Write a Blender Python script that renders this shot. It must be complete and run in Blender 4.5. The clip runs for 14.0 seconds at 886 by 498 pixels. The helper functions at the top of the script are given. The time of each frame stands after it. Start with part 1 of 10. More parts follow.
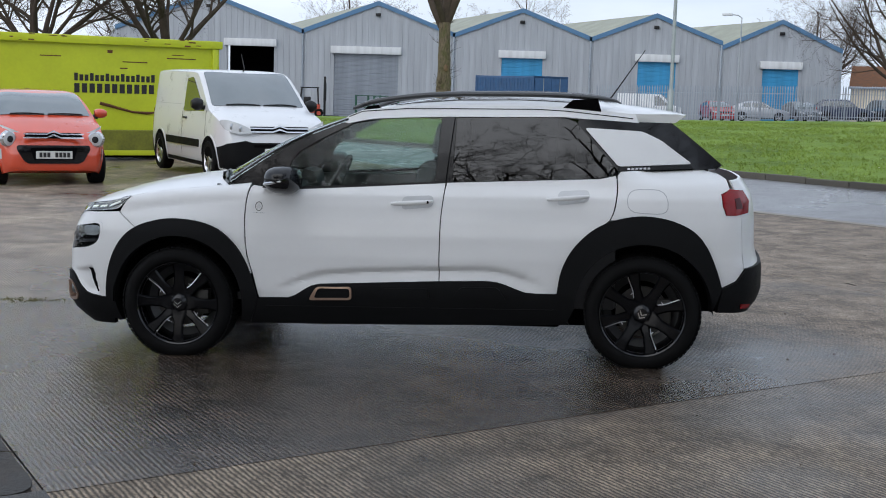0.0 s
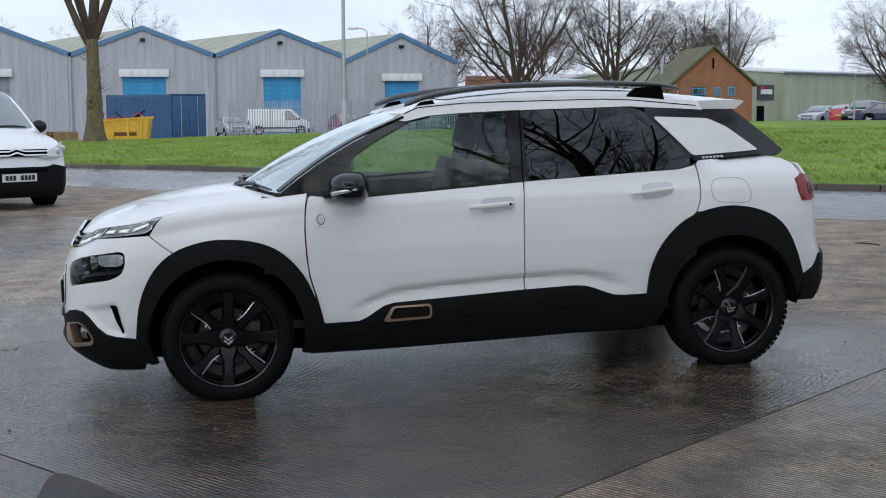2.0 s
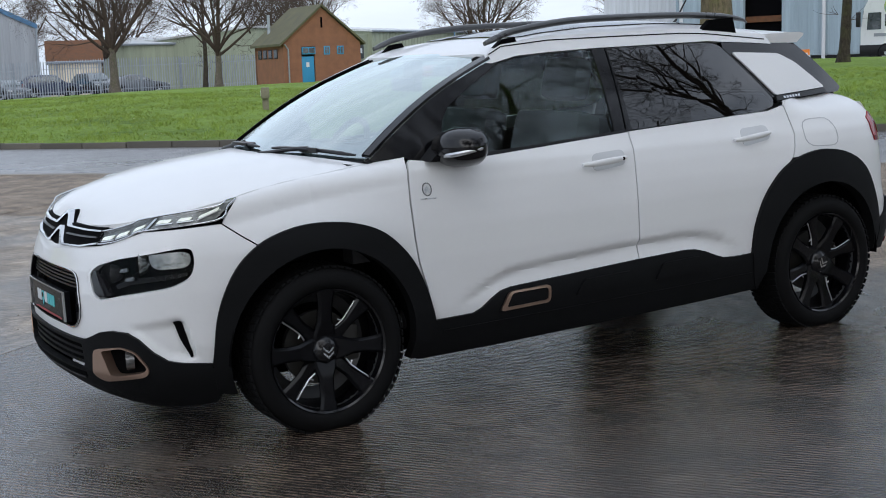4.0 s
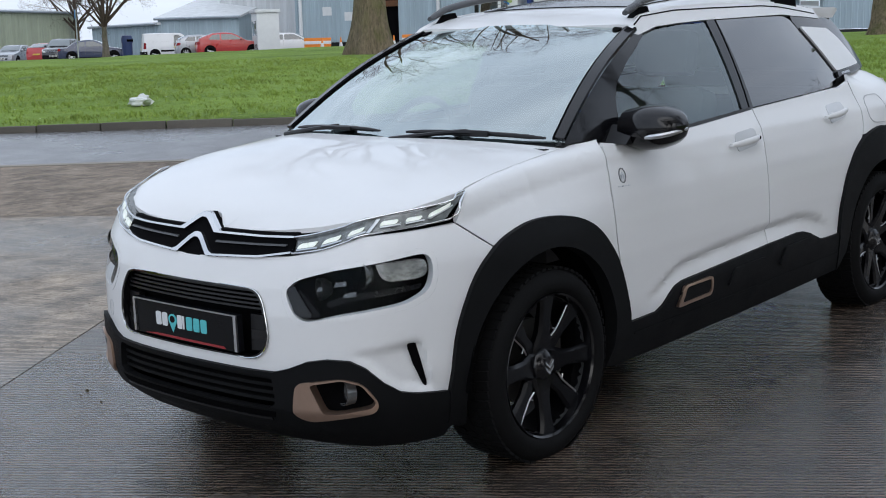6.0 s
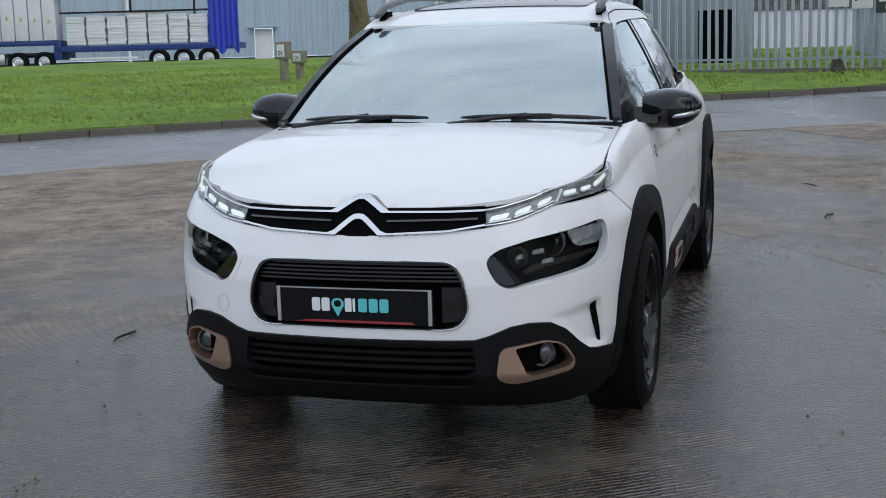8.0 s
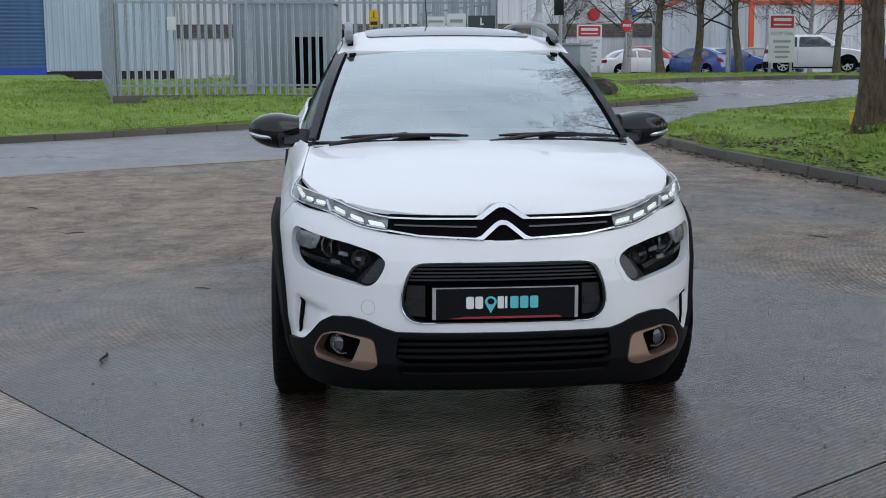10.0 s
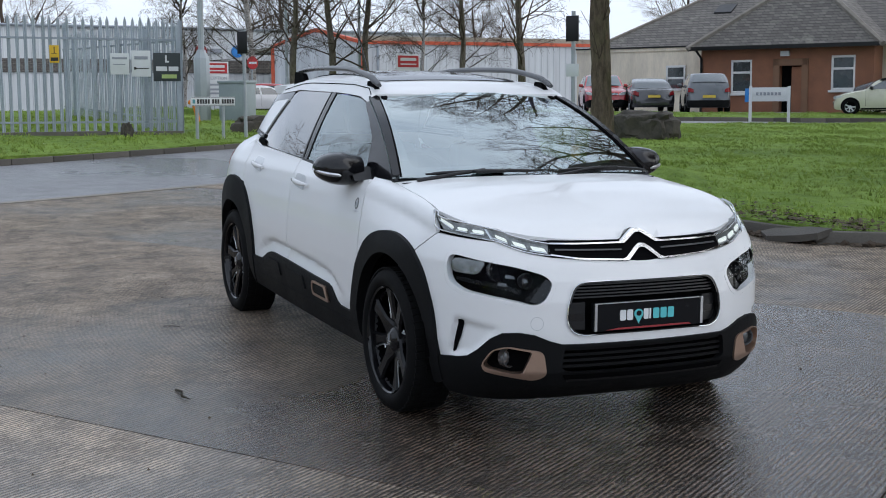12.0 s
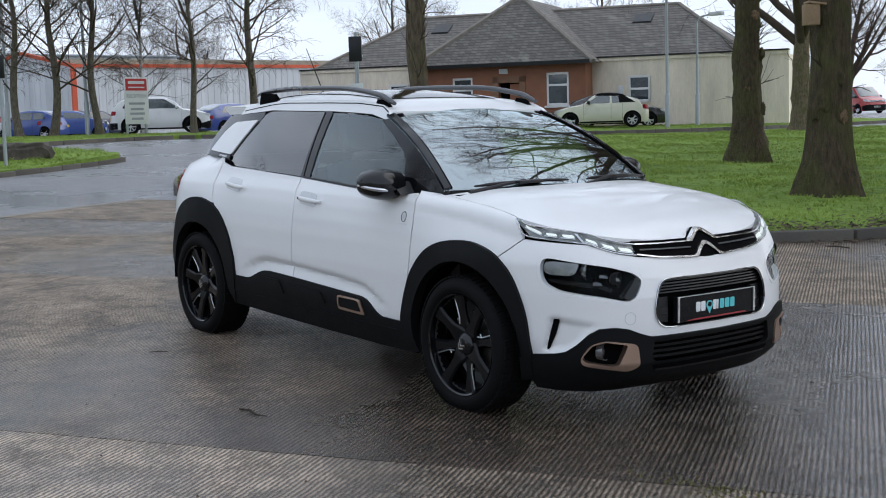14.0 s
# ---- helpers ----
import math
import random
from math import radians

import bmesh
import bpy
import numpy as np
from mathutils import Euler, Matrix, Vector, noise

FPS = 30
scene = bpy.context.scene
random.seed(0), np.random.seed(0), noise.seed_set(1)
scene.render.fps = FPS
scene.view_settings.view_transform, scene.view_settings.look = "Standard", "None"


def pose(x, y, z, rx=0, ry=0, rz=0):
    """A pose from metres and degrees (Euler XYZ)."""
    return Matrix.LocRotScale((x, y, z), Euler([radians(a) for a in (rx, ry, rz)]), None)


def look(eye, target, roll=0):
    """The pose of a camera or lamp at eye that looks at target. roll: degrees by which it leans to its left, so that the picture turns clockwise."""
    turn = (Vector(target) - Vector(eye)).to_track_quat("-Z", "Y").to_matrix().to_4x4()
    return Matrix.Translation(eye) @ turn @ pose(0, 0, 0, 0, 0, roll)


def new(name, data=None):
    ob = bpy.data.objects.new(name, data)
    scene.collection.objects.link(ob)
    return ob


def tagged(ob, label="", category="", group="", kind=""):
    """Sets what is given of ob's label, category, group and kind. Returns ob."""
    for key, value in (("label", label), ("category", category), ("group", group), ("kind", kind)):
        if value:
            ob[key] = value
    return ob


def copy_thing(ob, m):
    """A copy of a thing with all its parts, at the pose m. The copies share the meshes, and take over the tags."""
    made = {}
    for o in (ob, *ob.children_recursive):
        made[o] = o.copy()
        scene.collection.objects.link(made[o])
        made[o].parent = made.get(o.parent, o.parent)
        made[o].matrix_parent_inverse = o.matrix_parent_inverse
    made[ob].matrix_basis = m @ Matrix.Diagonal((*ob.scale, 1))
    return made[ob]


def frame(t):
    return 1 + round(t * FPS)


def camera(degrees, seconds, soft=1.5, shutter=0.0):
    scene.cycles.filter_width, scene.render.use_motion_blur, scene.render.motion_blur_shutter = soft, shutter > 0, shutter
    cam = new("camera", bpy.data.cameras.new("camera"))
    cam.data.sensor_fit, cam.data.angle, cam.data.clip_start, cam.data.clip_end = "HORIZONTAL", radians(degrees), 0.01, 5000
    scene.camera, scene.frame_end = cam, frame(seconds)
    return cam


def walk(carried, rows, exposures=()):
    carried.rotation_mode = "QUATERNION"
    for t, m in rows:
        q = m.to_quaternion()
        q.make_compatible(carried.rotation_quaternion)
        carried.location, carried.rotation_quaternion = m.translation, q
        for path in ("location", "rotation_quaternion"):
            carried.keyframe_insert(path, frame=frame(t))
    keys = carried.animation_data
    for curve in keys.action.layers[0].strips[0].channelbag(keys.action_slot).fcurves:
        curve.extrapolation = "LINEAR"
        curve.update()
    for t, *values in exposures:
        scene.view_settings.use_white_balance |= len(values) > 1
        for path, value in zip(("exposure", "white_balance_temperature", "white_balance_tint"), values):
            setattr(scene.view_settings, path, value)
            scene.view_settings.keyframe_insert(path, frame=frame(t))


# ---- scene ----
cam = camera(38.03, 14.0, soft=1.0)
# The yard falls gently towards the nose of the parked car: eye, aim and lean are written
# in the yard's own plane, and LEVEL turns that plane to true level.
SLOPE_X, SLOPE_Y = 0.0227, 0.0052
LEVEL = Vector((SLOPE_X, SLOPE_Y, 1.0)).rotation_difference(Vector((0, 0, 1))).to_matrix().to_4x4()
ROWS = [
    (0, (0.901, -7.780, 1.548), (0.704, -5.806, 1.295), 0.40),
    (0.5, (0.341, -7.732, 1.512), (0.227, -5.750, 1.269), -0.98),
    (1, (-0.283, -7.583, 1.442), (-0.197, -5.598, 1.218), -0.95),
    (1.5, (-0.907, -7.317, 1.448), (-0.653, -5.345, 1.223), -1.41),
    (2, (-1.526, -6.995, 1.439), (-1.119, -5.051, 1.207), -1.48),
    (2.2, (-1.755, -6.846, 1.446), (-1.293, -4.915, 1.203), -1.58),
    (4.3, (-3.484, -4.735, 1.413), (-2.387, -3.094, 1.094), -2.79),
    (4.5, (-3.607, -4.548, 1.417), (-2.464, -2.939, 1.092), -2.89),
    (5, (-3.879, -4.079, 1.433), (-2.706, -2.496, 1.086), -3.61),
    (5.5, (-4.172, -3.641, 1.435), (-2.807, -2.225, 1.072), -1.97),
    (6, (-4.496, -3.192, 1.442), (-3.020, -1.892, 1.079), -2.14),
    (6.5, (-4.848, -2.728, 1.430), (-3.196, -1.652, 1.093), -2.06),
    (7, (-5.189, -2.285, 1.412), (-3.434, -1.394, 1.058), -1.84),
    (7.5, (-5.503, -1.819, 1.382), (-3.674, -1.088, 1.035), -1.54),
    (8, (-5.793, -1.372, 1.382), (-3.902, -0.820, 1.034), -1.63),
    (8.5, (-6.018, -0.896, 1.401), (-4.078, -0.541, 1.071), -1.21),
    (9, (-6.237, -0.389, 1.412), (-4.268, -0.242, 1.089), -0.38),
    (9.2, (-6.300, -0.189, 1.399), (-4.328, -0.111, 1.076), -0.27),
    (11.3, (-6.522, 2.067, 1.476), (-4.641, 1.463, 1.162), 0.16),
    (11.5, (-6.506, 2.293, 1.453), (-4.644, 1.630, 1.144), 0.22),
    (12, (-6.435, 2.831, 1.459), (-4.623, 2.028, 1.193), 0.43),
    (12.5, (-6.337, 3.373, 1.458), (-4.603, 2.410, 1.206), 0.38),
    (13, (-6.167, 3.825, 1.452), (-4.482, 2.776, 1.206), -0.29),
    (13.5, (-6.003, 4.199, 1.441), (-4.412, 3.011, 1.201), 0.06),
    (14, (-5.850, 4.383, 1.443), (-4.271, 3.178, 1.208), -0.60),
]
walk(cam, [(t, LEVEL @ look(eye, aim, lean)) for t, eye, aim, lean in ROWS], exposures=[(0, 0.06), (2.2, 0.06), (4.3, 0.08), (7, 0.06), (9.2, 0.06), (11.3, 0.10), (14, 0.13)])

# ---- sky and light ----
world = bpy.data.worlds.new("overcast_sky")
scene.world = world
world.use_nodes = True
wn, wl = world.node_tree.nodes, world.node_tree.links
wn.clear()
SUN_ELEVATION, SUN_AZIMUTH = radians(34), radians(205)
sky = wn.new("ShaderNodeTexSky")
sky.sky_type, sky.sun_disc, sky.sun_elevation, sky.sun_rotation = "NISHITA", False, SUN_ELEVATION, SUN_AZIMUTH
sky.air_density, sky.dust_density = 1.0, 2.0
dim = wn.new("ShaderNodeVectorMath")
dim.operation, dim.inputs["Scale"].default_value = "SCALE", 0.09
wl.new(sky.outputs[0], dim.inputs[0])
where = wn.new("ShaderNodeTexCoord")
squash = wn.new("ShaderNodeMapping")
squash.inputs["Scale"].default_value = (1.4, 1.4, 5.0)
wl.new(where.outputs["Generated"], squash.inputs[0])
puffs = wn.new("ShaderNodeTexNoise")
puffs.inputs["Scale"].default_value, puffs.inputs["Detail"].default_value, puffs.inputs["Roughness"].default_value = 1.7, 6.0, 0.55
wl.new(squash.outputs[0], puffs.inputs["Vector"])
tone = wn.new("ShaderNodeValToRGB")
tone.color_ramp.elements[0].position, tone.color_ramp.elements[0].color = 0.30, (0.46, 0.53, 0.65, 1)
tone.color_ramp.elements[1].position, tone.color_ramp.elements[1].color = 0.70, (0.70, 0.77, 0.89, 1)
wl.new(puffs.outputs["Fac"], tone.inputs[0])
# the cloud deck is brighter overhead than at the horizon
split = wn.new("ShaderNodeSeparateXYZ")
wl.new(where.outputs["Generated"], split.inputs[0])
rise = wn.new("ShaderNodeMapRange")
rise.inputs["From Min"].default_value, rise.inputs["From Max"].default_value = 0.0, 0.9
rise.inputs["To Min"].default_value, rise.inputs["To Max"].default_value = 1.06, 1.22
wl.new(split.outputs["Z"], rise.inputs[0])
deck = wn.new("ShaderNodeVectorMath")
deck.operation = "SCALE"
wl.new(tone.outputs[0], deck.inputs[0])
wl.new(rise.outputs[0], deck.inputs["Scale"])
mixed = wn.new("ShaderNodeMix")
mixed.data_type, mixed.inputs["Factor"].default_value = "RGBA", 0.85
wl.new(dim.outputs[0], mixed.inputs[6])
wl.new(deck.outputs[0], mixed.inputs[7])
glow = wn.new("ShaderNodeBackground")
glow.inputs["Strength"].default_value = 1.4
wl.new(mixed.outputs[2], glow.inputs[0])
wout = wn.new("ShaderNodeOutputWorld")
wl.new(glow.outputs[0], wout.inputs[0])

sun = new("sun", bpy.data.lights.new("sun", "SUN"))
sun.data.energy, sun.data.angle, sun.data.color = 0.9, radians(70), (1.0, 0.97, 0.92)
sun_from = Vector((math.sin(SUN_AZIMUTH) * math.cos(SUN_ELEVATION), math.cos(SUN_AZIMUTH) * math.cos(SUN_ELEVATION), math.sin(SUN_ELEVATION)))
sun.matrix_world = look(sun_from * 50, (0, 0, 0))

# ---- materials ----
def shader(name):
    m = bpy.data.materials.new(name)
    m.use_nodes = True
    n, l = m.node_tree.nodes, m.node_tree.links
    return m, n, l, n["Principled BSDF"]


def node(n, kind, **inputs):
    made = n.new("ShaderNode" + kind)
    for key, value in inputs.items():
        made.inputs[key.replace("_", " ")].default_value = value
    return made


def surface(name, color, rough=0.6, metal=0.0, var=0.12, scale=3.0, fine=60.0, bump=0.05, coat=0.0, spread=0.0, spec=0.5, glow=0.0, stretch=(1, 1, 1)):
    """Base colour varied at two scales, uneven gloss and fine relief."""
    m, n, l, b = shader(name)
    co = n.new("ShaderNodeTexCoord")
    mp = node(n, "Mapping")
    mp.inputs["Scale"].default_value = stretch
    l.new(co.outputs["Object"], mp.inputs[0])
    big = node(n, "TexNoise", Scale=scale, Detail=4.0, Roughness=0.6)
    small = node(n, "TexNoise", Scale=fine, Detail=3.0, Roughness=0.6)
    l.new(mp.outputs[0], big.inputs["Vector"])
    l.new(mp.outputs[0], small.inputs["Vector"])
    both = node(n, "Math")
    both.operation = "MULTIPLY_ADD"
    both.inputs[1].default_value = 0.4
    l.new(small.outputs["Fac"], both.inputs[0])
    l.new(big.outputs["Fac"], both.inputs[2])
    span = node(n, "MapRange")
    span.inputs["From Min"].default_value, span.inputs["From Max"].default_value = 0.4, 1.0
    span.inputs["To Min"].default_value, span.inputs["To Max"].default_value = 1 - var, 1 + var
    l.new(both.outputs[0], span.inputs[0])
    factor = span.outputs[0]
    if spread:
        info = n.new("ShaderNodeObjectInfo")
        wide = node(n, "MapRange")
        wide.inputs["To Min"].default_value, wide.inputs["To Max"].default_value = 1 - spread, 1 + spread
        l.new(info.outputs["Random"], wide.inputs[0])
        times = node(n, "Math")
        times.operation = "MULTIPLY"
        l.new(factor, times.inputs[0])
        l.new(wide.outputs[0], times.inputs[1])
        factor = times.outputs[0]
    tint = node(n, "VectorMath")
    tint.operation = "SCALE"
    tint.inputs[0].default_value = color
    l.new(factor, tint.inputs["Scale"])
    l.new(tint.outputs[0], b.inputs["Base Color"])
    gloss = node(n, "MapRange")
    gloss.inputs["From Min"].default_value, gloss.inputs["From Max"].default_value = 0.4, 1.0
    gloss.inputs["To Min"].default_value, gloss.inputs["To Max"].default_value = max(0.02, rough * 0.8), min(1, rough * 1.2)
    l.new(both.outputs[0], gloss.inputs[0])
    l.new(gloss.outputs[0], b.inputs["Roughness"])
    b.inputs["Metallic"].default_value = metal
    b.inputs["Specular IOR Level"].default_value = spec
    b.inputs["Coat Weight"].default_value, b.inputs["Coat Roughness"].default_value = coat, 0.03
    if glow:
        b.inputs["Emission Color"].default_value = (*color, 1)
        b.inputs["Emission Strength"].default_value = glow
    if bump:
        relief = node(n, "Bump", Strength=bump, Distance=0.01)
        l.new(small.outputs["Fac"], relief.inputs["Height"])
        l.new(relief.outputs[0], b.inputs["Normal"])
    return m


def pane_glass(name, tint, plain=0.08, power=3.2, sheen=(1.0, 1.0, 1.0)):
    """A thin pane: clear straight through, with the mirror gloss that its angle gives."""
    m, n, l, b = shader(name)
    out = n["Material Output"]
    n.remove(b)
    clear = node(n, "BsdfTransparent", Color=(*tint, 1))
    mirror = node(n, "BsdfGlossy", Roughness=0.01, Color=(*sheen, 1))
    facing = node(n, "LayerWeight", Blend=0.5)
    bend = node(n, "Math")
    bend.operation, bend.inputs[1].default_value = "POWER", power
    l.new(facing.outputs["Facing"], bend.inputs[0])
    edge = node(n, "MapRange")
    edge.inputs["To Min"].default_value, edge.inputs["To Max"].default_value = plain, 1.0
    l.new(bend.outputs[0], edge.inputs[0])
    mix = n.new("ShaderNodeMixShader")
    l.new(edge.outputs[0], mix.inputs[0])
    l.new(clear.outputs[0], mix.inputs[1])
    l.new(mirror.outputs[0], mix.inputs[2])
    l.new(mix.outputs[0], out.inputs["Surface"])
    return m


def wet_ground(name, dry, wet, rib_angle=None, rib=0.0235, scale=0.35, low=0.18, high=0.6, level=0.5, depth=0.6, grain=90.0, drying=None, film=0.0, soft=0.12, calm=0.25):
    """Concrete or asphalt, half wet: darker and glossy where a film of water stands; tamped ribs across it.
    drying: (direction, start, end) in metres along which the water thins out."""
    m, n, l, b = shader(name)
    co = n.new("ShaderNodeTexCoord")
    pool = node(n, "TexNoise", Scale=scale, Detail=6.0, Roughness=0.6)
    grit = node(n, "TexNoise", Scale=grain, Detail=4.0, Roughness=0.7)
    blotch = node(n, "TexNoise", Scale=3.1, Detail=6.0, Roughness=0.68)
    for k in (pool, grit, blotch):
        l.new(co.outputs["Object"], k.inputs["Vector"])
    amount = pool.outputs["Fac"]
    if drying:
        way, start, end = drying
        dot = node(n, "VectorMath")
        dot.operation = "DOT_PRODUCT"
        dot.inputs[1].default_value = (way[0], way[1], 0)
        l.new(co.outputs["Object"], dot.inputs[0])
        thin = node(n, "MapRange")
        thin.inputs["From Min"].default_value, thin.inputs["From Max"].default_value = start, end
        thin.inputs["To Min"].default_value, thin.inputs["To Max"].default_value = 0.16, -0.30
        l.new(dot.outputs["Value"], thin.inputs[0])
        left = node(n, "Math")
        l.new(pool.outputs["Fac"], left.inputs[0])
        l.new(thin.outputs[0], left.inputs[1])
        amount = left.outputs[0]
    ramp = node(n, "MapRange")
    ramp.interpolation_type = "SMOOTHSTEP"
    ramp.inputs["From Min"].default_value, ramp.inputs["From Max"].default_value = level - soft, level + soft
    l.new(amount, ramp.inputs[0])
    shade = node(n, "Mix")
    shade.data_type = "RGBA"
    shade.inputs[6].default_value, shade.inputs[7].default_value = (*dry, 1), (*wet, 1)
    l.new(ramp.outputs[0], shade.inputs[0])
    mottle = node(n, "MapRange")
    mottle.inputs["From Min"].default_value, mottle.inputs["From Max"].default_value = 0.65, 1.25
    mottle.inputs["To Min"].default_value, mottle.inputs["To Max"].default_value = 0.6, 1.4
    total = node(n, "Math")
    l.new(grit.outputs["Fac"], total.inputs[0])
    l.new(blotch.outputs["Fac"], total.inputs[1])
    l.new(total.outputs[0], mottle.inputs[0])
    tint = node(n, "VectorMath")
    tint.operation = "SCALE"
    l.new(shade.outputs[2], tint.inputs[0])
    l.new(mottle.outputs[0], tint.inputs["Scale"])
    l.new(tint.outputs[0], b.inputs["Base Color"])
    gloss = node(n, "MapRange")
    gloss.inputs["To Min"].default_value, gloss.inputs["To Max"].default_value = high, low
    l.new(ramp.outputs[0], gloss.inputs[0])
    l.new(gloss.outputs[0], b.inputs["Roughness"])
    if film:
        water = node(n, "Math")
        water.operation = "MULTIPLY"
        water.inputs[1].default_value = film
        l.new(ramp.outputs[0], water.inputs[0])
        l.new(water.outputs[0], b.inputs["Coat Weight"])
        b.inputs["Coat Roughness"].default_value, b.inputs["Coat IOR"].default_value = 0.10, 1.8
    height = grit.outputs["Fac"]
    if rib_angle is not None:
        turn = node(n, "Mapping")
        turn.inputs["Rotation"].default_value = (0, 0, radians(rib_angle))
        l.new(co.outputs["Object"], turn.inputs[0])
        wave = node(n, "TexWave", Scale=0.314 / rib, Distortion=3.4, Detail=4.0, Detail_Scale=2.2, Detail_Roughness=0.7)
        l.new(turn.outputs[0], wave.inputs["Vector"])
        # the ribs are worn away in patches
        worn = node(n, "MapRange")
        worn.inputs["From Min"].default_value, worn.inputs["From Max"].default_value = 0.38, 0.62
        worn.inputs["To Min"].default_value, worn.inputs["To Max"].default_value = 0.12, 1.45
        chip = node(n, "TexNoise", Scale=42.0, Detail=5.0, Roughness=0.75)
        drawn = node(n, "Mapping")
        drawn.inputs["Scale"].default_value = (1.0, 0.3, 1.0)
        l.new(turn.outputs[0], drawn.inputs[0])
        l.new(drawn.outputs[0], chip.inputs["Vector"])
        both = node(n, "Mix")
        both.data_type = "FLOAT"
        both.inputs[0].default_value = 0.6
        l.new(blotch.outputs["Fac"], both.inputs[2])
        l.new(chip.outputs["Fac"], both.inputs[3])
        l.new(both.outputs[0], worn.inputs[0])
        ridge = node(n, "Math")
        ridge.operation = "MULTIPLY"
        l.new(wave.outputs["Fac"], ridge.inputs[0])
        l.new(worn.outputs[0], ridge.inputs[1])
        add = node(n, "Math")
        add.operation = "MULTIPLY_ADD"
        add.inputs[1].default_value = 0.9
        l.new(grit.outputs["Fac"], add.inputs[0])
        l.new(ridge.outputs[0], add.inputs[2])
        height = add.outputs[0]
        # grooves painted darker and ridges paler as shaded relief, plus dirt and water
        groove = node(n, "MapRange")
        groove.inputs["To Min"].default_value, groove.inputs["To Max"].default_value = 0.28, 1.95
        l.new(ridge.outputs[0], groove.inputs[0])
        groove_shaded = node(n, "VectorMath")
        groove_shaded.operation = "SCALE"
        l.new(tint.outputs[0], groove_shaded.inputs[0])
        l.new(groove.outputs[0], groove_shaded.inputs["Scale"])
        l.new(groove_shaded.outputs[0], b.inputs["Base Color"])
    relief = node(n, "Bump", Strength=depth, Distance=0.011)
    l.new(height, relief.inputs["Height"])
    l.new(relief.outputs[0], b.inputs["Normal"])
    # the film of water lies flatter than the ribs under it
    ripple = node(n, "Bump", Strength=depth * calm, Distance=0.011)
    l.new(height, ripple.inputs["Height"])
    l.new(ripple.outputs[0], b.inputs["Coat Normal"])
    b.inputs["Specular IOR Level"].default_value = 0.25
    return m


def grass_ground(name):
    m, n, l, b = shader(name)
    co = n.new("ShaderNodeTexCoord")
    patch = node(n, "TexNoise", Scale=0.35, Detail=6.0, Roughness=0.62)
    tuft = node(n, "TexNoise", Scale=6.0, Detail=6.0, Roughness=0.7)
    for k in (patch, tuft):
        l.new(co.outputs["Object"], k.inputs["Vector"])
    add = node(n, "Math")
    l.new(patch.outputs["Fac"], add.inputs[0])
    l.new(tuft.outputs["Fac"], add.inputs[1])
    ramp = n.new("ShaderNodeValToRGB")
    e = ramp.color_ramp.elements
    e[0].position, e[0].color = 0.36, (0.075, 0.13, 0.016, 1)
    e[1].position, e[1].color = 0.68, (0.26, 0.38, 0.065, 1)
    mid = e.new(0.5)
    mid.color = (0.16, 0.25, 0.04, 1)
    half = node(n, "Math")
    half.operation = "MULTIPLY"
    half.inputs[1].default_value = 0.5
    l.new(add.outputs[0], half.inputs[0])
    l.new(half.outputs[0], ramp.inputs[0])
    l.new(ramp.outputs[0], b.inputs["Base Color"])
    b.inputs["Roughness"].default_value = 0.85
    b.inputs["Specular IOR Level"].default_value = 0.2
    relief = node(n, "Bump", Strength=0.9, Distance=0.12)
    l.new(tuft.outputs["Fac"], relief.inputs["Height"])
    l.new(relief.outputs[0], b.inputs["Normal"])
    return m


PAINT = surface("white_car_paint", (0.75, 0.752, 0.752), 0.4, coat=0.6, var=0.015, bump=0.0, spec=0.2)
CLADDING = surface("black_textured_plastic", (0.006, 0.0063, 0.007), 0.6, var=0.15, fine=400, bump=0.12, spec=0.12)
GLOSS_BLACK = surface("gloss_black_plastic", (0.004, 0.004, 0.005), 0.08, var=0.1, bump=0.0, coat=0.0, spec=0.45)
SATIN_BLACK = surface("satin_black_trim", (0.008, 0.008, 0.009), 0.35, var=0.1, bump=0.0, spec=0.35)
# near-black for dark plastic and for shade painted inside cavities and openings
DARK = surface("cavity_shade_black", (0.002, 0.002, 0.0025), 0.8, var=0.2, bump=0.0, spec=0.05)
CHROME = surface("bright_chrome", (0.64, 0.65, 0.66), 0.12, metal=1.0, var=0.03, bump=0.0)
SILVER = surface("satin_silver", (0.62, 0.63, 0.65), 0.3, metal=1.0, var=0.05, bump=0.0)
BRONZE = surface("bronze_anodised", (0.46, 0.32, 0.245), 0.33, metal=0.85, var=0.08, bump=0.02)
RUBBER = surface("tyre_rubber", (0.006, 0.006, 0.0063), 0.75, var=0.25, fine=150, bump=0.15, spec=0.1)
RED_LENS = surface("red_lamp_lens", (0.24, 0.006, 0.009), 0.08, spec=0.3, coat=0.15, var=0.1, bump=0.0)
TAIL_DARK = surface("dark_red_lens", (0.06, 0.004, 0.006), 0.1, var=0.2, bump=0.0, spec=0.3)
LAMP_WHITE = surface("lit_lamp_white", (0.80, 0.83, 0.76), 0.3, var=0.15, scale=60, bump=0.0, glow=0.4)
CLEAR = pane_glass("clear_lens", (0.9, 0.92, 0.93), 0.004, 6.0)
WINDSCREEN = pane_glass("windscreen_glass", (0.62, 0.71, 0.71), 0.40, sheen=(0.92, 1.0, 1.0))
FRONT_GLASS = pane_glass("front_side_glass", (0.62, 0.75, 0.70), 0.05, 3.0, sheen=(0.90, 0.98, 1.0))
DARK_GLASS = pane_glass("privacy_glass", (0.03, 0.03, 0.04), 0.055, 2.9)
SEAT_CLOTH = surface("dark_grey_seat_cloth", (0.045, 0.047, 0.052), 0.9, fine=300, bump=0.2)
CABIN = surface("charcoal_cabin_plastic", (0.03, 0.03, 0.033), 0.6, fine=200, bump=0.05)

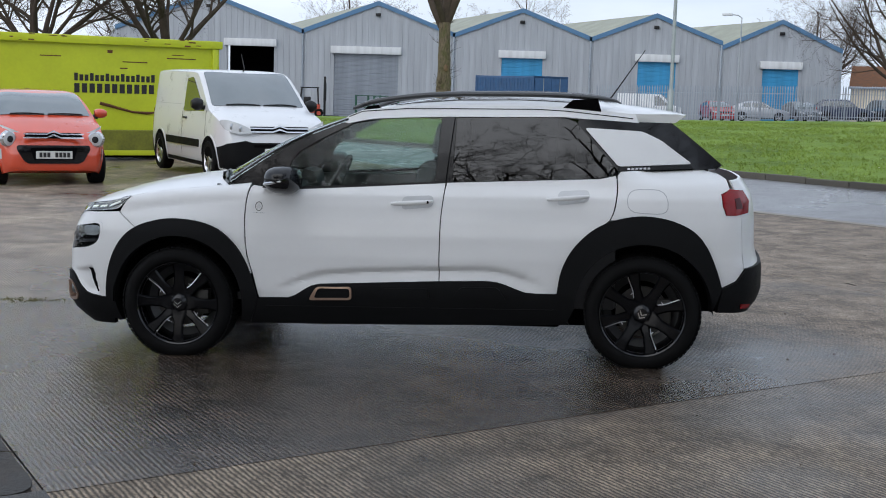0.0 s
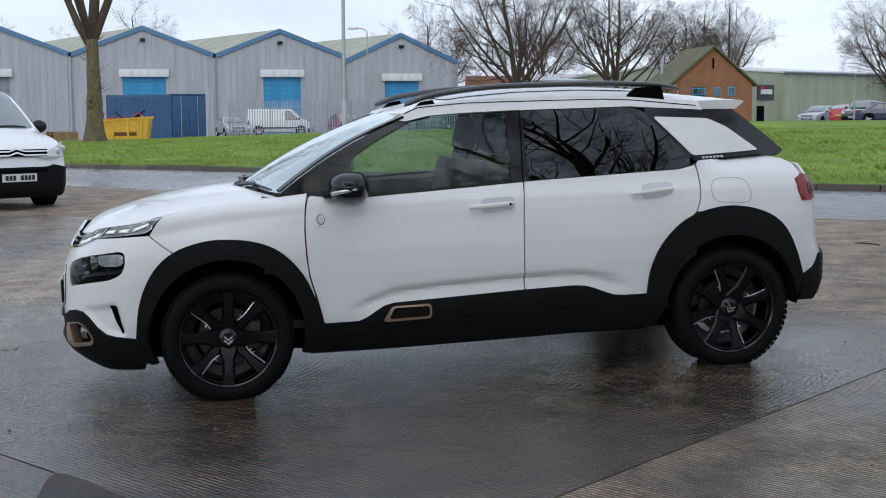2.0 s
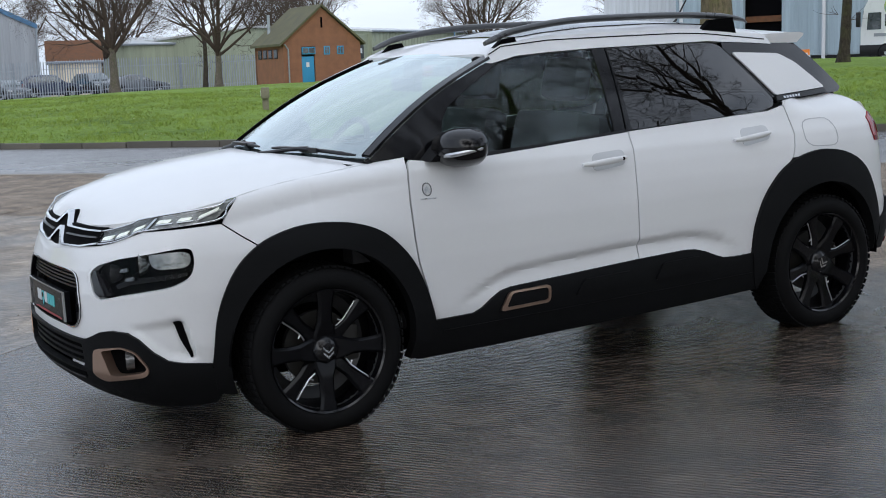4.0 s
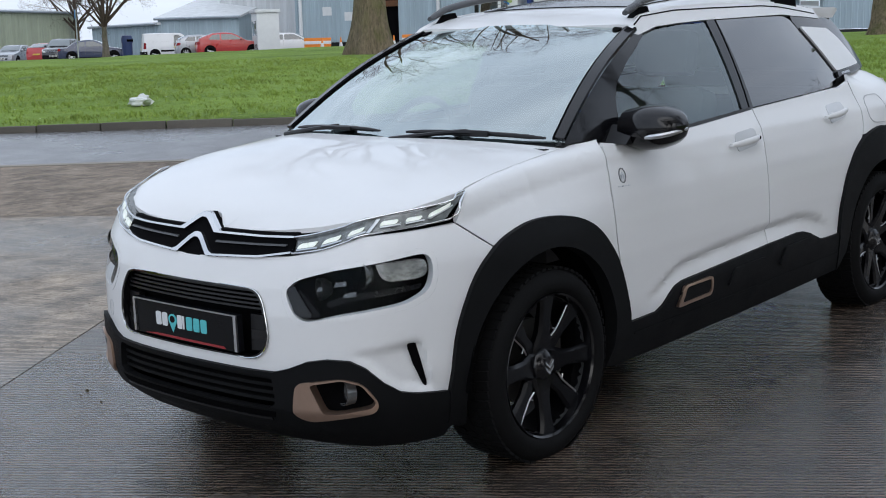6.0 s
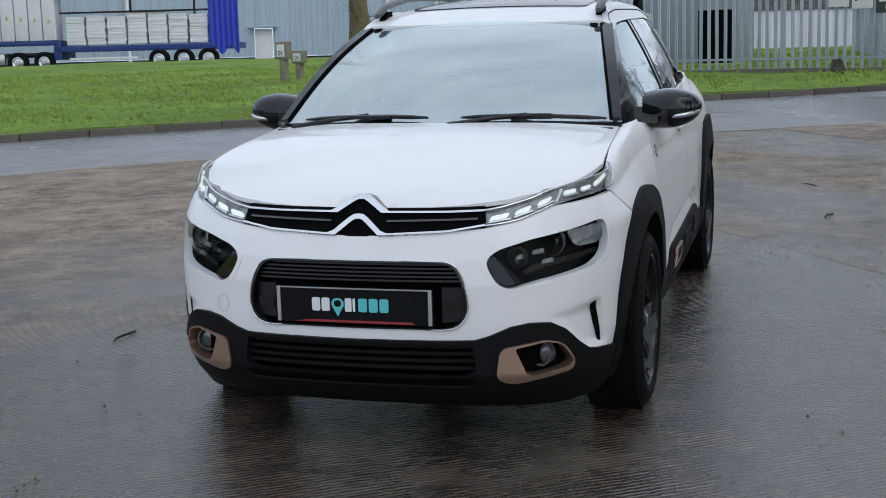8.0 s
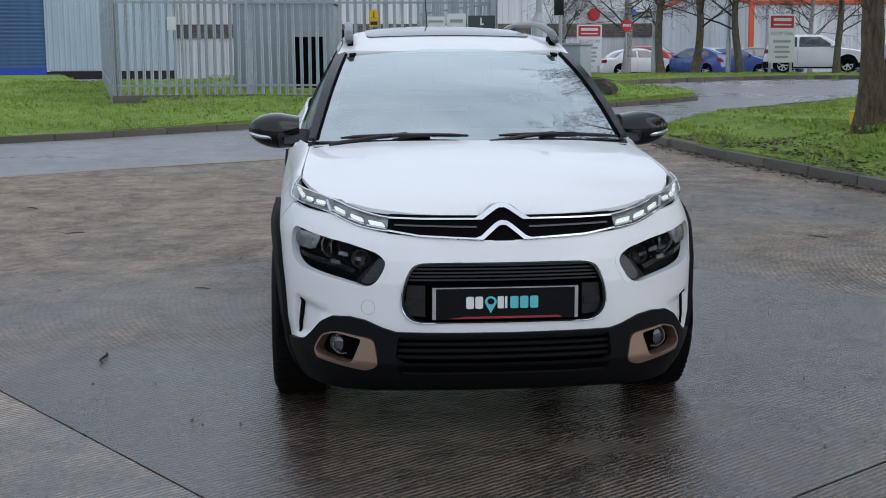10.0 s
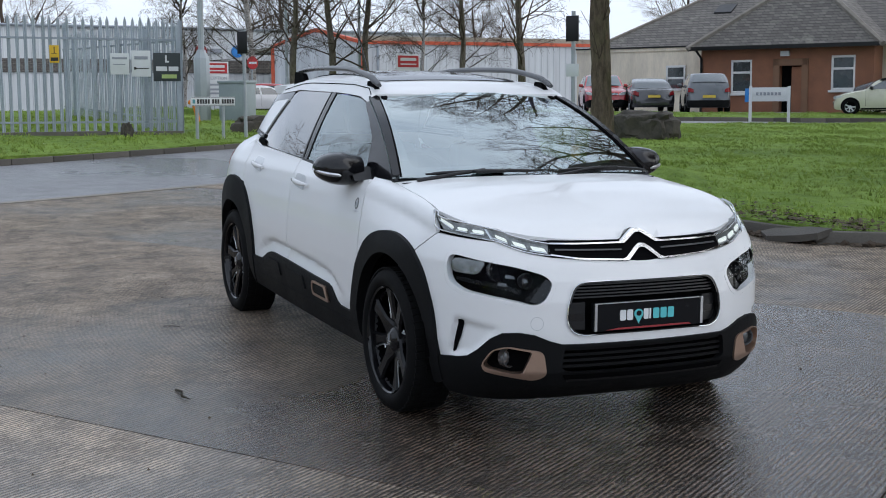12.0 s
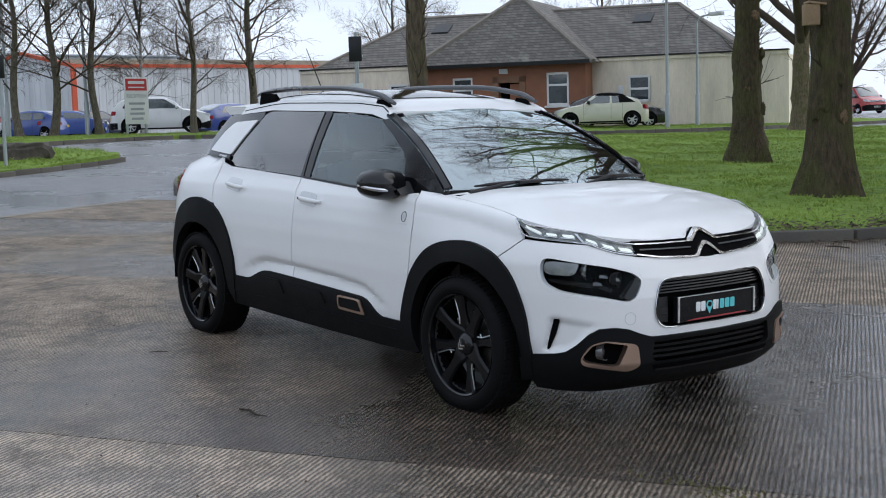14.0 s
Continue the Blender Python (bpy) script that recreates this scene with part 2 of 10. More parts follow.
# ---- building helpers ----
def thing(name, label, category, m=None, group="", kind=""):
    ob = tagged(new(name), label, category, group, kind)
    if m is not None:
        ob.matrix_basis = m
    return ob


def mesh_of(name, bm, material, sharp=0.6):
    me = bpy.data.meshes.new(name)
    bmesh.ops.recalc_face_normals(bm, faces=bm.faces)
    bm.to_mesh(me)
    bm.free()
    me.materials.append(material)
    me.shade_smooth()
    me.set_sharp_from_angle(angle=sharp)
    return me


def part(name, bm, material, parent=None, label="", sharp=0.6):
    ob = new(name, mesh_of(name, bm, material, sharp))
    ob.parent = parent
    return tagged(ob, label)


def piece(name, mesh, parent, m):
    ob = new(name, mesh)
    ob.parent = parent
    ob.matrix_basis = m
    return ob


def box(bm, lo, hi, bevel=0.0, m=None):
    lo, hi = Vector(lo), Vector(hi)
    made = bmesh.ops.create_cube(bm, size=1.0, matrix=Matrix.Translation((lo + hi) / 2) @ Matrix.Diagonal((*(hi - lo), 1)))
    verts = made["verts"]
    if bevel:
        edges = list({e for v in verts for e in v.link_edges})
        out = bmesh.ops.bevel(bm, geom=edges, offset=bevel, segments=2, affect="EDGES", profile=0.6)
        verts = list({v for f in out["faces"] for v in f.verts} | {v for v in verts if v.is_valid})
    if m is not None:
        bmesh.ops.transform(bm, matrix=m, verts=verts)
    return bm


def block(lo, hi, bevel=0.0, m=None):
    return box(bmesh.new(), lo, hi, bevel, m)


def ring_loft(bm, rings, closed=True, caps=True):
    """Skin a list of rings of equal length."""
    made = [[bm.verts.new(p) for p in ring] for ring in rings]
    n = len(made[0])
    for a, b in zip(made, made[1:]):
        for i in range(n if closed else n - 1):
            j = (i + 1) % n
            bm.faces.new((a[i], a[j], b[j], b[i]))
    if caps:
        bm.faces.new(made[0][::-1])
        bm.faces.new(made[-1])
    return made


def tube(bm, points, radii, seg=8):
    points = [Vector(p) for p in points]
    if not isinstance(radii, (list, tuple)):
        radii = [radii] * len(points)
    rings, side = [], None
    for i, p in enumerate(points):
        d = (points[min(i + 1, len(points) - 1)] - points[max(i - 1, 0)]).normalized()
        if side is None:
            side = d.orthogonal().normalized()
        side = (side - d * side.dot(d)).normalized()
        up = d.cross(side)
        rings.append([p + radii[i] * (math.cos(2 * math.pi * k / seg) * side + math.sin(2 * math.pi * k / seg) * up) for k in range(seg)])
    ring_loft(bm, rings)
    return bm


def lathe(bm, profile, seg=48, m=None, a0=0.0, a1=2 * math.pi):
    """Turn (radius, along) pairs about the y axis."""
    full = abs(a1 - a0 - 2 * math.pi) < 1e-6
    steps = seg if full else seg + 1
    rings = []
    for k in range(steps):
        a = a0 + (a1 - a0) * k / seg
        rings.append([bm.verts.new((m or Matrix()) @ Vector((r * math.cos(a), h, r * math.sin(a)))) for r, h in profile])
    for k in range(seg):
        a, b = rings[k], rings[(k + 1) % steps]
        for i in range(len(profile) - 1):
            bm.faces.new((a[i], a[i + 1], b[i + 1], b[i]))
    return bm


def prism(bm, outline, axis, lo, hi, m=None):
    """Extrude a closed outline, given in the two other axes, along x, y or z."""
    def put(u, v, w):
        p = {"x": (w, u, v), "y": (u, w, v), "z": (u, v, w)}[axis]
        return bm.verts.new(m @ Vector(p) if m is not None else p)
    a, b = [put(u, v, lo) for u, v in outline], [put(u, v, hi) for u, v in outline]
    n = len(a)
    bm.faces.new(a[::-1])
    bm.faces.new(b)
    for i in range(n):
        bm.faces.new((a[i], a[(i + 1) % n], b[(i + 1) % n], b[i]))
    return bm


def rounded(points, radius, k=4):
    """The closed outline with its corners rounded."""
    out, n = [], len(points)
    for i in range(n):
        p, a, b = Vector(points[i]), Vector(points[i - 1]), Vector(points[(i + 1) % n])
        ra = min(radius, 0.45 * (a - p).length)
        rb = min(radius, 0.45 * (b - p).length)
        s, e = p + (a - p).normalized() * ra, p + (b - p).normalized() * rb
        for j in range(k + 1):
            t = j / k
            out.append(tuple((1 - t) ** 2 * s + 2 * t * (1 - t) * p + t * t * e))
    return out


def curve_through(points, k=6, closed=False):
    """A smooth line through the points."""
    pts = [Vector(p) for p in points]
    n, out = len(pts), []
    for i in range(n if closed else n - 1):
        p1, p2 = pts[i], pts[(i + 1) % n]
        p0 = pts[i - 1] if closed or i else p1 * 2 - p2
        p3 = pts[(i + 2) % n] if closed or i + 2 < n else p2 * 2 - p1
        for j in range(k):
            t = j / k
            out.append(0.5 * (2 * p1 + (p2 - p0) * t + (2 * p0 - 5 * p1 + 4 * p2 - p3) * t * t + (3 * p1 - p0 - 3 * p2 + p3) * t ** 3))
    if not closed:
        out.append(pts[-1])
    return [tuple(p) for p in out]


def drape(outline, surface_at, cell, thick=0.01, off=0.0, holes=(), clip=()):
    """Fill the outline (with holes), cut it to a grid and lay it on a surface: surface_at(u, v, outward) -> place. Gives it an edge of that thickness."""
    bm = bmesh.new()
    edges = []
    for loop in (outline, *holes):
        vs = [bm.verts.new((p[0], p[1], 0)) for p in loop]
        edges += [bm.edges.new((vs[i], vs[(i + 1) % len(vs)])) for i in range(len(vs))]
    bmesh.ops.triangle_fill(bm, use_beauty=True, edges=edges)
    for co, no in clip:
        bmesh.ops.bisect_plane(bm, geom=bm.verts[:] + bm.edges[:] + bm.faces[:], plane_co=co, plane_no=no, clear_outer=True)
    if not bm.faces:
        return bm
    us, vs = [v.co.x for v in bm.verts], [v.co.y for v in bm.verts]
    cu, cv = cell if isinstance(cell, tuple) else (cell, cell)
    for lo, hi, step, no in ((min(us), max(us), cu, (1, 0, 0)), (min(vs), max(vs), cv, (0, 1, 0))):
        k = math.floor(lo / step) + 1
        while k * step < hi - 1e-4:
            co = Vector(no) * (k * step)
            bmesh.ops.bisect_plane(bm, geom=bm.verts[:] + bm.edges[:] + bm.faces[:], plane_co=co, plane_no=no, dist=1e-5)
            k += 1
    bmesh.ops.remove_doubles(bm, verts=bm.verts, dist=1e-4)
    rim = [e for e in bm.edges if len(e.link_faces) == 1]
    flat = {v: (v.co.x, v.co.y) for v in bm.verts}
    if thick:
        back = {}
        for e in rim:
            for v in e.verts:
                if v not in back:
                    back[v] = bm.verts.new(surface_at(*flat[v], off - thick))
        for e in rim:
            a, b = e.verts
            bm.faces.new((a, b, back[b], back[a]))
    for v, (x, y) in flat.items():
        v.co = surface_at(x, y, off)
    return bm


# ---- ground ----
def terrain(x, y):
    held = lambda v, a, b: max(a, min(b, v))
    return SLOPE_X * held(x, -30, 40) + SLOPE_Y * held(y, -40, 40) - 0.010 * held(y - 22, 0, 23) * held((x - 22) / 12, 0, 1) - 0.016 * held(y - 45, 0, 50) - 0.01 * held(x - 45, 0, 30)


def on_ground(x, y, out):
    return Vector((x, y, terrain(x, y) + out))


def along(a, b, t):
    return tuple(p + (q - p) * t for p, q in zip(a, b))


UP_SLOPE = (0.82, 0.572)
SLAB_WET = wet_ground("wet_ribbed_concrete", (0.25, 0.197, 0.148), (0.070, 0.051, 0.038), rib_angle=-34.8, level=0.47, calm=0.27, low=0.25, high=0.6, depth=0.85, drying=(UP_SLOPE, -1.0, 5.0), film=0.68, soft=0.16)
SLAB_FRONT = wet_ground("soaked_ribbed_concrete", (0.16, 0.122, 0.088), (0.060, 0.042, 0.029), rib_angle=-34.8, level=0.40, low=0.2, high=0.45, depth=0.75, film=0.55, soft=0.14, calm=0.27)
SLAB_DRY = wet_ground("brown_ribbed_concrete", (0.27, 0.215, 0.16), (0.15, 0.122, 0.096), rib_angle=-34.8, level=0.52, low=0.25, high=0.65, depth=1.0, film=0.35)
SLAB_OLD = wet_ground("worn_smooth_concrete", (0.30, 0.245, 0.19), (0.135, 0.108, 0.083), rib_angle=-34.8, level=0.5, low=0.25, high=0.55, depth=0.6, film=0.45, calm=0.25)
TAR = wet_ground("dark_yard_asphalt", (0.085, 0.082, 0.080), (0.036, 0.035, 0.035), scale=1.1, level=0.5, low=0.25, high=0.6, depth=0.9, grain=70, film=0.1)
JOINT = surface("dirt_in_joints", (0.05, 0.044, 0.036), 0.9, var=0.3, fine=40, bump=0.3)
ASPHALT = wet_ground("damp_asphalt", (0.20, 0.20, 0.205), (0.14, 0.142, 0.148), scale=0.22, level=0.5, low=0.2, high=0.5, depth=0.5, grain=140, film=0.3)
GRASS = grass_ground("rough_lawn")
KERB = surface("weathered_kerb_concrete", (0.10, 0.09, 0.075), 0.85, var=0.35, scale=2.0, fine=50, bump=0.4, spread=0.25)

FAR = 1500.0
sheet = bmesh.new()
ticks = [-FAR, -600, -250, -120, -80] + list(range(-60, 110, 2)) + [130, 160, 250, 600, FAR]
grid = [[sheet.verts.new(on_ground(x, y, 0)) for x in ticks] for y in ticks]
for j in range(len(ticks) - 1):
    for i in range(len(ticks) - 1):
        sheet.faces.new((grid[j][i], grid[j][i + 1], grid[j + 1][i + 1], grid[j + 1][i]))
ground = tagged(part("ground", sheet, ASPHALT), "damp grey asphalt road running past the yard", "road", kind="structure")

ROAD_EDGE = [(-40, 44), (-16, 33), (-9, 25), (-3.2, 17.2), (1.1, 11.3), (2.5, 9.1), (4.4, 6.7), (6.0, 5.4), (7.9, 2.8), (9.2, 0.4), (10.2, -1.2), (11.0, -2.6), (11.4, -3.5)]
ISLAND_EDGE = [(10.4, -3.95), (8.0, -4.15), (4.8, -4.65), (2.75, -4.85), (2.1, -5.5), (1.55, -6.6), (1.1, -10), (1.0, -40)]
yard_outline = ROAD_EDGE + ISLAND_EDGE + [(-60, -40), (-60, 50)]
yard = part("yard", drape(yard_outline, on_ground, 4.0, 0.0, 0.006), JOINT)
tagged(yard, "concrete delivery yard of wet ribbed slabs", "yard", kind="structure")

EDGING = surface("pale_concrete_edging", (0.24, 0.215, 0.18), 0.7, var=0.3, scale=1.5, fine=40, bump=0.2)
edge_pts = [Vector((*p, 0)) for p in ROAD_EDGE[1:]]
left_side, right_side = [], []
for i, p in enumerate(edge_pts):
    d = (edge_pts[min(i + 1, len(edge_pts) - 1)] - edge_pts[max(i - 1, 0)]).normalized()
    n = Vector((-d.y, d.x, 0))
    left_side.append((p + n * 0.13)[:2])
    right_side.append((p - n * 0.02)[:2])
tagged(part("road_edging", drape(left_side + right_side[::-1], on_ground, 1.0, 0.02, 0.024), EDGING), "pale flush concrete edging between road and yard", "edging", kind="structure")

VERGE_KERB = curve_through([(-16, 42), (-9, 32.5), (-4.0, 25.6), (-1.1, 22.2), (0.9, 19.3), (2.8, 16.3), (5.6, 12.3), (6.8, 10.8), (8.3, 9.1), (10.4, 7.0), (12.6, 4.0), (15.3, 0.7), (17.7, -2.4), (20.0, -5.2), (22.0, -7.3)], 4)
VERGE_END = curve_through([(22.0, -7.3), (22.9, -8.0), (24.2, -8.2), (27, -7.2), (34, -5.2)], 4)
verge_outline = VERGE_KERB + VERGE_END[1:] + [(37, -2), (34, 8), (50, 12), (54, 36), (46, 50), (36, 62), (24, 66), (14, 60), (6, 62), (-4, 62), (-16, 66), (-30, 62)]
ISLAND_KERB = curve_through(ISLAND_EDGE[:7], 4)
ISLAND_BACK = curve_through([(10.4, -3.95), (11.1, -4.02), (12.6, -4.5), (15.2, -5.9), (17.6, -7.7), (21.5, -11.4), (25.2, -15), (25.9, -18.5), (25.2, -22.5), (25.0, -28), (24.4, -38)], 4)
island_outline = ISLAND_KERB + [(1.0, -40), (1.0, -70), (30, -70), (25, -48)] + ISLAND_BACK[:0:-1]
FRONT_KERB = curve_through([(36, -20.5), (31.8, -22), (29.6, -25.8), (28.7, -29), (28.0, -36), (29, -50)], 4)
front_outline = FRONT_KERB + [(33, -52), (33.5, -38), (35, -31), (38, -25)]
PARK_KERB = curve_through([(33, -8.5), (36.2, -12.2), (38, -17), (36.8, -20), (40, -24)], 4)
park_outline = PARK_KERB + [(44, -23), (46, -15), (44, -6)]


def lawn_height(x, y, out):
    swell = 0.05 * noise.noise(Vector((x * 0.35, y * 0.35, 0.0))) + 0.02 * noise.noise(Vector((x * 1.6, y * 1.6, 3.0)))
    mound = 0.07 * min(1.0, max(0.0, (0.82 * x + 0.57 * y - 12.4) / 5)) if y > -8 else 0.0
    side = 0.82 * x + 0.57 * y
    bank = 0.10 * min(1.0, max(0.0, (side - 12.6) / 2)) if -8.5 < y < 4 else 0.0
    roots = 0.36 * math.exp(-((x - 7.6) ** 2 + (y + 5.9) ** 2) / 1.3)
    low = 0.03 if side > 11.2 and y > -8.5 else 0.0
    return Vector((x, y, terrain(x, y) + out + swell + mound + bank + roots - low))


LAWN = {}
for lawn_name, outline, label in (("verge", verge_outline, "rough green grass verge behind a kerb"), ("grass_island", island_outline, "shaded rough lawn with old trees and bare patches"),
                                  ("house_verge", front_outline, "grass strip before the brick bungalow"), ("car_park_verge", park_outline, "grass strip along the car park")):
    LAWN[lawn_name] = tagged(part(lawn_name, drape(outline, lawn_height, 1.0, 0.2, 0.13), GRASS), label, "grass", kind="structure")

kerb_bm = block((-0.45, -0.0625, -0.12), (0.45, 0.0625, 0.135), 0.018)
kerb_mesh = mesh_of("kerb_stone", kerb_bm, KERB)
KERB_PALE = surface("worn_dark_kerb", (0.10, 0.09, 0.076), 0.85, var=0.4, scale=2.5, fine=50, bump=0.5, spread=0.25)
pale_kerb_mesh = mesh_of("kerb_stone", block((-0.45, -0.0625, -0.12), (0.45, 0.0625, 0.135), 0.025), KERB_PALE)


def kerb_run(name, line, lo, hi, stone=None, sunk=0.0):
    """Kerb stones end to end along a line, from lo to hi metres."""
    owner = thing(name, "weathered concrete kerb with mossy joints", "kerb", kind="structure")
    pts = [Vector((*p, 0)) for p in line]
    walked, want = 0.0, lo
    for a, b in zip(pts, pts[1:]):
        d = (b - a).length
        while want <= min(hi, walked + d):
            c = a + (b - a) * ((want - walked) / d)
            ang = math.degrees(math.atan2(b.y - a.y, b.x - a.x))
            tip = math.degrees(math.atan((terrain(b.x, b.y) - terrain(a.x, a.y)) / max(d, 0.01)))
            piece("kerb_stone", stone or kerb_mesh, owner, pose(c.x, c.y, terrain(c.x, c.y) - sunk + random.uniform(-0.008, 0.008), random.uniform(-2, 2), -tip, ang + random.uniform(-0.8, 0.8)))
            want += 0.915
        walked += d


kerb_run("verge_kerb", VERGE_KERB + VERGE_END[1:], 0.0, 90.0, sunk=0.035)
kerb_run("island_kerb", ISLAND_KERB, 0.0, 16.0, pale_kerb_mesh)
kerb_run("island_back_kerb", ISLAND_BACK, 0.0, 44.0)
kerb_run("house_kerb", FRONT_KERB, 0.0, 34.0)
kerb_run("car_park_kerb", PARK_KERB, 0.0, 20.0)

# slabs of the yard: strips 4.4 m wide across, jointed every 6.5 m
SLAB_U, SLAB_V = Vector((0.82, 0.572, 0)).normalized(), Vector((-0.572, 0.82, 0)).normalized()
for i in range(-4, 4):
    for j in range(-4, 6):
        a0, b0 = -2.73 + 6.5 * i, -2.09 + 4.4 * j
        gap = 0.004
        centre = SLAB_U * (a0 + 3.25) + SLAB_V * (b0 + 2.2)
        if centre.length > 26:
            continue
        clip = ((SLAB_U * (a0 + gap), -SLAB_U), (SLAB_U * (a0 + 6.5 - gap), SLAB_U), (SLAB_V * (b0 + gap), -SLAB_V), (SLAB_V * (b0 + 4.4 - gap), SLAB_V))
        lift = (0.028 if j == -1 and i < 0 else 0.018) + random.uniform(-0.003, 0.003)
        bm = drape(yard_outline, on_ground, 2.0, 0.02, lift, clip=clip)
        if not bm.faces:
            bm.free()
            continue
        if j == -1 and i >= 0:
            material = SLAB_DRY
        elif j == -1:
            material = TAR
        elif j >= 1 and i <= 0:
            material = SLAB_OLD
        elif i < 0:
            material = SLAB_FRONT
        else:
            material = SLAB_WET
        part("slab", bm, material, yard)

# broken corner of a slab filled with dark asphalt
PATCH = wet_ground("dark_patch_asphalt", (0.075, 0.067, 0.06), (0.032, 0.029, 0.027), scale=2.0, level=0.5, low=0.5, high=0.8, depth=1.0, grain=45)
patch_loop = [SLAB_U * u + SLAB_V * v for u, v in curve_through([(-2.75, -0.40), (-2.74, -0.8), (-2.75, -1.6), (-2.77, -2.02), (-3.0, -2.07), (-3.6, -2.0), (-4.2, -2.04), (-4.6, -1.6), (-4.1, -1.1), (-3.4, -0.85), (-3.05, -0.72)], 4, closed=True)]
tagged(part("asphalt_patch", drape([(q.x, q.y) for q in patch_loop], on_ground, 0.4, 0.01, 0.027), PATCH), "dark broken asphalt patch in the corner of a slab", "patch", kind="structure")

# ---- the white crossover ----
def table(pairs):
    xs, ys = zip(*pairs)
    return lambda v: float(np.interp(v, xs, ys))


HALF_PLAN = curve_through([(-2.105, 0), (-2.10, 0.16), (-2.085, 0.318), (-2.045, 0.472), (-1.975, 0.605), (-1.88, 0.695), (-1.75, 0.758), (-1.55, 0.803), (-1.3, 0.824), (-0.9, 0.816),
                           (0, 0.820), (0.9, 0.818), (1.3, 0.832), (1.55, 0.808), (1.72, 0.767), (1.85, 0.695), (1.94, 0.53), (1.982, 0.27), (1.99, 0)], 12)
PLAN_X, PLAN_Y = np.array([p[0] for p in HALF_PLAN]), np.array([p[1] for p in HALF_PLAN])
PLAN_S = np.r_[0, np.cumsum(np.hypot(np.diff(PLAN_X), np.diff(PLAN_Y)))]
TAN_X, TAN_Y = np.gradient(PLAN_X, PLAN_S), np.gradient(PLAN_Y, PLAN_S)
TAN_L = np.hypot(TAN_X, TAN_Y)
OUT_X, OUT_Y = -TAN_Y / TAN_L, TAN_X / TAN_L
OUT_X[0], OUT_Y[0], OUT_X[-1], OUT_Y[-1] = -1, 0, 1, 0
WIDEST = int(np.argmax(PLAN_Y))
SCOOP = [float(np.interp(0.47, PLAN_Y[:WIDEST], PLAN_S[:WIDEST])), float(np.interp(-1.826, PLAN_X, PLAN_S))]

side_in = table([(0.15, 0.09), (0.22, 0.05), (0.30, 0.02), (0.40, 0.004), (0.6, 0.0), (0.72, 0.006), (0.80, 0.016), (0.88, 0.032), (0.94, 0.05), (1.0, 0.088), (1.06, 0.115), (1.14, 0.135)])
front_in = table([(0.15, 0.16), (0.19, 0.09), (0.24, 0.03), (0.30, 0.0), (0.46, 0.0), (0.58, 0.006), (0.66, 0.022), (0.72, 0.045), (0.78, 0.078), (0.84, 0.118), (0.88, 0.15), (0.95, 0.24)])
rear_in = table([(0.2, 0.2), (0.26, 0.11), (0.34, 0.03), (0.42, 0.0), (0.56, 0.0), (0.63, 0.03), (0.82, 0.035), (0.93, 0.05), (0.99, 0.075), (1.04, 0.12), (1.08, 0.19), (1.12, 0.26)])


def held01(v):
    return min(1.0, max(0.0, v))


def soft_step(v):
    v = held01(v)
    return v * v * (3 - 2 * v)


blade_z = table([(-0.74, 0.43), (-0.62, 0.475), (-0.50, 0.525), (-0.24, 0.545), (0.18, 0.562), (0.44, 0.568), (0.56, 0.552), (0.66, 0.515), (0.76, 0.48)])
bumper_top = table([(0.43, 0.424), (0.50, 0.450), (0.56, 0.459), (0.61, 0.455), (0.64, 0.432), (0.67, 0.385), (0.70, 0.352), (0.73, 0.342), (0.78, 0.335)])


def wrap(s, z, out=0.0):
    """The lower body: s metres round the plan from the nose (left side negative), z up, moved outward."""
    a = abs(s)
    x, y, nx, ny = (float(np.interp(a, PLAN_S, t)) for t in (PLAN_X, PLAN_Y, OUT_X, OUT_Y))
    ln = math.hypot(nx, ny)
    nx, ny = nx / ln, ny / ln
    inward = ny * ny * side_in(z) + nx * nx * (front_in(z) if nx < 0 else rear_in(z))
    if -0.74 < x < 0.76 and ny > 0.8:
        # the blade pressed into the doors above the cladding
        below = blade_z(x) - z
        inward += 0.021 * soft_step(below / 0.032) * (1 - held01((below - 0.03) / 0.075)) * min(1, (x + 0.74) / 0.22, (0.76 - x) / 0.18)
    if nx < -0.02 and 0.46 < y < 0.78 and 0.33 < z < 0.53:
        # the scoop above the fog lamp deepens towards the air slit
        end = SCOOP[1] + 0.25 * (0.49 - z)
        way = held01((a - SCOOP[0]) / (end - SCOOP[0]))
        lid = 0.466 + 0.045 * way
        inward += 0.024 * way ** 1.4 * soft_step((lid - z) / 0.03) * soft_step((z - bumper_top(y)) / 0.03) * (1 - soft_step((a - end) / 0.02))
    if x < -0.9 and z > 0.72:
        # the shoulder over the front wing falls away towards the bonnet
        inward += 0.065 * min(1.25, (z - 0.72) / 0.2) ** 1.5 * min(1, (-0.9 - x) / 0.4) * ny * ny
    x, y = x + nx * (out - inward), y + ny * (out - inward)
    return Vector((x, math.copysign(y, s) if s else y, z))


def at_x(x):
    """The s at which the plan's side passes x."""
    return float(np.interp(x, PLAN_X, PLAN_S))


def at_y(y):
    v = abs(y)
    return float(np.interp(v - 0.02 * soft_step((v - 0.33) / 0.27), PLAN_Y[:WIDEST], PLAN_S[:WIDEST]))


def round_plan(points, sign=1):
    """Outline from ('x'|'y', value, z): along the side by x, across the nose by y."""
    return [((at_x(v) if k == "x" else at_y(v) * (math.copysign(1, v) if v else 1)) * sign, z) for k, v, z in points]


def by_x(points, sign=1):
    return [(at_x(x) * sign, z) for x, z in points]


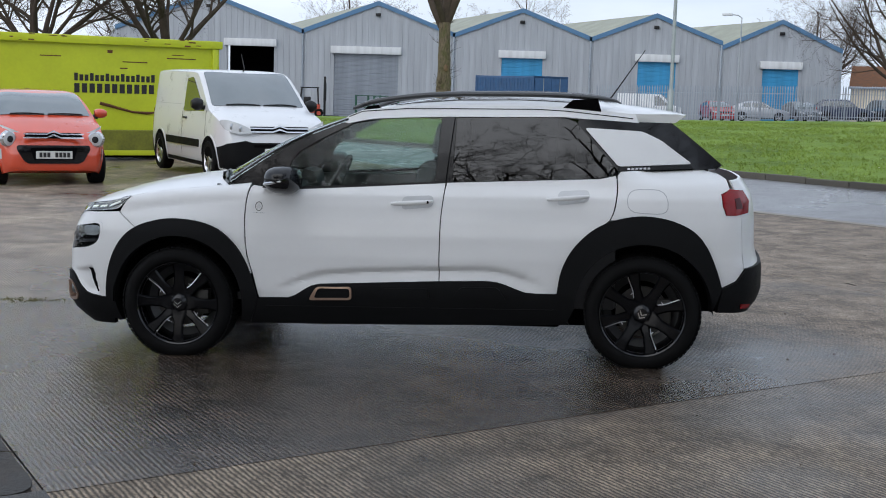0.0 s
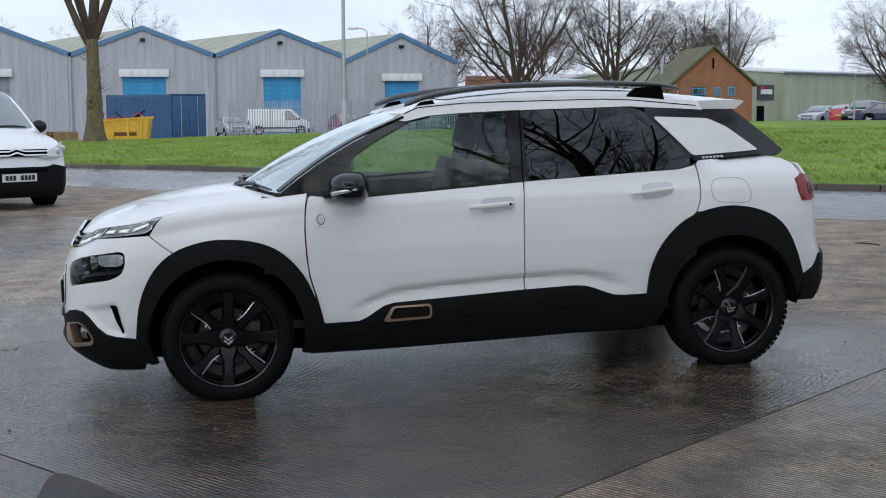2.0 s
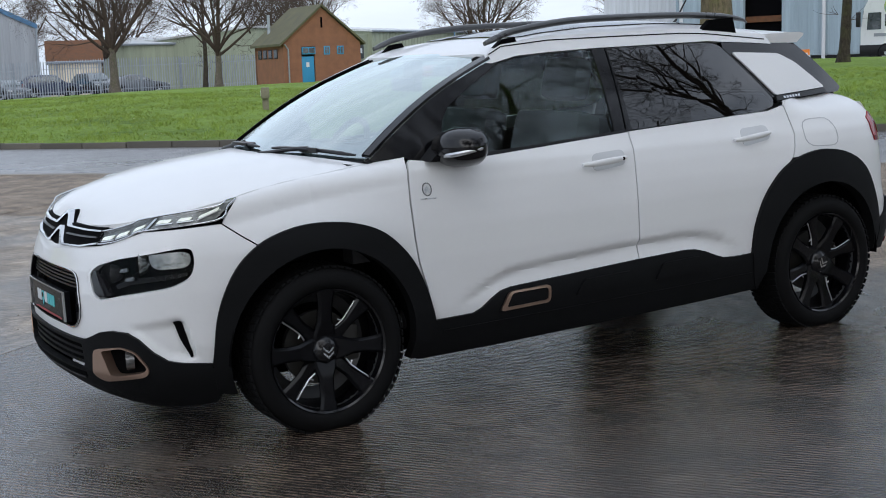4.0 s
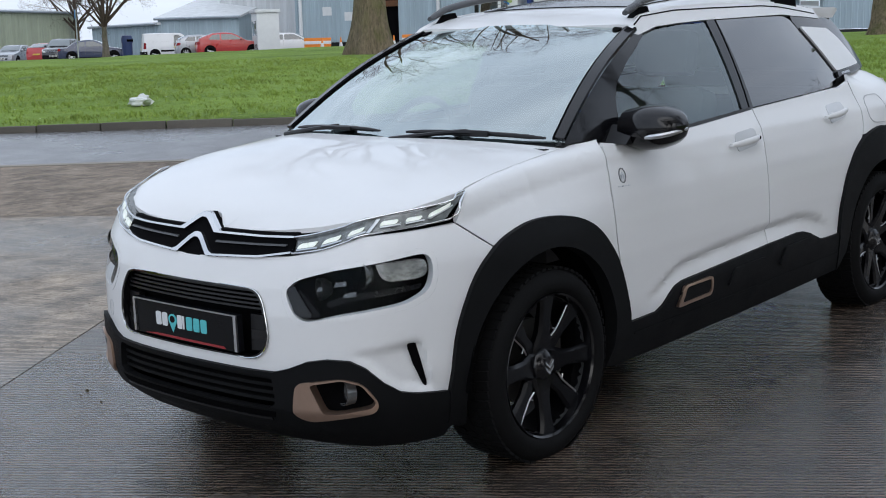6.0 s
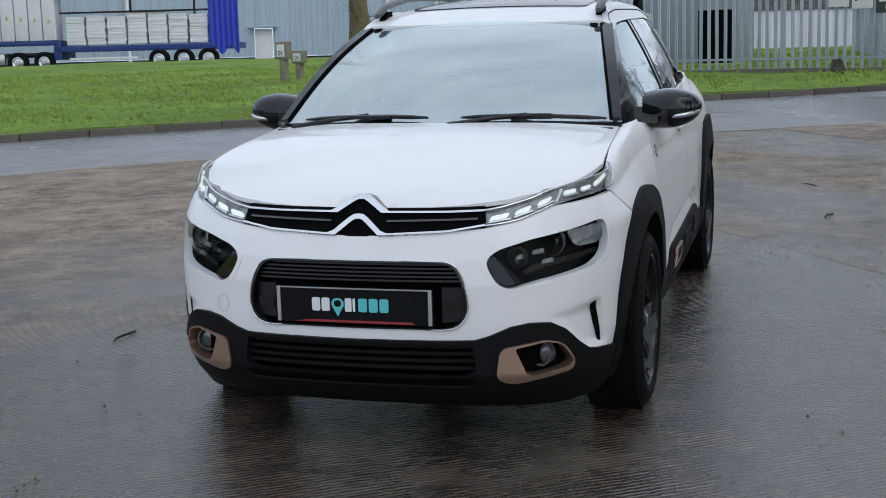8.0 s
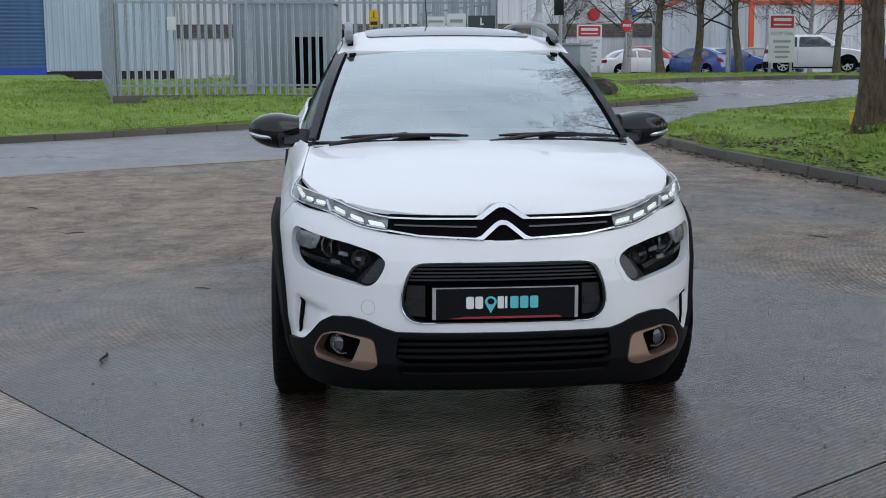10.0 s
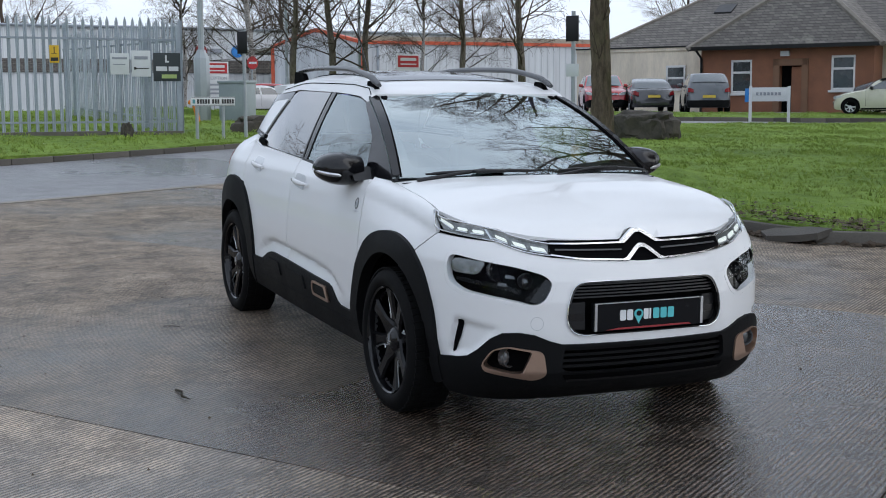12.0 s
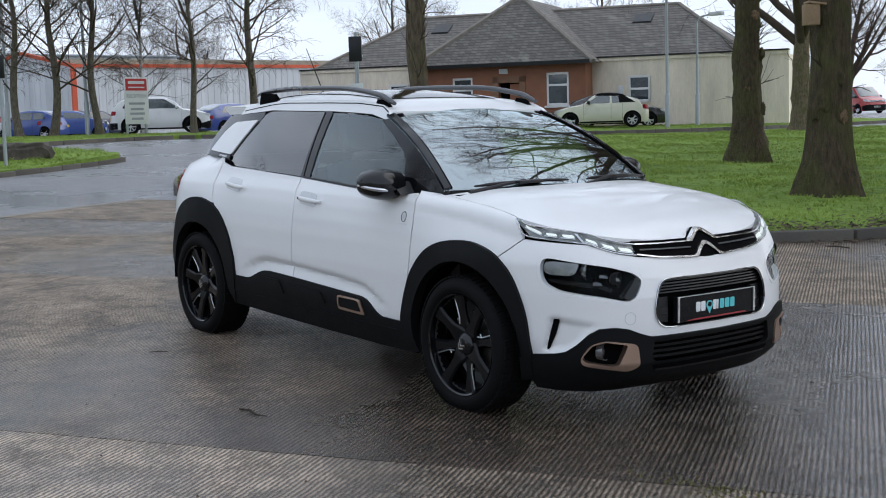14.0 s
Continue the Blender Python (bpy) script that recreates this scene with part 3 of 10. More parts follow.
GLASS_CURVE = np.polyfit([-1.1, -1.0, -0.7, -0.3, 0.1, 0.5, 1.1, 1.4, 1.7], [0.662, 0.681, 0.712, 0.727, 0.730, 0.727, 0.706, 0.663, 0.59], 5)


def glass_y(x):
    return float(np.polyval(GLASS_CURVE, x))


def cabin_side(sign):
    def at(x, z, out):
        h = z - 0.97
        return Vector((x, sign * (glass_y(x) - 0.35 * h - 0.33 * h * h + out), z + 0.3 * out))
    return at


roof_mid = table([(-0.45, 1.345), (-0.36, 1.382), (-0.2, 1.425), (0.0, 1.458), (0.25, 1.482), (0.6, 1.488), (0.9, 1.474), (1.2, 1.442), (1.5, 1.395)])

side_top = table([(-0.45, 1.335), (-0.36, 1.368), (-0.286, 1.398), (-0.04, 1.424), (0.25, 1.432), (0.7, 1.432), (0.9, 1.422), (1.28, 1.385), (1.5, 1.34)])


def roof_edge(x):
    """Half the roof's width where it meets the cabin side."""
    return cabin_side(1)(x, side_top(x), 0.004).y


def roof_at(x, y, out):
    w = abs(y) / roof_edge(x)
    drop = max(0.008, roof_mid(x) - side_top(x))
    return Vector((x, y, roof_mid(x) - drop * (0.6 * w ** 2 + 0.4 * w ** 8) + out))


bonnet_mid = table([(-2.02, 0.80), (-1.98, 0.845), (-1.9, 0.878), (-1.82, 0.903), (-1.7, 0.938), (-1.55, 0.972), (-1.4, 0.994), (-1.25, 1.008), (-1.0, 1.030)])
lip_x = table([(0, -1.992), (0.2, -1.987), (0.32, -1.975), (0.45, -1.932), (0.56, -1.862), (0.64, -1.775), (0.68, -1.68), (0.703, -1.588)])


def bonnet_z(x, y):
    return bonnet_mid(x) - 0.054 * (abs(y) / 0.72) ** 2.6


def bonnet_at(u, v, out):
    """u across from -1 to 1, v from the lip to the windscreen."""
    yf, yr = 0.703 * u, 0.676 * u
    xf, xr = lip_x(abs(yf)), -1.20 + 0.17 * u * u
    x, y = xf + (xr - xf) * v, yf + (yr - yf) * v
    return Vector((x, y, bonnet_z(x, y) - 0.028 * (1 - 0.85 * u * u) * math.exp(-v / 0.045) + out))


def screen_at(u, v, out):
    a = Vector((-1.175 + 0.14 * u * u, 0.687 * u, 1.006 - 0.018 * u * u))
    b = Vector((-0.375 + 0.035 * u * u, 0.548 * u, 1.378 - 0.02 * u * u))
    p = a.lerp(b, v)
    bow = 0.035 * math.sin(math.pi * v) + out
    return p + Vector((-0.42, 0, 0.9)) * bow


def rear_screen_at(u, v, out):
    a = Vector((1.70 - 0.05 * u * u, 0.56 * u, 1.085))
    b = Vector((1.42 - 0.05 * u * u, 0.47 * u, 1.335))
    return a.lerp(b, v) + Vector((0.7, 0, 0.7)) * (out + 0.02 * math.sin(math.pi * v))


EMBLEM = surface("grey_emblem_print", (0.16, 0.165, 0.17), 0.4, metal=0.3, var=0.1, bump=0.0)
RAIL = surface("satin_grey_rail", (0.06, 0.063, 0.067), 0.3, var=0.1, bump=0.0)
DAY_GREY = surface("dark_lamp_inner", (0.13, 0.135, 0.14), 0.2, metal=0.5, var=0.5, scale=30, fine=90, bump=0.15)
DAY_SILVER = surface("day_lamp_inner", (0.22, 0.225, 0.22), 0.22, metal=0.6, var=0.6, scale=26, fine=90, bump=0.2)
LAMP_SILVER = surface("silvered_reflector", (0.20, 0.205, 0.20), 0.15, metal=0.9, var=0.5, scale=22, fine=60, bump=0.25)
FOG_GREY = surface("fog_lamp_glass", (0.16, 0.165, 0.17), 0.12, metal=0.6, var=0.3, scale=30, bump=0.0)
PANEL_GAP = surface("panel_gap_grey", (0.42, 0.43, 0.44), 0.6, var=0.05, bump=0.0)
WHEEL_GREY = surface("grey_wheel_barrel", (0.07, 0.072, 0.076), 0.35, metal=0.5, var=0.15, bump=0.0)
car = thing("crossover_car", "white compact crossover with black cladding and bronze accents on wet concrete", "car", LEVEL)

ARCH_F = [(-1.73, 0.335), (-1.701, 0.515), (-1.635, 0.658), (-1.541, 0.744), (-1.421, 0.786), (-1.30, 0.797), (-1.155, 0.780), (-1.038, 0.730), (-0.938, 0.628), (-0.874, 0.497), (-0.835, 0.362)]
ARCH_R = [(0.83, 0.42), (0.854, 0.549), (0.915, 0.669), (1.02, 0.772), (1.14, 0.829), (1.29, 0.853), (1.44, 0.832), (1.56, 0.775), (1.636, 0.684), (1.688, 0.561), (1.719, 0.464)]
CLAD_F = [(-0.83, 0.364), (-0.66, 0.366), (-0.62, 0.382), (-0.573, 0.413), (-0.53, 0.436), (-0.482, 0.447), (-0.242, 0.458), (0.176, 0.476)]
CLAD_R = [(0.186, 0.476), (0.44, 0.483), (0.50, 0.478), (0.55, 0.464), (0.62, 0.436), (0.66, 0.423), (0.72, 0.419), (0.83, 0.42)]
GAP_F = [(-0.878, 1.0), (-0.900, 0.92), (-0.908, 0.82), (-0.905, 0.70), (-0.894, 0.60), (-0.866, 0.50)]
GAP_B = [(0.212, 1.013), (0.198, 0.90), (0.189, 0.80), (0.184, 0.62), (0.184, 0.476)]
GAP_R = [(1.140, 1.062), (1.146, 1.0), (1.142, 0.93), (1.13, 0.87), (1.112, 0.828)]
HUB_X, HUB_Z = 1.2975, 0.318
soft_arch_f, soft_arch_r = curve_through(ARCH_F, 5), curve_through(ARCH_R, 5)


def shift(points, d):
    return [(x + d, z) for x, z in points]


def edge_z(x):
    """The bonnet's edge above the wing."""
    return float(np.interp(x, [-1.60, -1.45, -1.3, -1.15, -1.0, -0.87], [0.902, 0.931, 0.949, 0.963, 0.978, 0.992]))


def edge_y(x):
    return float(np.interp(x, [-1.6, -1.0, -0.85], [0.705, 0.678, 0.69]))


def wing_at(sign):
    def at(s, z, out):
        p = wrap(s, z, out)
        top = edge_z(p.x)
        low = top - 0.075
        if z > low and p.x < -0.86:
            t = min(1.0, (z - low) / 0.075)
            q = wrap(s, low, out)
            ey, ez = edge_y(q.x), top + 0.006
            k = t * math.pi / 2
            fade = min(1, (-0.86 - p.x) / 0.12)
            y = ey + (abs(q.y) - ey) * math.cos(k)
            p = p.lerp(Vector((q.x, sign * (y + out * math.cos(k)), low + (ez - low) * math.sin(k) + out * math.sin(k))), fade)
        return p
    return at


for sign in (-1, 1):
    lay = lambda pts, **k: drape(by_x(pts, sign), wrap, (0.05, 0.014), **k)
    # wing, doors, quarter panel
    seam = [(-1.527, 0.735), (-1.594, 0.781), (-1.655, 0.826), (-1.622, 0.858), (-1.590, 0.888), (-1.575, 0.903)]
    wing = seam + [(-1.45, 0.931), (-1.3, 0.949), (-1.15, 0.963), (-1.0, 0.978), (-0.885, 0.998)] + shift(GAP_F[1:], -0.004) + [p for p in soft_arch_f[::-1] if -1.52 < p[0] < -0.87]
    part("wing", drape(by_x(wing, sign), wing_at(sign), (0.04, 0.011), thick=0.012), PAINT, car)
    front = [(-0.868, 0.985), (-0.70, 0.962), (-0.3, 0.982), (0.208, 1.010)] + shift(curve_through(GAP_B, 3)[1:], -0.003) + CLAD_F[::-1][1:] + shift(curve_through(GAP_F, 3)[::-1], 0.004)[:-1]
    door = part("front_door", lay(front, thick=0.014), PAINT, car)
    rear = [(0.218, 1.012), (0.6, 1.026), (1.05, 1.043), (1.134, 1.062)] + shift(curve_through(GAP_R, 3)[1:], -0.004) + [p for p in soft_arch_r[::-1] if p[0] < 1.09] + CLAD_R[::-1][1:] + shift(curve_through(GAP_B, 3)[::-1], 0.003)[:-1]
    rear_door = part("rear_door", lay(rear, thick=0.014), PAINT, car)
    quarter = shift(curve_through(GAP_R, 3)[::-1], 0.003) + [(1.16, 1.084), (1.35, 1.092), (1.58, 1.10), (1.66, 1.09), (1.74, 1.075), (1.80, 1.045)] + [(1.80, 0.995), (1.775, 0.985), (1.735, 0.97), (1.732, 0.91), (1.748, 0.855), (1.80, 0.852), (1.845, 0.86)]
    quarter += [(1.845, 0.56), (1.80, 0.50), (1.719, 0.464)] + [p for p in soft_arch_r[::-1] if 1.12 < p[0] < 1.715]
    def shoulder(s, z, out):
        # the haunch turns in towards the rear pillar
        p = wrap(s, z, out)
        lean = 0.13 * min(1.0, max(0.0, (z - 0.99) / 0.11)) ** 2 * min(1.0, max(0.0, (p.x - 1.15) / 0.2))
        p.y -= math.copysign(lean, p.y)
        return p

    quarter_panel = part("quarter_panel", drape(by_x(quarter, sign), shoulder, (0.05, 0.014), thick=0.014), PAINT, car)
    part("fuel_flap_line" if sign < 0 else "panel_line", drape(by_x(rounded([(1.20, 0.87), (1.20, 0.995), (1.42, 0.995), (1.435, 0.86)], 0.07), sign), wrap, 0.05, 0.003, 0.0012,
         holes=[by_x(rounded([(1.204, 0.874), (1.204, 0.991), (1.416, 0.991), (1.431, 0.864)], 0.067), sign)]), PANEL_GAP, quarter_panel) if sign < 0 else None
    lamp = [(1.80, 0.995), (1.775, 0.983), (1.738, 0.968), (1.735, 0.91), (1.75, 0.858), (1.80, 0.854), (1.90, 0.865), (1.915, 0.93), (1.90, 0.985)]
    tail = part("tail_lamp", lay(lamp, thick=0.03, off=0.006), RED_LENS, car, "glossy red wraparound tail lamp")
    part("lamp_rim", lay([(1.81, 0.89), (1.81, 0.945), (1.85, 0.95), (1.86, 0.89)], thick=0.004, off=0.009), TAIL_DARK, tail)
    # black cladding: arches, sill, bumpers' corners
    for hub, arch, lo, hi in ((-HUB_X, soft_arch_f, 200, -22), (HUB_X, soft_arch_r, 196, -16)):
        inner = [(hub + 0.372 * math.cos(radians(a)), 0.33 + 0.372 * math.sin(radians(a))) for a in np.linspace(hi, lo, 40)]
        if hub < 0:
            ring = arch + [(-0.86, 0.28), (-0.885, 0.215)] + [p for p in inner if p[1] > 0.2] + [(-1.67, 0.20), (-1.72, 0.22)]
        else:
            ring = arch + [(1.705, 0.42), (1.69, 0.37)] + [p for p in inner if p[1] > 0.30] + [(0.88, 0.24), (0.85, 0.3)]
        part("wheel_arch_flare", drape(by_x(ring, sign), wrap, 0.04, thick=0.05, off=0.017), CLADDING, car, "grained black plastic arch flare")
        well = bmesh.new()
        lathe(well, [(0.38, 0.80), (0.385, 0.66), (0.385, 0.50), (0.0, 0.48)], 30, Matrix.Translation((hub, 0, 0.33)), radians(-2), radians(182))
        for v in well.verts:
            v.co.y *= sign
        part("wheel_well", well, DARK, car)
    sill = [(-0.835, 0.362)] + CLAD_F[1:] + CLAD_R + [(0.86, 0.30), (0.90, 0.245), (0.6, 0.235), (0.0, 0.222), (-0.55, 0.212), (-0.90, 0.212), (-0.86, 0.28)]
    cladding = part("sill_cladding", drape(by_x(sill, sign), wrap, 0.04, thick=0.04, off=0.012), CLADDING, car, "grained black plastic sill cladding")
    part("sill_crease", drape(by_x([(-0.80, 0.312), (0.84, 0.325), (0.84, 0.331), (-0.80, 0.318)], sign), wrap, 0.1, 0.004, 0.016), CLADDING, cladding)
    for x0, x1, z0, z1 in ((-0.545, -0.30, 0.356, 0.432), (-0.17, 0.13, 0.366, 0.432), (0.255, 0.555, 0.374, 0.446)):
        lean = 0.045
        cap = rounded([(x0, z0), (x0 + lean, z1), (x1 - (0.0 if x0 < 0.2 else lean), z1 + 0.004), (x1, z0 + 0.006)], 0.022)
        pad = part("air_bump", drape(by_x(cap, sign), wrap, 0.05, 0.008, 0.021), CLADDING, cladding)
        if x0 < -0.5:
            hole = rounded([(x0 + 0.030, z0 + 0.013), (x0 + lean + 0.012, z1 - 0.007), (x1 - 0.011, z1 - 0.006), (x1 - 0.010, z0 + 0.018)], 0.016)
            part("bronze_insert", drape(by_x(cap, sign), wrap, 0.05, 0.012, 0.026, holes=[by_x(hole, sign)]), BRONZE, cladding, "bronze rectangular frame in the side cladding")
    # cabin side: glass, pillars, roof rail panel
    at = cabin_side(sign)
    cab = lambda pts, **k: drape(pts, at, 0.06, **k)
    f_glass = [(-0.72, 0.968), (-0.3, 0.988), (0.145, 1.012), (0.168, 1.362), (-0.05, 1.358), (-0.224, 1.347), (-0.33, 1.328), (-0.372, 1.305), (-0.512, 1.236), (-0.628, 1.165), (-0.662, 1.12)]
    part("front_window", cab(f_glass, thick=0.0, off=-0.004), FRONT_GLASS, car, "clear door glass")
    r_glass = [(0.245, 1.018), (0.6, 1.030), (1.05, 1.045), (1.128, 1.062), (1.142, 1.098), (0.957, 1.310), (0.915, 1.352), (0.86, 1.368), (0.255, 1.372)]
    part("rear_window", cab(rounded(r_glass, 0.012, 2), thick=0.004, off=-0.002), DARK_GLASS, car, "dark privacy glass")
    pillar = [(-1.037, 0.988), (-0.874, 1.100), (-0.705, 1.202), (-0.526, 1.288), (-0.36, 1.356), (-0.30, 1.37), (-0.224, 1.352), (-0.33, 1.333), (-0.372, 1.310), (-0.512, 1.241), (-0.628, 1.170), (-0.667, 1.122), (-0.726, 0.972), (-0.72, 0.962), (-0.86, 0.985), (-0.9, 0.992)]
    part("front_pillar", cab(pillar, thick=0.03, off=0.002), GLOSS_BLACK, car, "satin black windscreen pillar")
    part("door_seal", cab([(-0.73, 0.958), (-0.3, 0.978), (0.21, 1.006), (0.212, 1.020), (-0.3, 0.993), (-0.728, 0.973)], thick=0.012, off=0.006), SATIN_BLACK, car)
    part("centre_pillar", cab([(0.148, 1.008), (0.243, 1.014), (0.253, 1.374), (0.17, 1.366)], thick=0.03, off=0.001), GLOSS_BLACK, car, "black centre pillar")
    part("pillar_gap", cab([(0.206, 1.012), (0.212, 1.012), (0.247, 1.376), (0.242, 1.376)], thick=0.004, off=0.003), DARK, car)
    top_rail = [(-0.40, 1.336), (-0.36, 1.330), (-0.224, 1.356), (-0.05, 1.364), (0.172, 1.370), (0.86, 1.374), (0.95, 1.366), (1.11, 1.357), (1.27, 1.345), (1.25, 1.392), (1.1, 1.406), (0.94, 1.421), (0.86, 1.428), (0.70, 1.435), (0.25, 1.435), (-0.04, 1.430), (-0.286, 1.404), (-0.36, 1.374)]
    part("roof_side", cab(top_rail, thick=0.02, off=0.003), PAINT, car)
    part("roof_gap", cab([(-0.36, 1.364), (-0.286, 1.394), (-0.04, 1.411), (0.25, 1.413), (0.70, 1.413), (0.86, 1.405), (1.235, 1.366), (1.236, 1.3705), (0.862, 1.4095), (0.70, 1.4175), (0.25, 1.4175), (-0.04, 1.4155), (-0.287, 1.3985), (-0.362, 1.368)], thick=0.003, off=0.0045), DARK, car)
    blob = rounded([(0.968, 1.316), (1.286, 1.298), (1.39, 1.25), (1.47, 1.19), (1.562, 1.123), (1.157, 1.108)], 0.02)
    part("rear_pillar_panel", cab(blob, thick=0.02, off=0.008), PAINT, car, "white floating rear pillar")
    part("rear_pillar", cab([(0.93, 1.34), (0.94, 1.375), (1.10, 1.362), (1.27, 1.350), (1.45, 1.346), (1.49, 1.317), (1.61, 1.22), (1.73, 1.118), (1.70, 1.098), (1.57, 1.094), (1.16, 1.078), (1.142, 1.10)], thick=0.03, off=0.0), GLOSS_BLACK, car, "black rear pillar")
    name_strip = part("name_strip", cab([(1.155, 1.082), (1.57, 1.098), (1.548, 1.119), (1.155, 1.104)], thick=0.01, off=0.010), SATIN_BLACK, car)
    for k in range(6):
        x = 1.205 + 0.022 * k
        part("letter_bar", cab([(x, 1.0895 + 0.0006 * k), (x + 0.015, 1.0895 + 0.0006 * k), (x + 0.015, 1.0995 + 0.0006 * k), (x, 1.0995 + 0.0006 * k)], thick=0.002, off=0.012), SILVER, name_strip)
    # roof rail on two feet
    rail_line = curve_through([(-0.345, 0.490, 1.412), (-0.29, 0.490, 1.432), (-0.20, 0.488, 1.458), (0.09, 0.48, 1.492), (0.45, 0.475, 1.499), (0.75, 0.47, 1.497), (1.0, 0.46, 1.485), (1.13, 0.455, 1.468), (1.17, 0.453, 1.452)], 4)
    wide = table([(-0.38, 0.35), (-0.31, 0.95), (-0.2, 1.0), (1.0, 1.0), (1.12, 0.75), (1.18, 0.2)])
    bm = bmesh.new()
    rings = []
    for x, y, z in rail_line:
        w = wide(x)
        rings.append([Vector((x, sign * (y + 0.021 * w * math.cos(a)), z + 0.015 * w * math.sin(a))) for a in np.linspace(0, 2 * math.pi, 12, endpoint=False)])
    ring_loft(bm, rings)
    rail = part("roof_rail", bm, RAIL, car, "dark grey raised roof rail")
    for x0, x1, ztop in ((-0.32, -0.20, 1.436), (0.84, 1.04, 1.480)):
        bm = bmesh.new()
        y = sign * 0.483
        prism(bm, [(x0, roof_at(x0, 0.483, 0).z - 0.01), (x1 + 0.02, roof_at(x1, 0.483, 0).z - 0.01), (x1, ztop - 0.002), (x0 + 0.06, ztop - 0.01)], "y", y - 0.014, y + 0.014)
        part("rail_foot", bm, DARK, rail)
    # door mirrors
    cx, cy, cz = -0.675, 0.845, 1.030
    bm = bmesh.new()
    rings = []
    for k in range(15):
        t = k / 14
        y = cy - 0.120 + 0.222 * t
        r = (max(0.0, 1 - (2 * t - 0.75) ** 2 / 1.62)) ** 0.5 if t > 0.37 else 0.86 + 0.14 * (t / 0.37)
        r = max(0.14, r)
        row = []
        for a in np.linspace(0, 2 * math.pi, 20, endpoint=False):
            ca, sa = math.cos(a), math.sin(a)
            dx = 0.118 * r * math.copysign(abs(ca) ** 0.75, ca)
            if dx > 0.03:
                dx = 0.03 + (dx - 0.03) * 0.55
            dz = 0.079 * r * math.copysign(abs(sa) ** 0.85, sa)
            row.append(Vector((cx + dx - 0.02 * t + 0.012, sign * y, cz + dz - 0.012 * (1 - t))))
        rings.append(row)
    ring_loft(bm, rings)
    mirror = part("door_mirror", bm, GLOSS_BLACK, car, "gloss black door mirror")
    bm = bmesh.new()
    strip = curve_through([(cx - 0.090, sign * (cy - 0.05), cz - 0.034), (cx - 0.100, sign * (cy + 0.01), cz - 0.030), (cx - 0.089, sign * (cy + 0.056), cz - 0.024), (cx - 0.050, sign * (cy + 0.086), cz - 0.016), (cx + 0.015, sign * (cy + 0.097), cz - 0.006)], 5)
    tube(bm, strip, [0.003] + [0.0095] * (len(strip) - 2) + [0.004], 8)
    part("indicator_strip", bm, SILVER, mirror, "silver indicator strip")
    bm = bmesh.new()
    prism(bm, [(-0.81, 0.975), (-0.655, 0.968), (-0.650, 1.025), (-0.74, 1.035)], "y", sign * 0.69, sign * 0.79)
    part("mirror_arm", bm, SATIN_BLACK, mirror)
    part("mirror_glass", block((cx + 0.026, sign * cy - 0.070, cz - 0.045), (cx + 0.034, sign * cy + 0.055, cz + 0.040), 0.003), CHROME, mirror)
    # door handles in their cups
    for owner, x0, x1, z0, z1 in ((door, -0.085, 0.145, 0.899, 0.912), (rear_door, 0.77, 0.995, 0.933, 0.952)):
        cup = rounded([(x0 + 0.055, z0 - 0.034), (x0 + 0.06, z1 + 0.026), (x1 + 0.004, z1 + 0.034), (x1 + 0.002, z1 - 0.03)], 0.03)
        ring_in = [(x, z) for x, z in rounded([(x0 + 0.059, z0 - 0.030), (x0 + 0.064, z1 + 0.022), (x1 - 0.0, z1 + 0.030), (x1 - 0.002, z1 - 0.026)], 0.028)]
        # the hollow's shade is painted: a greyer white on a nearly flush sheet
        part("handle_cup", drape(by_x(cup, sign), wrap, 0.04, 0.003, 0.002), surface("cup_shadow_paint", (0.55, 0.56, 0.57), 0.3, coat=1.0, var=0.02, bump=0.0) if "cup_shadow_paint" not in bpy.data.materials else bpy.data.materials["cup_shadow_paint"], owner)
        bm = bmesh.new()
        rings = []
        for k in range(13):
            t = k / 12
            p = wrap(at_x(x0 + (x1 - x0) * t) * sign, z0 + (z1 - z0) * t, 0.012 + 0.022 * math.sin(math.pi * min(1, t * 1.05)) ** 0.5)
            h, d = 0.007 + 0.007 * math.sin(math.pi * t) ** 0.5, 0.009
            rings.append([p + Vector((0, sign * d * math.cos(a), h * math.sin(a))) for a in np.linspace(0, 2 * math.pi, 10, endpoint=False)])
        ring_loft(bm, rings)
        part("door_handle", bm, PAINT, owner)
    p = wrap(at_x(0.118) * sign, 0.910, 0.028)
    bm = bmesh.new()
    lathe(bm, [(0.0, 0.004), (0.007, 0.004), (0.008, 0.0)], 12, Matrix.Translation(p) @ (Matrix.Identity(4) if sign > 0 else Matrix.Rotation(math.pi, 4, "X")))
    part("key_cap", bm, DARK, door)
    # small round emblem with a line of script below it
    bm = drape(by_x([(-0.829 + 0.021 * math.cos(a), 0.872 + 0.026 * math.sin(a)) for a in np.linspace(0, 2 * math.pi, 20, endpoint=False)], sign), wrap, 0.1, 0.002, 0.0025,
               holes=[by_x([(-0.829 + 0.017 * math.cos(a), 0.872 + 0.022 * math.sin(a)) for a in np.linspace(0, 2 * math.pi, 20, endpoint=False)], sign)])
    emblem = part("side_emblem", bm, EMBLEM, door, "small grey round emblem")
    for dz in (0.0, 0.011):
        part("chevron", drape(by_x([(-0.842, 0.858 + dz), (-0.829, 0.874 + dz), (-0.816, 0.858 + dz), (-0.819, 0.855 + dz), (-0.829, 0.867 + dz), (-0.839, 0.855 + dz)], sign), wrap, 0.1, 0.002, 0.0025), SILVER, emblem)
    part("script_bar", drape(by_x([(-0.862, 0.836), (-0.79, 0.834), (-0.79, 0.837), (-0.862, 0.840)], sign), wrap, 0.1, 0.002, 0.0025), SILVER, emblem)

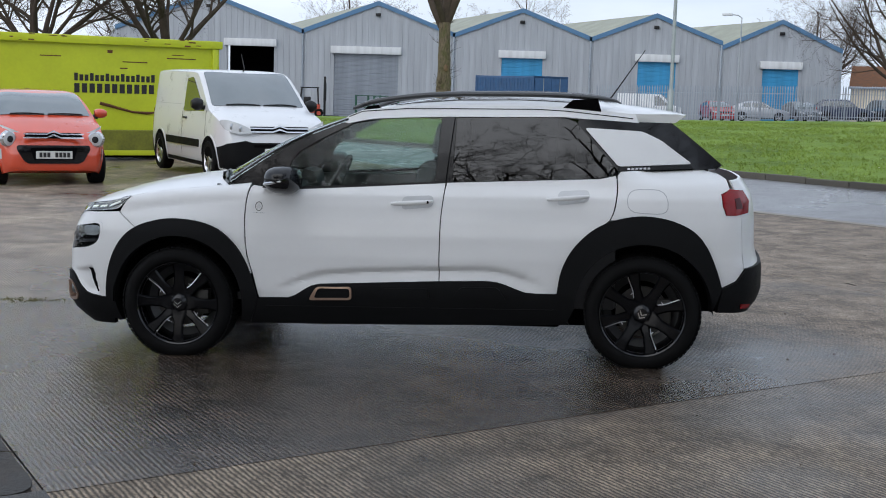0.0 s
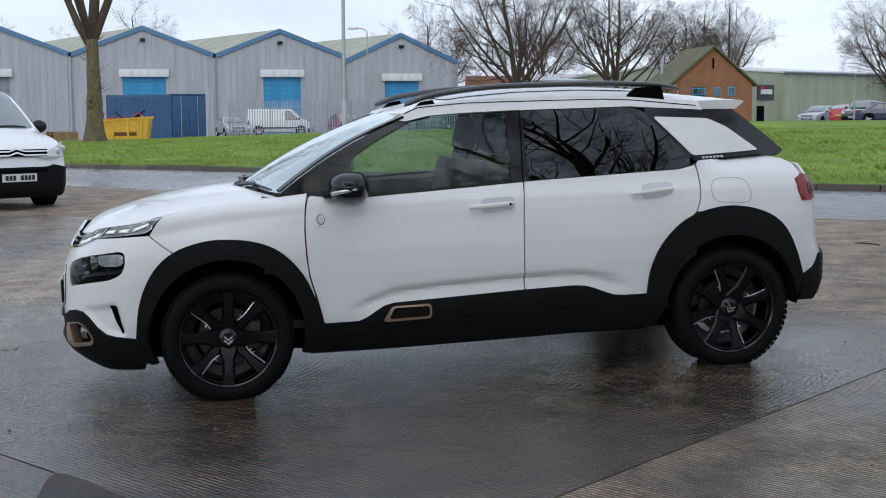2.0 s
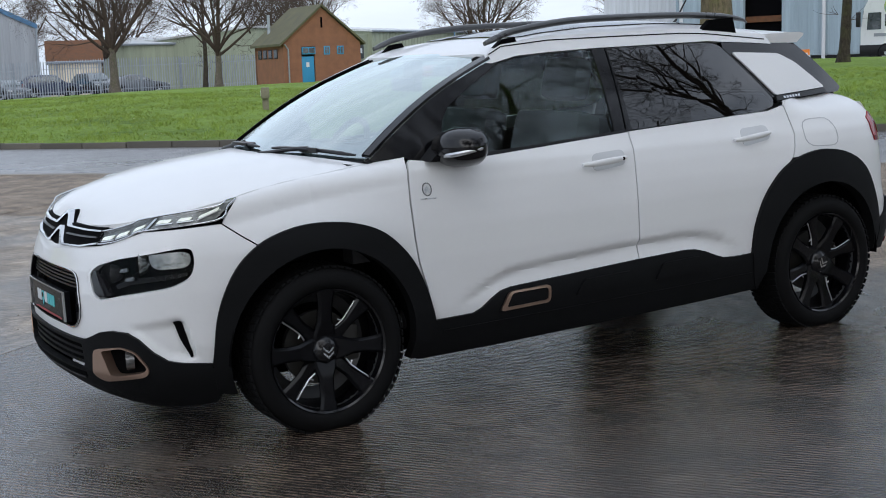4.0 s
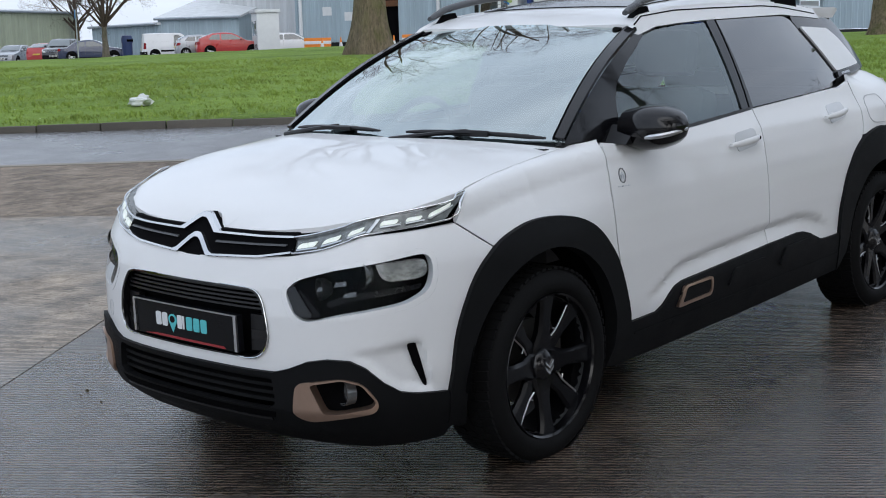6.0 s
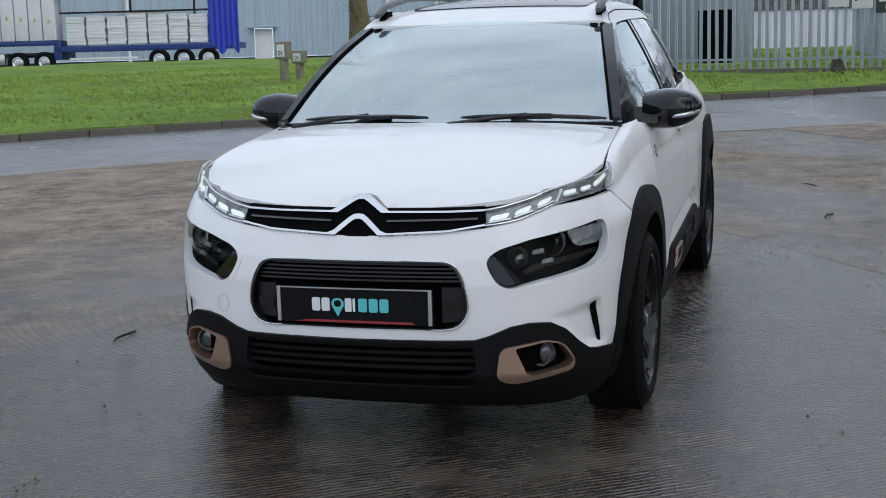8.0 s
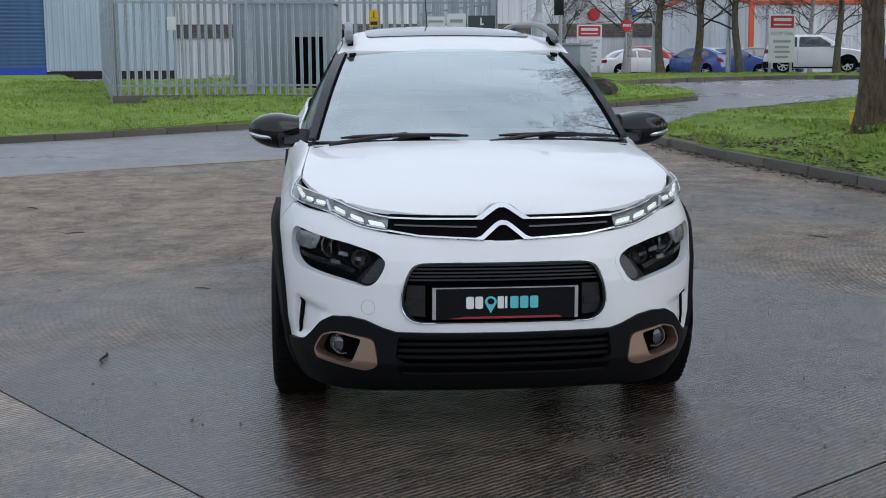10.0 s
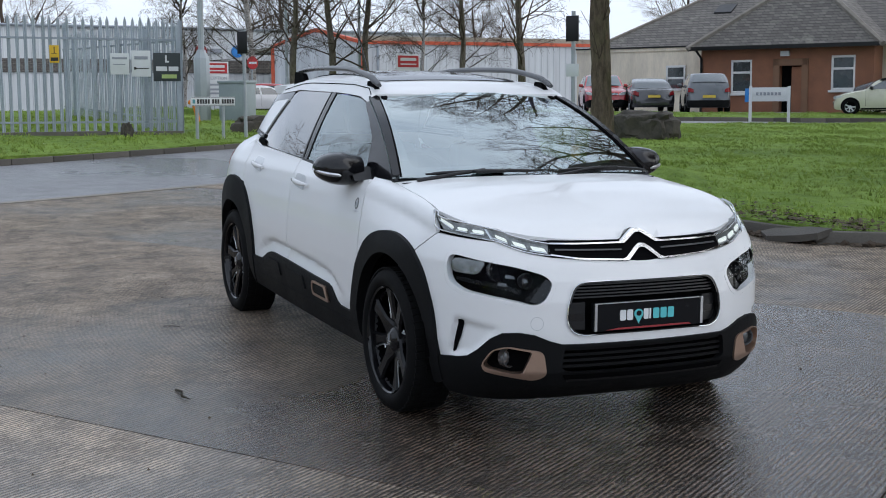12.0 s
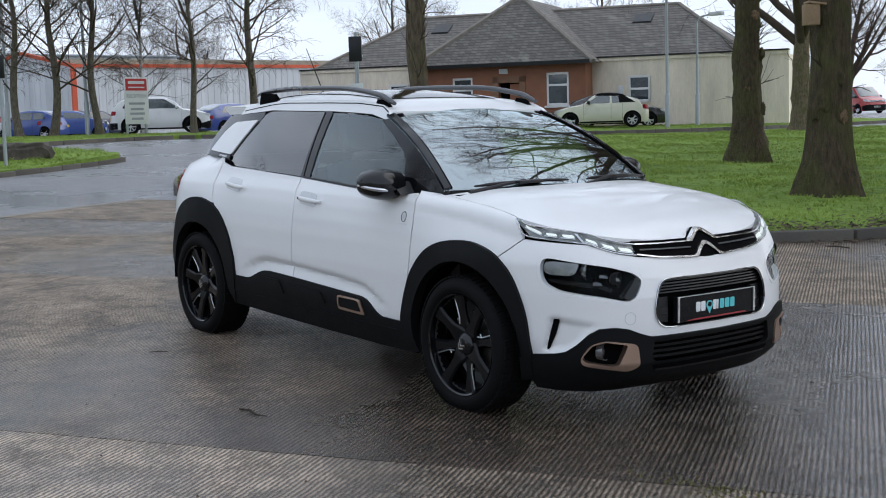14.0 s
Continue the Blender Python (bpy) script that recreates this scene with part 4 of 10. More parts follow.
# ---- nose ----
HEAD = [("y", 0.418, 0.655), ("y", 0.46, 0.687), ("y", 0.58, 0.717), ("x", -1.80, 0.755), ("x", -1.768, 0.747), ("x", -1.766, 0.69), ("x", -1.785, 0.645), ("y", 0.735, 0.616), ("y", 0.60, 0.589), ("y", 0.495, 0.567), ("y", 0.455, 0.588)]
HEAD_OUT = [("y", 0.400, 0.656), ("y", 0.447, 0.699), ("y", 0.58, 0.732), ("x", -1.80, 0.771), ("x", -1.752, 0.760), ("x", -1.750, 0.69), ("x", -1.770, 0.632), ("y", 0.742, 0.601), ("y", 0.60, 0.572), ("y", 0.490, 0.549), ("y", 0.440, 0.574)]
GRILLE = rounded([(at_y(0.368), 0.500), (at_y(0.352), 0.600), (at_y(0.318), 0.657), (-at_y(0.318), 0.657), (-at_y(0.352), 0.600), (-at_y(0.368), 0.500), (-at_y(0.325), 0.447), (at_y(0.325), 0.447)], 0.05, 5)
half = round_plan([("y", 0.0, 0.730), ("y", 0.10, 0.731), ("y", 0.42, 0.751), ("y", 0.52, 0.765), ("y", 0.62, 0.794), ("y", 0.66, 0.808), ("x", -1.70, 0.822), ("x", -1.661, 0.824), ("x", -1.600, 0.779), ("x", -1.533, 0.733)])
half += by_x([p for p in soft_arch_f[::-1] if p[0] < -1.54])
half += round_plan([("x", -1.735, 0.332), ("y", 0.745, 0.342), ("y", 0.720, 0.352), ("y", 0.690, 0.385), ("y", 0.655, 0.432), ("y", 0.62, 0.455), ("y", 0.56, 0.459), ("y", 0.50, 0.450), ("y", 0.43, 0.424), ("y", 0.38, 0.412), ("y", 0.0, 0.410)])
head_r = rounded(round_plan(HEAD_OUT), 0.03, 3)
head_l = [(-s, z) for s, z in head_r]
SLIT = [("x", -1.852, 0.497), ("x", -1.826, 0.496), ("x", -1.812, 0.44), ("x", -1.793, 0.362), ("x", -1.802, 0.358), ("x", -1.834, 0.43)]
fascia_loop = half[:-1] + [(half[-1][0], half[-1][1])] + [(-s, z) for s, z in half[::-1][1:-1]]


def fascia_at(s, z, out):
    """The nose panel, which turns in towards the bonnet where it meets the wing."""
    p = wrap(s, z, out)
    k = min(1.0, max(0.0, (p.x + 1.73) / 0.10))
    return p.lerp(wing_at(math.copysign(1, s))(s, z, out), k) if k > 0 and z > 0.7 else p


fascia = part("front_bumper_skin", drape(fascia_loop, fascia_at, (0.014, 0.0125), 0.016, 0.0, holes=[head_r, head_l, GRILLE]), PAINT, car, "glossy white nose panel")
LENS_DARK = surface("smoked_lamp_housing", (0.004, 0.004, 0.005), 0.25, var=0.2, bump=0.0, spec=0.15)
for sign in (-1, 1):
    loop = rounded(round_plan(HEAD, sign), 0.028, 3)
    big = rounded(round_plan(HEAD_OUT, sign), 0.03, 3)
    lamp = part("headlamp", drape(big, wrap, 0.04, -0.056, -0.055), DARK, car, "dark smoked headlamp")
    part("lamp_surround", drape(big, wrap, 0.04, 0.03, 0.0008, holes=[loop]), PAINT, lamp)
    part("lamp_lens", drape(loop, wrap, 0.04, 0.0, 0.0), CLEAR, lamp)
    inner = rounded(round_plan([("y", 0.43, 0.645), ("y", 0.47, 0.66), ("y", 0.545, 0.585), ("y", 0.50, 0.578), ("y", 0.465, 0.60)], sign), 0.01, 2)
    part("dark_wing", drape(inner, wrap, 0.04, 0.02, -0.012), LENS_DARK, lamp)
    for y, z, r in ((0.685, 0.70, 0.046), (0.565, 0.66, 0.034)):
        c = wrap(at_y(y) * sign, z, -0.052)
        bm = bmesh.new()
        turn = Matrix.Translation(c) @ Matrix.Rotation(radians(90 + sign * 25), 4, "Z")
        lathe(bm, [(0.0, 0.0), (r * 0.5, 0.004), (r * 0.85, 0.02), (r, 0.042), (r * 0.93, 0.042), (r * 0.8, 0.024), (0.0, 0.008)], 24, turn)
        part("reflector", bm, LAMP_SILVER if y > 0.6 else SATIN_BLACK, lamp)
    bezel = rounded(round_plan([("y", 0.424, 0.655), ("y", 0.452, 0.672), ("y", 0.520, 0.586), ("y", 0.496, 0.575), ("y", 0.457, 0.592)], sign), 0.008, 2)
    part("bezel", drape(bezel, wrap, 0.02, 0.01, -0.004), GLOSS_BLACK, lamp)
    bank = rounded(round_plan([("y", 0.685, 0.732), ("x", -1.81, 0.741), ("x", -1.78, 0.734), ("x", -1.778, 0.698), ("x", -1.80, 0.684), ("y", 0.71, 0.680), ("y", 0.695, 0.692)], sign), 0.012, 2)
    part("reflector_bank", drape(bank, wrap, 0.02, 0.01, -0.012), LAMP_SILVER, lamp, "bright faceted reflector")
    for y0, z0 in ((0.60, 0.668), (0.548, 0.655), (0.625, 0.638)):
        tile = round_plan([("y", y0 - 0.02, z0), ("y", y0 - 0.016, z0 + 0.012), ("y", y0 + 0.014, z0 + 0.018), ("y", y0 + 0.016, z0 + 0.004)], sign)
        part("reflector_facet", drape(tile, wrap, 0.04, 0.006, -0.014), DAY_GREY, lamp)
    blade = rounded(round_plan([("y", 0.55, 0.62), ("y", 0.62, 0.645), ("x", -1.79, 0.665), ("x", -1.795, 0.650), ("y", 0.62, 0.625), ("y", 0.56, 0.605)], sign), 0.008, 2)
    part("light_blade", drape(blade, wrap, 0.04, 0.02, -0.03), LENS_DARK, lamp)
    # black slit of the air curtain
    part("air_slit", drape(rounded(round_plan(SLIT, sign), 0.008, 2), wrap, (0.006, 0.02), 0.006, 0.007), DARK, fascia)
    # day lamp that ends the chrome bars
    top_line = [("y", 0.425, 0.804), ("y", 0.50, 0.814), ("y", 0.60, 0.835), ("y", 0.67, 0.856), ("x", -1.68, 0.872), ("x", -1.63, 0.886), ("x", -1.590, 0.893)]
    low_line = [("y", 0.425, 0.760), ("y", 0.48, 0.765), ("y", 0.55, 0.776), ("y", 0.62, 0.798), ("y", 0.665, 0.814), ("x", -1.68, 0.836), ("x", -1.63, 0.864), ("x", -1.592, 0.888)]
    drl = round_plan(top_line + low_line[::-1], sign)
    day = part("day_lamp", drape(drl, fascia_at, 0.03, 0.02, -0.008), DAY_SILVER, car, "slim lit white day running lamp")
    part("lamp_lens", drape(drl, fascia_at, 0.03, 0.0, 0.004), CLEAR, day)
    low_s, high_s = (table([(abs(q), z) for q, z in round_plan(line)]) for line in (low_line, top_line))
    s0, s1 = at_y(0.425), at_x(-1.592)

    def lens_at(f, k):
        """A place in the lamp: f along it, k of its height."""
        q = s0 + (s1 - s0) * f
        return (q * sign, low_s(q) + (high_s(q) - low_s(q)) * k)

    for a, b, lo, hi in ((0.02, 0.14, 0.24, 0.52), (0.16, 0.27, 0.26, 0.52), (0.30, 0.41, 0.28, 0.52), (0.49, 0.60, 0.46, 0.72), (0.63, 0.735, 0.46, 0.70), (0.76, 0.90, 0.46, 0.68)):
        part("lamp_bar", drape(rounded([lens_at(a, lo), lens_at(a + 0.02, hi), lens_at(b, hi), lens_at(b - 0.02, lo)], 0.006, 2), fascia_at, 0.03, 0.006, -0.002), LAMP_WHITE, day)
        part("silver_line", drape([lens_at(a, lo - 0.12), lens_at(a, lo - 0.03), lens_at(b, lo - 0.03), lens_at(b, lo - 0.12)], fascia_at, 0.03, 0.006, -0.001), SILVER, day)
    part("silver_line", drape([lens_at(0.41, 0.1), lens_at(0.43, 0.1), lens_at(0.50, 0.92), lens_at(0.48, 0.92)], fascia_at, 0.03, 0.006, 0.0), SILVER, day)
    for run, r in ((low_line, 0.0030), (top_line, 0.0032)):
        line = [fascia_at(*round_plan([p], sign)[0], 0.003) for p in run]
        bm = bmesh.new()
        tube(bm, curve_through(line, 4), r, 8)
        part("chrome_edge", bm, CHROME, day)
    # fog lamp in its bronze frame
    frame_o = rounded(round_plan([("y", 0.462, 0.388), ("y", 0.60, 0.408), ("y", 0.648, 0.392), ("y", 0.680, 0.330), ("y", 0.672, 0.300), ("y", 0.50, 0.268), ("y", 0.447, 0.290)], sign), 0.025, 4)
    frame_i = rounded(round_plan([("y", 0.508, 0.386), ("y", 0.60, 0.403), ("y", 0.644, 0.388), ("y", 0.674, 0.332), ("y", 0.664, 0.316), ("y", 0.58, 0.298), ("y", 0.546, 0.300)], sign), 0.012, 4)
    fog = part("fog_lamp", drape(frame_o, wrap, 0.04, 0.0, -0.02), DARK, car, "round fog lamp in a bronze frame")
    part("bronze_frame", drape(frame_o, wrap, 0.03, 0.045, 0.022, holes=[frame_i]), BRONZE, fog, "bronze fog lamp frame")
    c = wrap(at_y(0.605) * sign, 0.358, -0.026)
    bm = bmesh.new()
    lathe(bm, [(0.0, 0.012), (0.02, 0.010), (0.033, 0.002), (0.037, 0.02), (0.041, 0.02), (0.041, -0.01)], 24, Matrix.Translation(c) @ Matrix.Rotation(radians(90 + sign * 18), 4, "Z"))
    part("fog_reflector", bm, FOG_GREY, fog)

# lower black bumper
low = round_plan([("y", 0.0, 0.412), ("y", 0.38, 0.414), ("y", 0.43, 0.427), ("y", 0.50, 0.453), ("y", 0.56, 0.462), ("y", 0.62, 0.458), ("y", 0.655, 0.435), ("y", 0.690, 0.388), ("y", 0.720, 0.355), ("y", 0.745, 0.345), ("x", -1.735, 0.335), ("x", -1.70, 0.22), ("x", -1.72, 0.175), ("y", 0.72, 0.168), ("y", 0.60, 0.165), ("y", 0.3, 0.178), ("y", 0.0, 0.180)])
intake = rounded([(at_y(0.372), 0.402), (-at_y(0.372), 0.402), (-at_y(0.385), 0.318), (-at_y(0.35), 0.300), (at_y(0.35), 0.300), (at_y(0.385), 0.318)], 0.012, 2)
fog_holes = [rounded(round_plan([("y", 0.462, 0.388), ("y", 0.60, 0.408), ("y", 0.648, 0.392), ("y", 0.680, 0.330), ("y", 0.672, 0.300), ("y", 0.50, 0.268), ("y", 0.447, 0.290)], sg), 0.025, 4) for sg in (1, -1)]
bumper = part("lower_bumper", drape(low + [(-s, z) for s, z in low[::-1][1:-1]], wrap, 0.04, 0.03, 0.014, holes=[intake] + fog_holes), CLADDING, car, "grained black plastic lower bumper")
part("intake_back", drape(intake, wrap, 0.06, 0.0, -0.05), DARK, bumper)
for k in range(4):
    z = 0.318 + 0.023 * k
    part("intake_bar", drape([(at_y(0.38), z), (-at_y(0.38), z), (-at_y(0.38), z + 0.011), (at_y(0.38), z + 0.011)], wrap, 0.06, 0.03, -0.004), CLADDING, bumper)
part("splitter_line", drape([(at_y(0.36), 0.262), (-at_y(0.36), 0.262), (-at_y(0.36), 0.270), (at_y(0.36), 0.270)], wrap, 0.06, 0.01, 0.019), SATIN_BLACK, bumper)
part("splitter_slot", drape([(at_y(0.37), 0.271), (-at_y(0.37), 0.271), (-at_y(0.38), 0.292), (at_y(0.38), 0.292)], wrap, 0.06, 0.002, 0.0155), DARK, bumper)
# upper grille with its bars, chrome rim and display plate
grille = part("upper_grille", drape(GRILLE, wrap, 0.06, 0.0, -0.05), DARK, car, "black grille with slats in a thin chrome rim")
shrink = [(s * 0.975, 0.552 + (z - 0.552) * 0.955) for s, z in GRILLE]
part("grille_rim", drape(GRILLE, wrap, 0.05, 0.03, 0.005, holes=[shrink]), GLOSS_BLACK, grille)
line = [wrap(s, z, 0.006) for s, z in GRILLE]
bm = bmesh.new()
tube(bm, line + line[:1], 0.0024, 6)
part("chrome_rim", bm, CHROME, grille)
for k in range(5):
    z = 0.592 + 0.0125 * k
    w = float(np.interp(z, [0.5, 0.6, 0.657], [0.36, 0.345, 0.31]))
    part("grille_bar", drape([(at_y(w), z), (-at_y(w), z), (-at_y(w), z + 0.006), (at_y(w), z + 0.006)], wrap, 0.06, 0.025, -0.012), SATIN_BLACK, grille)
for sg in (1, -1):
    part("grille_block", drape([(sg * at_y(0.355), 0.47), (sg * at_y(0.28), 0.465), (sg * at_y(0.28), 0.575), (sg * at_y(0.345), 0.575)], wrap, 0.06, 0.02, -0.018), SATIN_BLACK, grille)
    part("block_slot", drape([(sg * at_y(0.345), 0.505), (sg * at_y(0.285), 0.50), (sg * at_y(0.285), 0.53), (sg * at_y(0.345), 0.53)], wrap, 0.06, 0.004, -0.014), GLOSS_BLACK, grille)
PLATE_BLACK = surface("black_display_plate", (0.006, 0.0065, 0.008), 0.25, var=0.05, bump=0.0, spec=0.15)
PLATE_WHITE = surface("plate_white_print", (0.72, 0.74, 0.75), 0.5, var=0.02, bump=0.0)
PLATE_TEAL = surface("plate_teal_print", (0.10, 0.52, 0.55), 0.5, var=0.02, bump=0.0)
PLATE_RED = surface("plate_red_print", (0.32, 0.03, 0.035), 0.5, var=0.02, bump=0.0)


def plate_at(y, z, out):
    return Vector((-2.108 + 0.06 * y * y - out, y, z))


plate = part("display_plate", drape([(0.258, 0.460), (-0.258, 0.460), (-0.258, 0.574), (0.258, 0.574)], plate_at, 0.1, 0.02, 0.0), PLATE_BLACK, car, "black display plate with white and teal shapes")
for sg in (1, -1):
    part("plate_clip", drape([(sg * 0.256, 0.462), (sg * 0.244, 0.462), (sg * 0.244, 0.572), (sg * 0.256, 0.572)], plate_at, 0.1, 0.006, 0.006), SILVER, plate)
part("plate_rim", drape([(0.256, 0.570), (-0.256, 0.570), (-0.256, 0.574), (0.256, 0.574)], plate_at, 0.1, 0.004, 0.004), SILVER, plate)
part("red_band", drape([(0.20, 0.463), (-0.20, 0.463), (-0.19, 0.470), (0.14, 0.470)], plate_at, 0.1, 0.002, 0.002), PLATE_RED, plate)
for k, y in enumerate((0.138, 0.106)):
    part("mark_bar", drape(rounded([(y, 0.498), (y - 0.027, 0.498), (y - 0.027, 0.541), (y, 0.541)], 0.006, 2), plate_at, 0.1, 0.002, 0.002), PLATE_WHITE, plate)
for k, y in enumerate((0.028, 0.002)):
    part("mark_bar", drape(rounded([(y, 0.498), (y - (0.022 if k == 0 else 0.008), 0.498), (y - (0.022 if k == 0 else 0.008), 0.541), (y, 0.541)], 0.004, 2), plate_at, 0.1, 0.002, 0.002), PLATE_WHITE, plate)
for y in (-0.016, -0.051, -0.086):
    part("mark_bar", drape(rounded([(y, 0.498), (y - 0.029, 0.498), (y - 0.029, 0.541), (y, 0.541)], 0.006, 2), plate_at, 0.1, 0.002, 0.002), PLATE_TEAL, plate)
pin = [(0.052 + 0.021 * math.cos(a), 0.522 + 0.019 * math.sin(a)) for a in np.linspace(radians(-40), radians(220), 16)] + [(0.052, 0.482)]
part("mark_pin", drape(pin, plate_at, 0.1, 0.002, 0.0022), PLATE_TEAL, plate)
part("mark_spot", drape([(0.052 + 0.012 * math.cos(a), 0.524 + 0.011 * math.sin(a)) for a in np.linspace(0, 2 * math.pi, 14, endpoint=False)], plate_at, 0.1, 0.002, 0.0034), PLATE_BLACK, plate)
# towing eye cap and seam
c = [(at_y(0.49) + 0.026 * math.cos(a), 0.497 + 0.027 * math.sin(a)) for a in np.linspace(0, 2 * math.pi, 24, endpoint=False)]
c2 = [(at_y(0.49) + 0.0245 * math.cos(a), 0.497 + 0.0255 * math.sin(a)) for a in np.linspace(0, 2 * math.pi, 24, endpoint=False)]
part("tow_cap_line", drape(c, wrap, 0.1, 0.002, 0.0012, holes=[c2]), PANEL_GAP, fascia)
# black band with two chrome bars that rise into chevrons
band = [(at_y(0.43), 0.757), (at_y(0.43), 0.815), (at_y(0.25), 0.812), (at_y(0.085), 0.810), (at_y(0.04), 0.832), (at_y(0.012), 0.850)]
band_low = [(at_y(0.0), 0.728), (at_y(0.10), 0.729), (at_y(0.30), 0.742)]
band_loop = band_low + band + [(-s, z) for s, z in band[::-1]] + [(-s, z) for s, z in band_low[::-1][:-1]]
badge = part("grille_band", drape(band_loop, wrap, 0.04, 0.03, 0.0), DARK, car, "black band with double chrome chevron bars")


def chevron_bar(path, w, out):
    """A chrome strip of width w along (y, z), right half given."""
    pts = [(at_y(y), z) for y, z in path]
    line = pts + [(-s, z) for s, z in pts[::-1][1:]]
    up, down = [], []
    for i, (s, z) in enumerate(line):
        a, b = line[max(i - 1, 0)], line[min(i + 1, len(line) - 1)]
        d = Vector((b[0] - a[0], b[1] - a[1])).normalized()
        n = Vector((-d.y, d.x)) * (-w / 2 * (2.7 if abs(s) < 0.085 else 1.0))
        up.append((s + n.x, z + n.y))
        down.append((s - n.x, z - n.y))
    return drape(up + down[::-1], wrap, 0.04, 0.016, out)


part("chevron_bar", chevron_bar([(0.425, 0.806), (0.30, 0.803), (0.10, 0.802), (0.078, 0.806), (0.03, 0.838), (0.014, 0.846), (0.0, 0.846)], 0.0056, 0.010), CHROME, badge, "bright chrome chevron bar")
part("chevron_bar", chevron_bar([(0.425, 0.764), (0.30, 0.747), (0.10, 0.737), (0.076, 0.740), (0.03, 0.778), (0.014, 0.788), (0.0, 0.789)], 0.0056, 0.010), CHROME, badge, "bright chrome chevron bar")
part("slat", drape([(at_y(0.40), 0.779), (at_y(0.095), 0.772), (at_y(0.095), 0.777), (at_y(0.40), 0.784)], wrap, 0.05, 0.012, 0.006), RAIL, badge)
part("slat", drape([(-at_y(0.40), 0.779), (-at_y(0.095), 0.772), (-at_y(0.095), 0.777), (-at_y(0.40), 0.784)], wrap, 0.05, 0.012, 0.006), RAIL, badge)

# ---- bonnet, screens, roof ----
part("bonnet", drape([(-1, 0.0), (-0.116, 0.0), (-0.05, 0.045), (0, 0.058), (0.05, 0.045), (0.116, 0.0), (1, 0.0), (1, 1), (-1, 1)], bonnet_at, (0.06, 0.05), 0.014), PAINT, car, "smooth white bonnet")
screen = part("windscreen", drape([(-1, 0.03), (-0.5, 0.005), (0, 0.0), (0.5, 0.005), (1, 0.03), (1, 0.97), (0.96, 1), (-0.96, 1), (-1, 0.97)], screen_at, (0.1, 0.08), 0.005), WINDSCREEN, car, "large raked windscreen")
FRIT = surface("black_glass_border", (0.03, 0.033, 0.037), 0.2, var=0.05, bump=0.0, coat=0.5)
part("glass_border", drape([(-0.995, 0.03), (0, 0.0), (0.995, 0.03), (0.995, 0.97), (0.96, 0.998), (-0.96, 0.998), (-0.995, 0.97)], screen_at, (0.1, 0.08), 0.0, -0.008,
     holes=[rounded([(-0.86, 0.12), (0.86, 0.12), (0.89, 0.88), (0.80, 0.955), (-0.80, 0.955), (-0.89, 0.88)], 0.06)]), FRIT, screen)
for sg in (-1, 1):
    part("pillar_face", drape([(sg * 0.955, 0.04), (sg * 1.0, 0.035), (sg * 1.0, 0.97), (sg * 0.92, 0.985)], screen_at, (0.03, 0.08), 0.012, 0.010), GLOSS_BLACK, screen, "gloss black pillar edge")
    part("screen_seal", drape([(sg * 0.940, 0.04), (sg * 0.953, 0.04), (sg * 0.918, 0.985), (sg * 0.905, 0.985)], screen_at, (0.03, 0.08), 0.006, 0.006), DARK, screen)
    part("sensor_spot", drape([(sg * (0.86 + 0.03 * math.cos(a)), 0.965 + 0.035 * math.sin(a)) for a in np.linspace(0, 2 * math.pi, 14, endpoint=False)], screen_at, (0.1, 0.1), 0.004, 0.004), DARK, screen)
cowl = part("scuttle", drape([(-1, -0.06), (1, -0.06), (1, 0.035), (0, 0.006), (-1, 0.035)], screen_at, (0.1, 0.05), 0.03, -0.012), SATIN_BLACK, car, "black scuttle below the windscreen")
for y0, y1, arm in ((-0.60, -0.10, -0.33), (0.02, 0.52, 0.26)):
    lift = lambda y, v: screen_at(y / 0.65, v - 0.035, 0.016)
    wiper = part("wiper", tube(bmesh.new(), [lift(y0 + (y1 - y0) * k / 8, 0.055 + 0.012 * math.sin(math.pi * k / 8)) for k in range(9)], [0.004] + [0.008] * 7 + [0.004], 8), SATIN_BLACK, car, "black wiper blade and arm")
    part("wiper_arm", tube(bmesh.new(), [lift(y1 + 0.04, 0.0), lift((arm + y1) / 2, 0.05), lift(arm, 0.075)], [0.012, 0.008, 0.009], 8), SATIN_BLACK, wiper)
    part("wiper_clip", block(tuple(lift(arm - 0.09, 0.062) - Vector((0.010, 0, 0.008))), tuple(lift(arm + 0.06, 0.066) + Vector((0.010, 0, 0.008))), 0.004), SATIN_BLACK, wiper)
roof_rim = [(x, roof_edge(x)) for x in np.linspace(-0.362, 1.28, 24)]
roof = part("roof", drape([(-0.385, -0.3), (-0.395, 0), (-0.385, 0.3)] + roof_rim + [(x, -y) for x, y in roof_rim[::-1]], roof_at, (0.06, 0.03), 0.02), PAINT, car, "white roof")
part("glass_roof", drape(rounded([(-0.12, -0.40), (-0.12, 0.40), (1.05, 0.385), (1.05, -0.385)], 0.05), roof_at, 0.08, 0.004, 0.005), GLOSS_BLACK, roof, "dark glass roof")
bm = bmesh.new()
rows = []
for y in np.linspace(-0.485, 0.485, 17):
    e = (abs(y) / 0.485) ** 3
    z0 = roof_at(1.235, y * 0.995, 0).z
    rows.append([Vector((1.235, y, z0 + 0.002)), Vector((1.39, y, z0 * 0.5 + 0.699)), Vector((1.52 - 0.035 * e, y, 1.395)), Vector((1.553 - 0.035 * e, y, 1.388)), Vector((1.548 - 0.035 * e, y, 1.377)), Vector((1.47, y, 1.346)), Vector((1.26, y, 1.344))])
ring_loft(bm, rows)
part("roof_spoiler", bm, PAINT, car, "white roof spoiler")
part("rear_screen", drape([(-1, 0), (1, 0), (1, 1), (-1, 1)], rear_screen_at, 0.15, 0.01), DARK_GLASS, car, "dark rear screen")
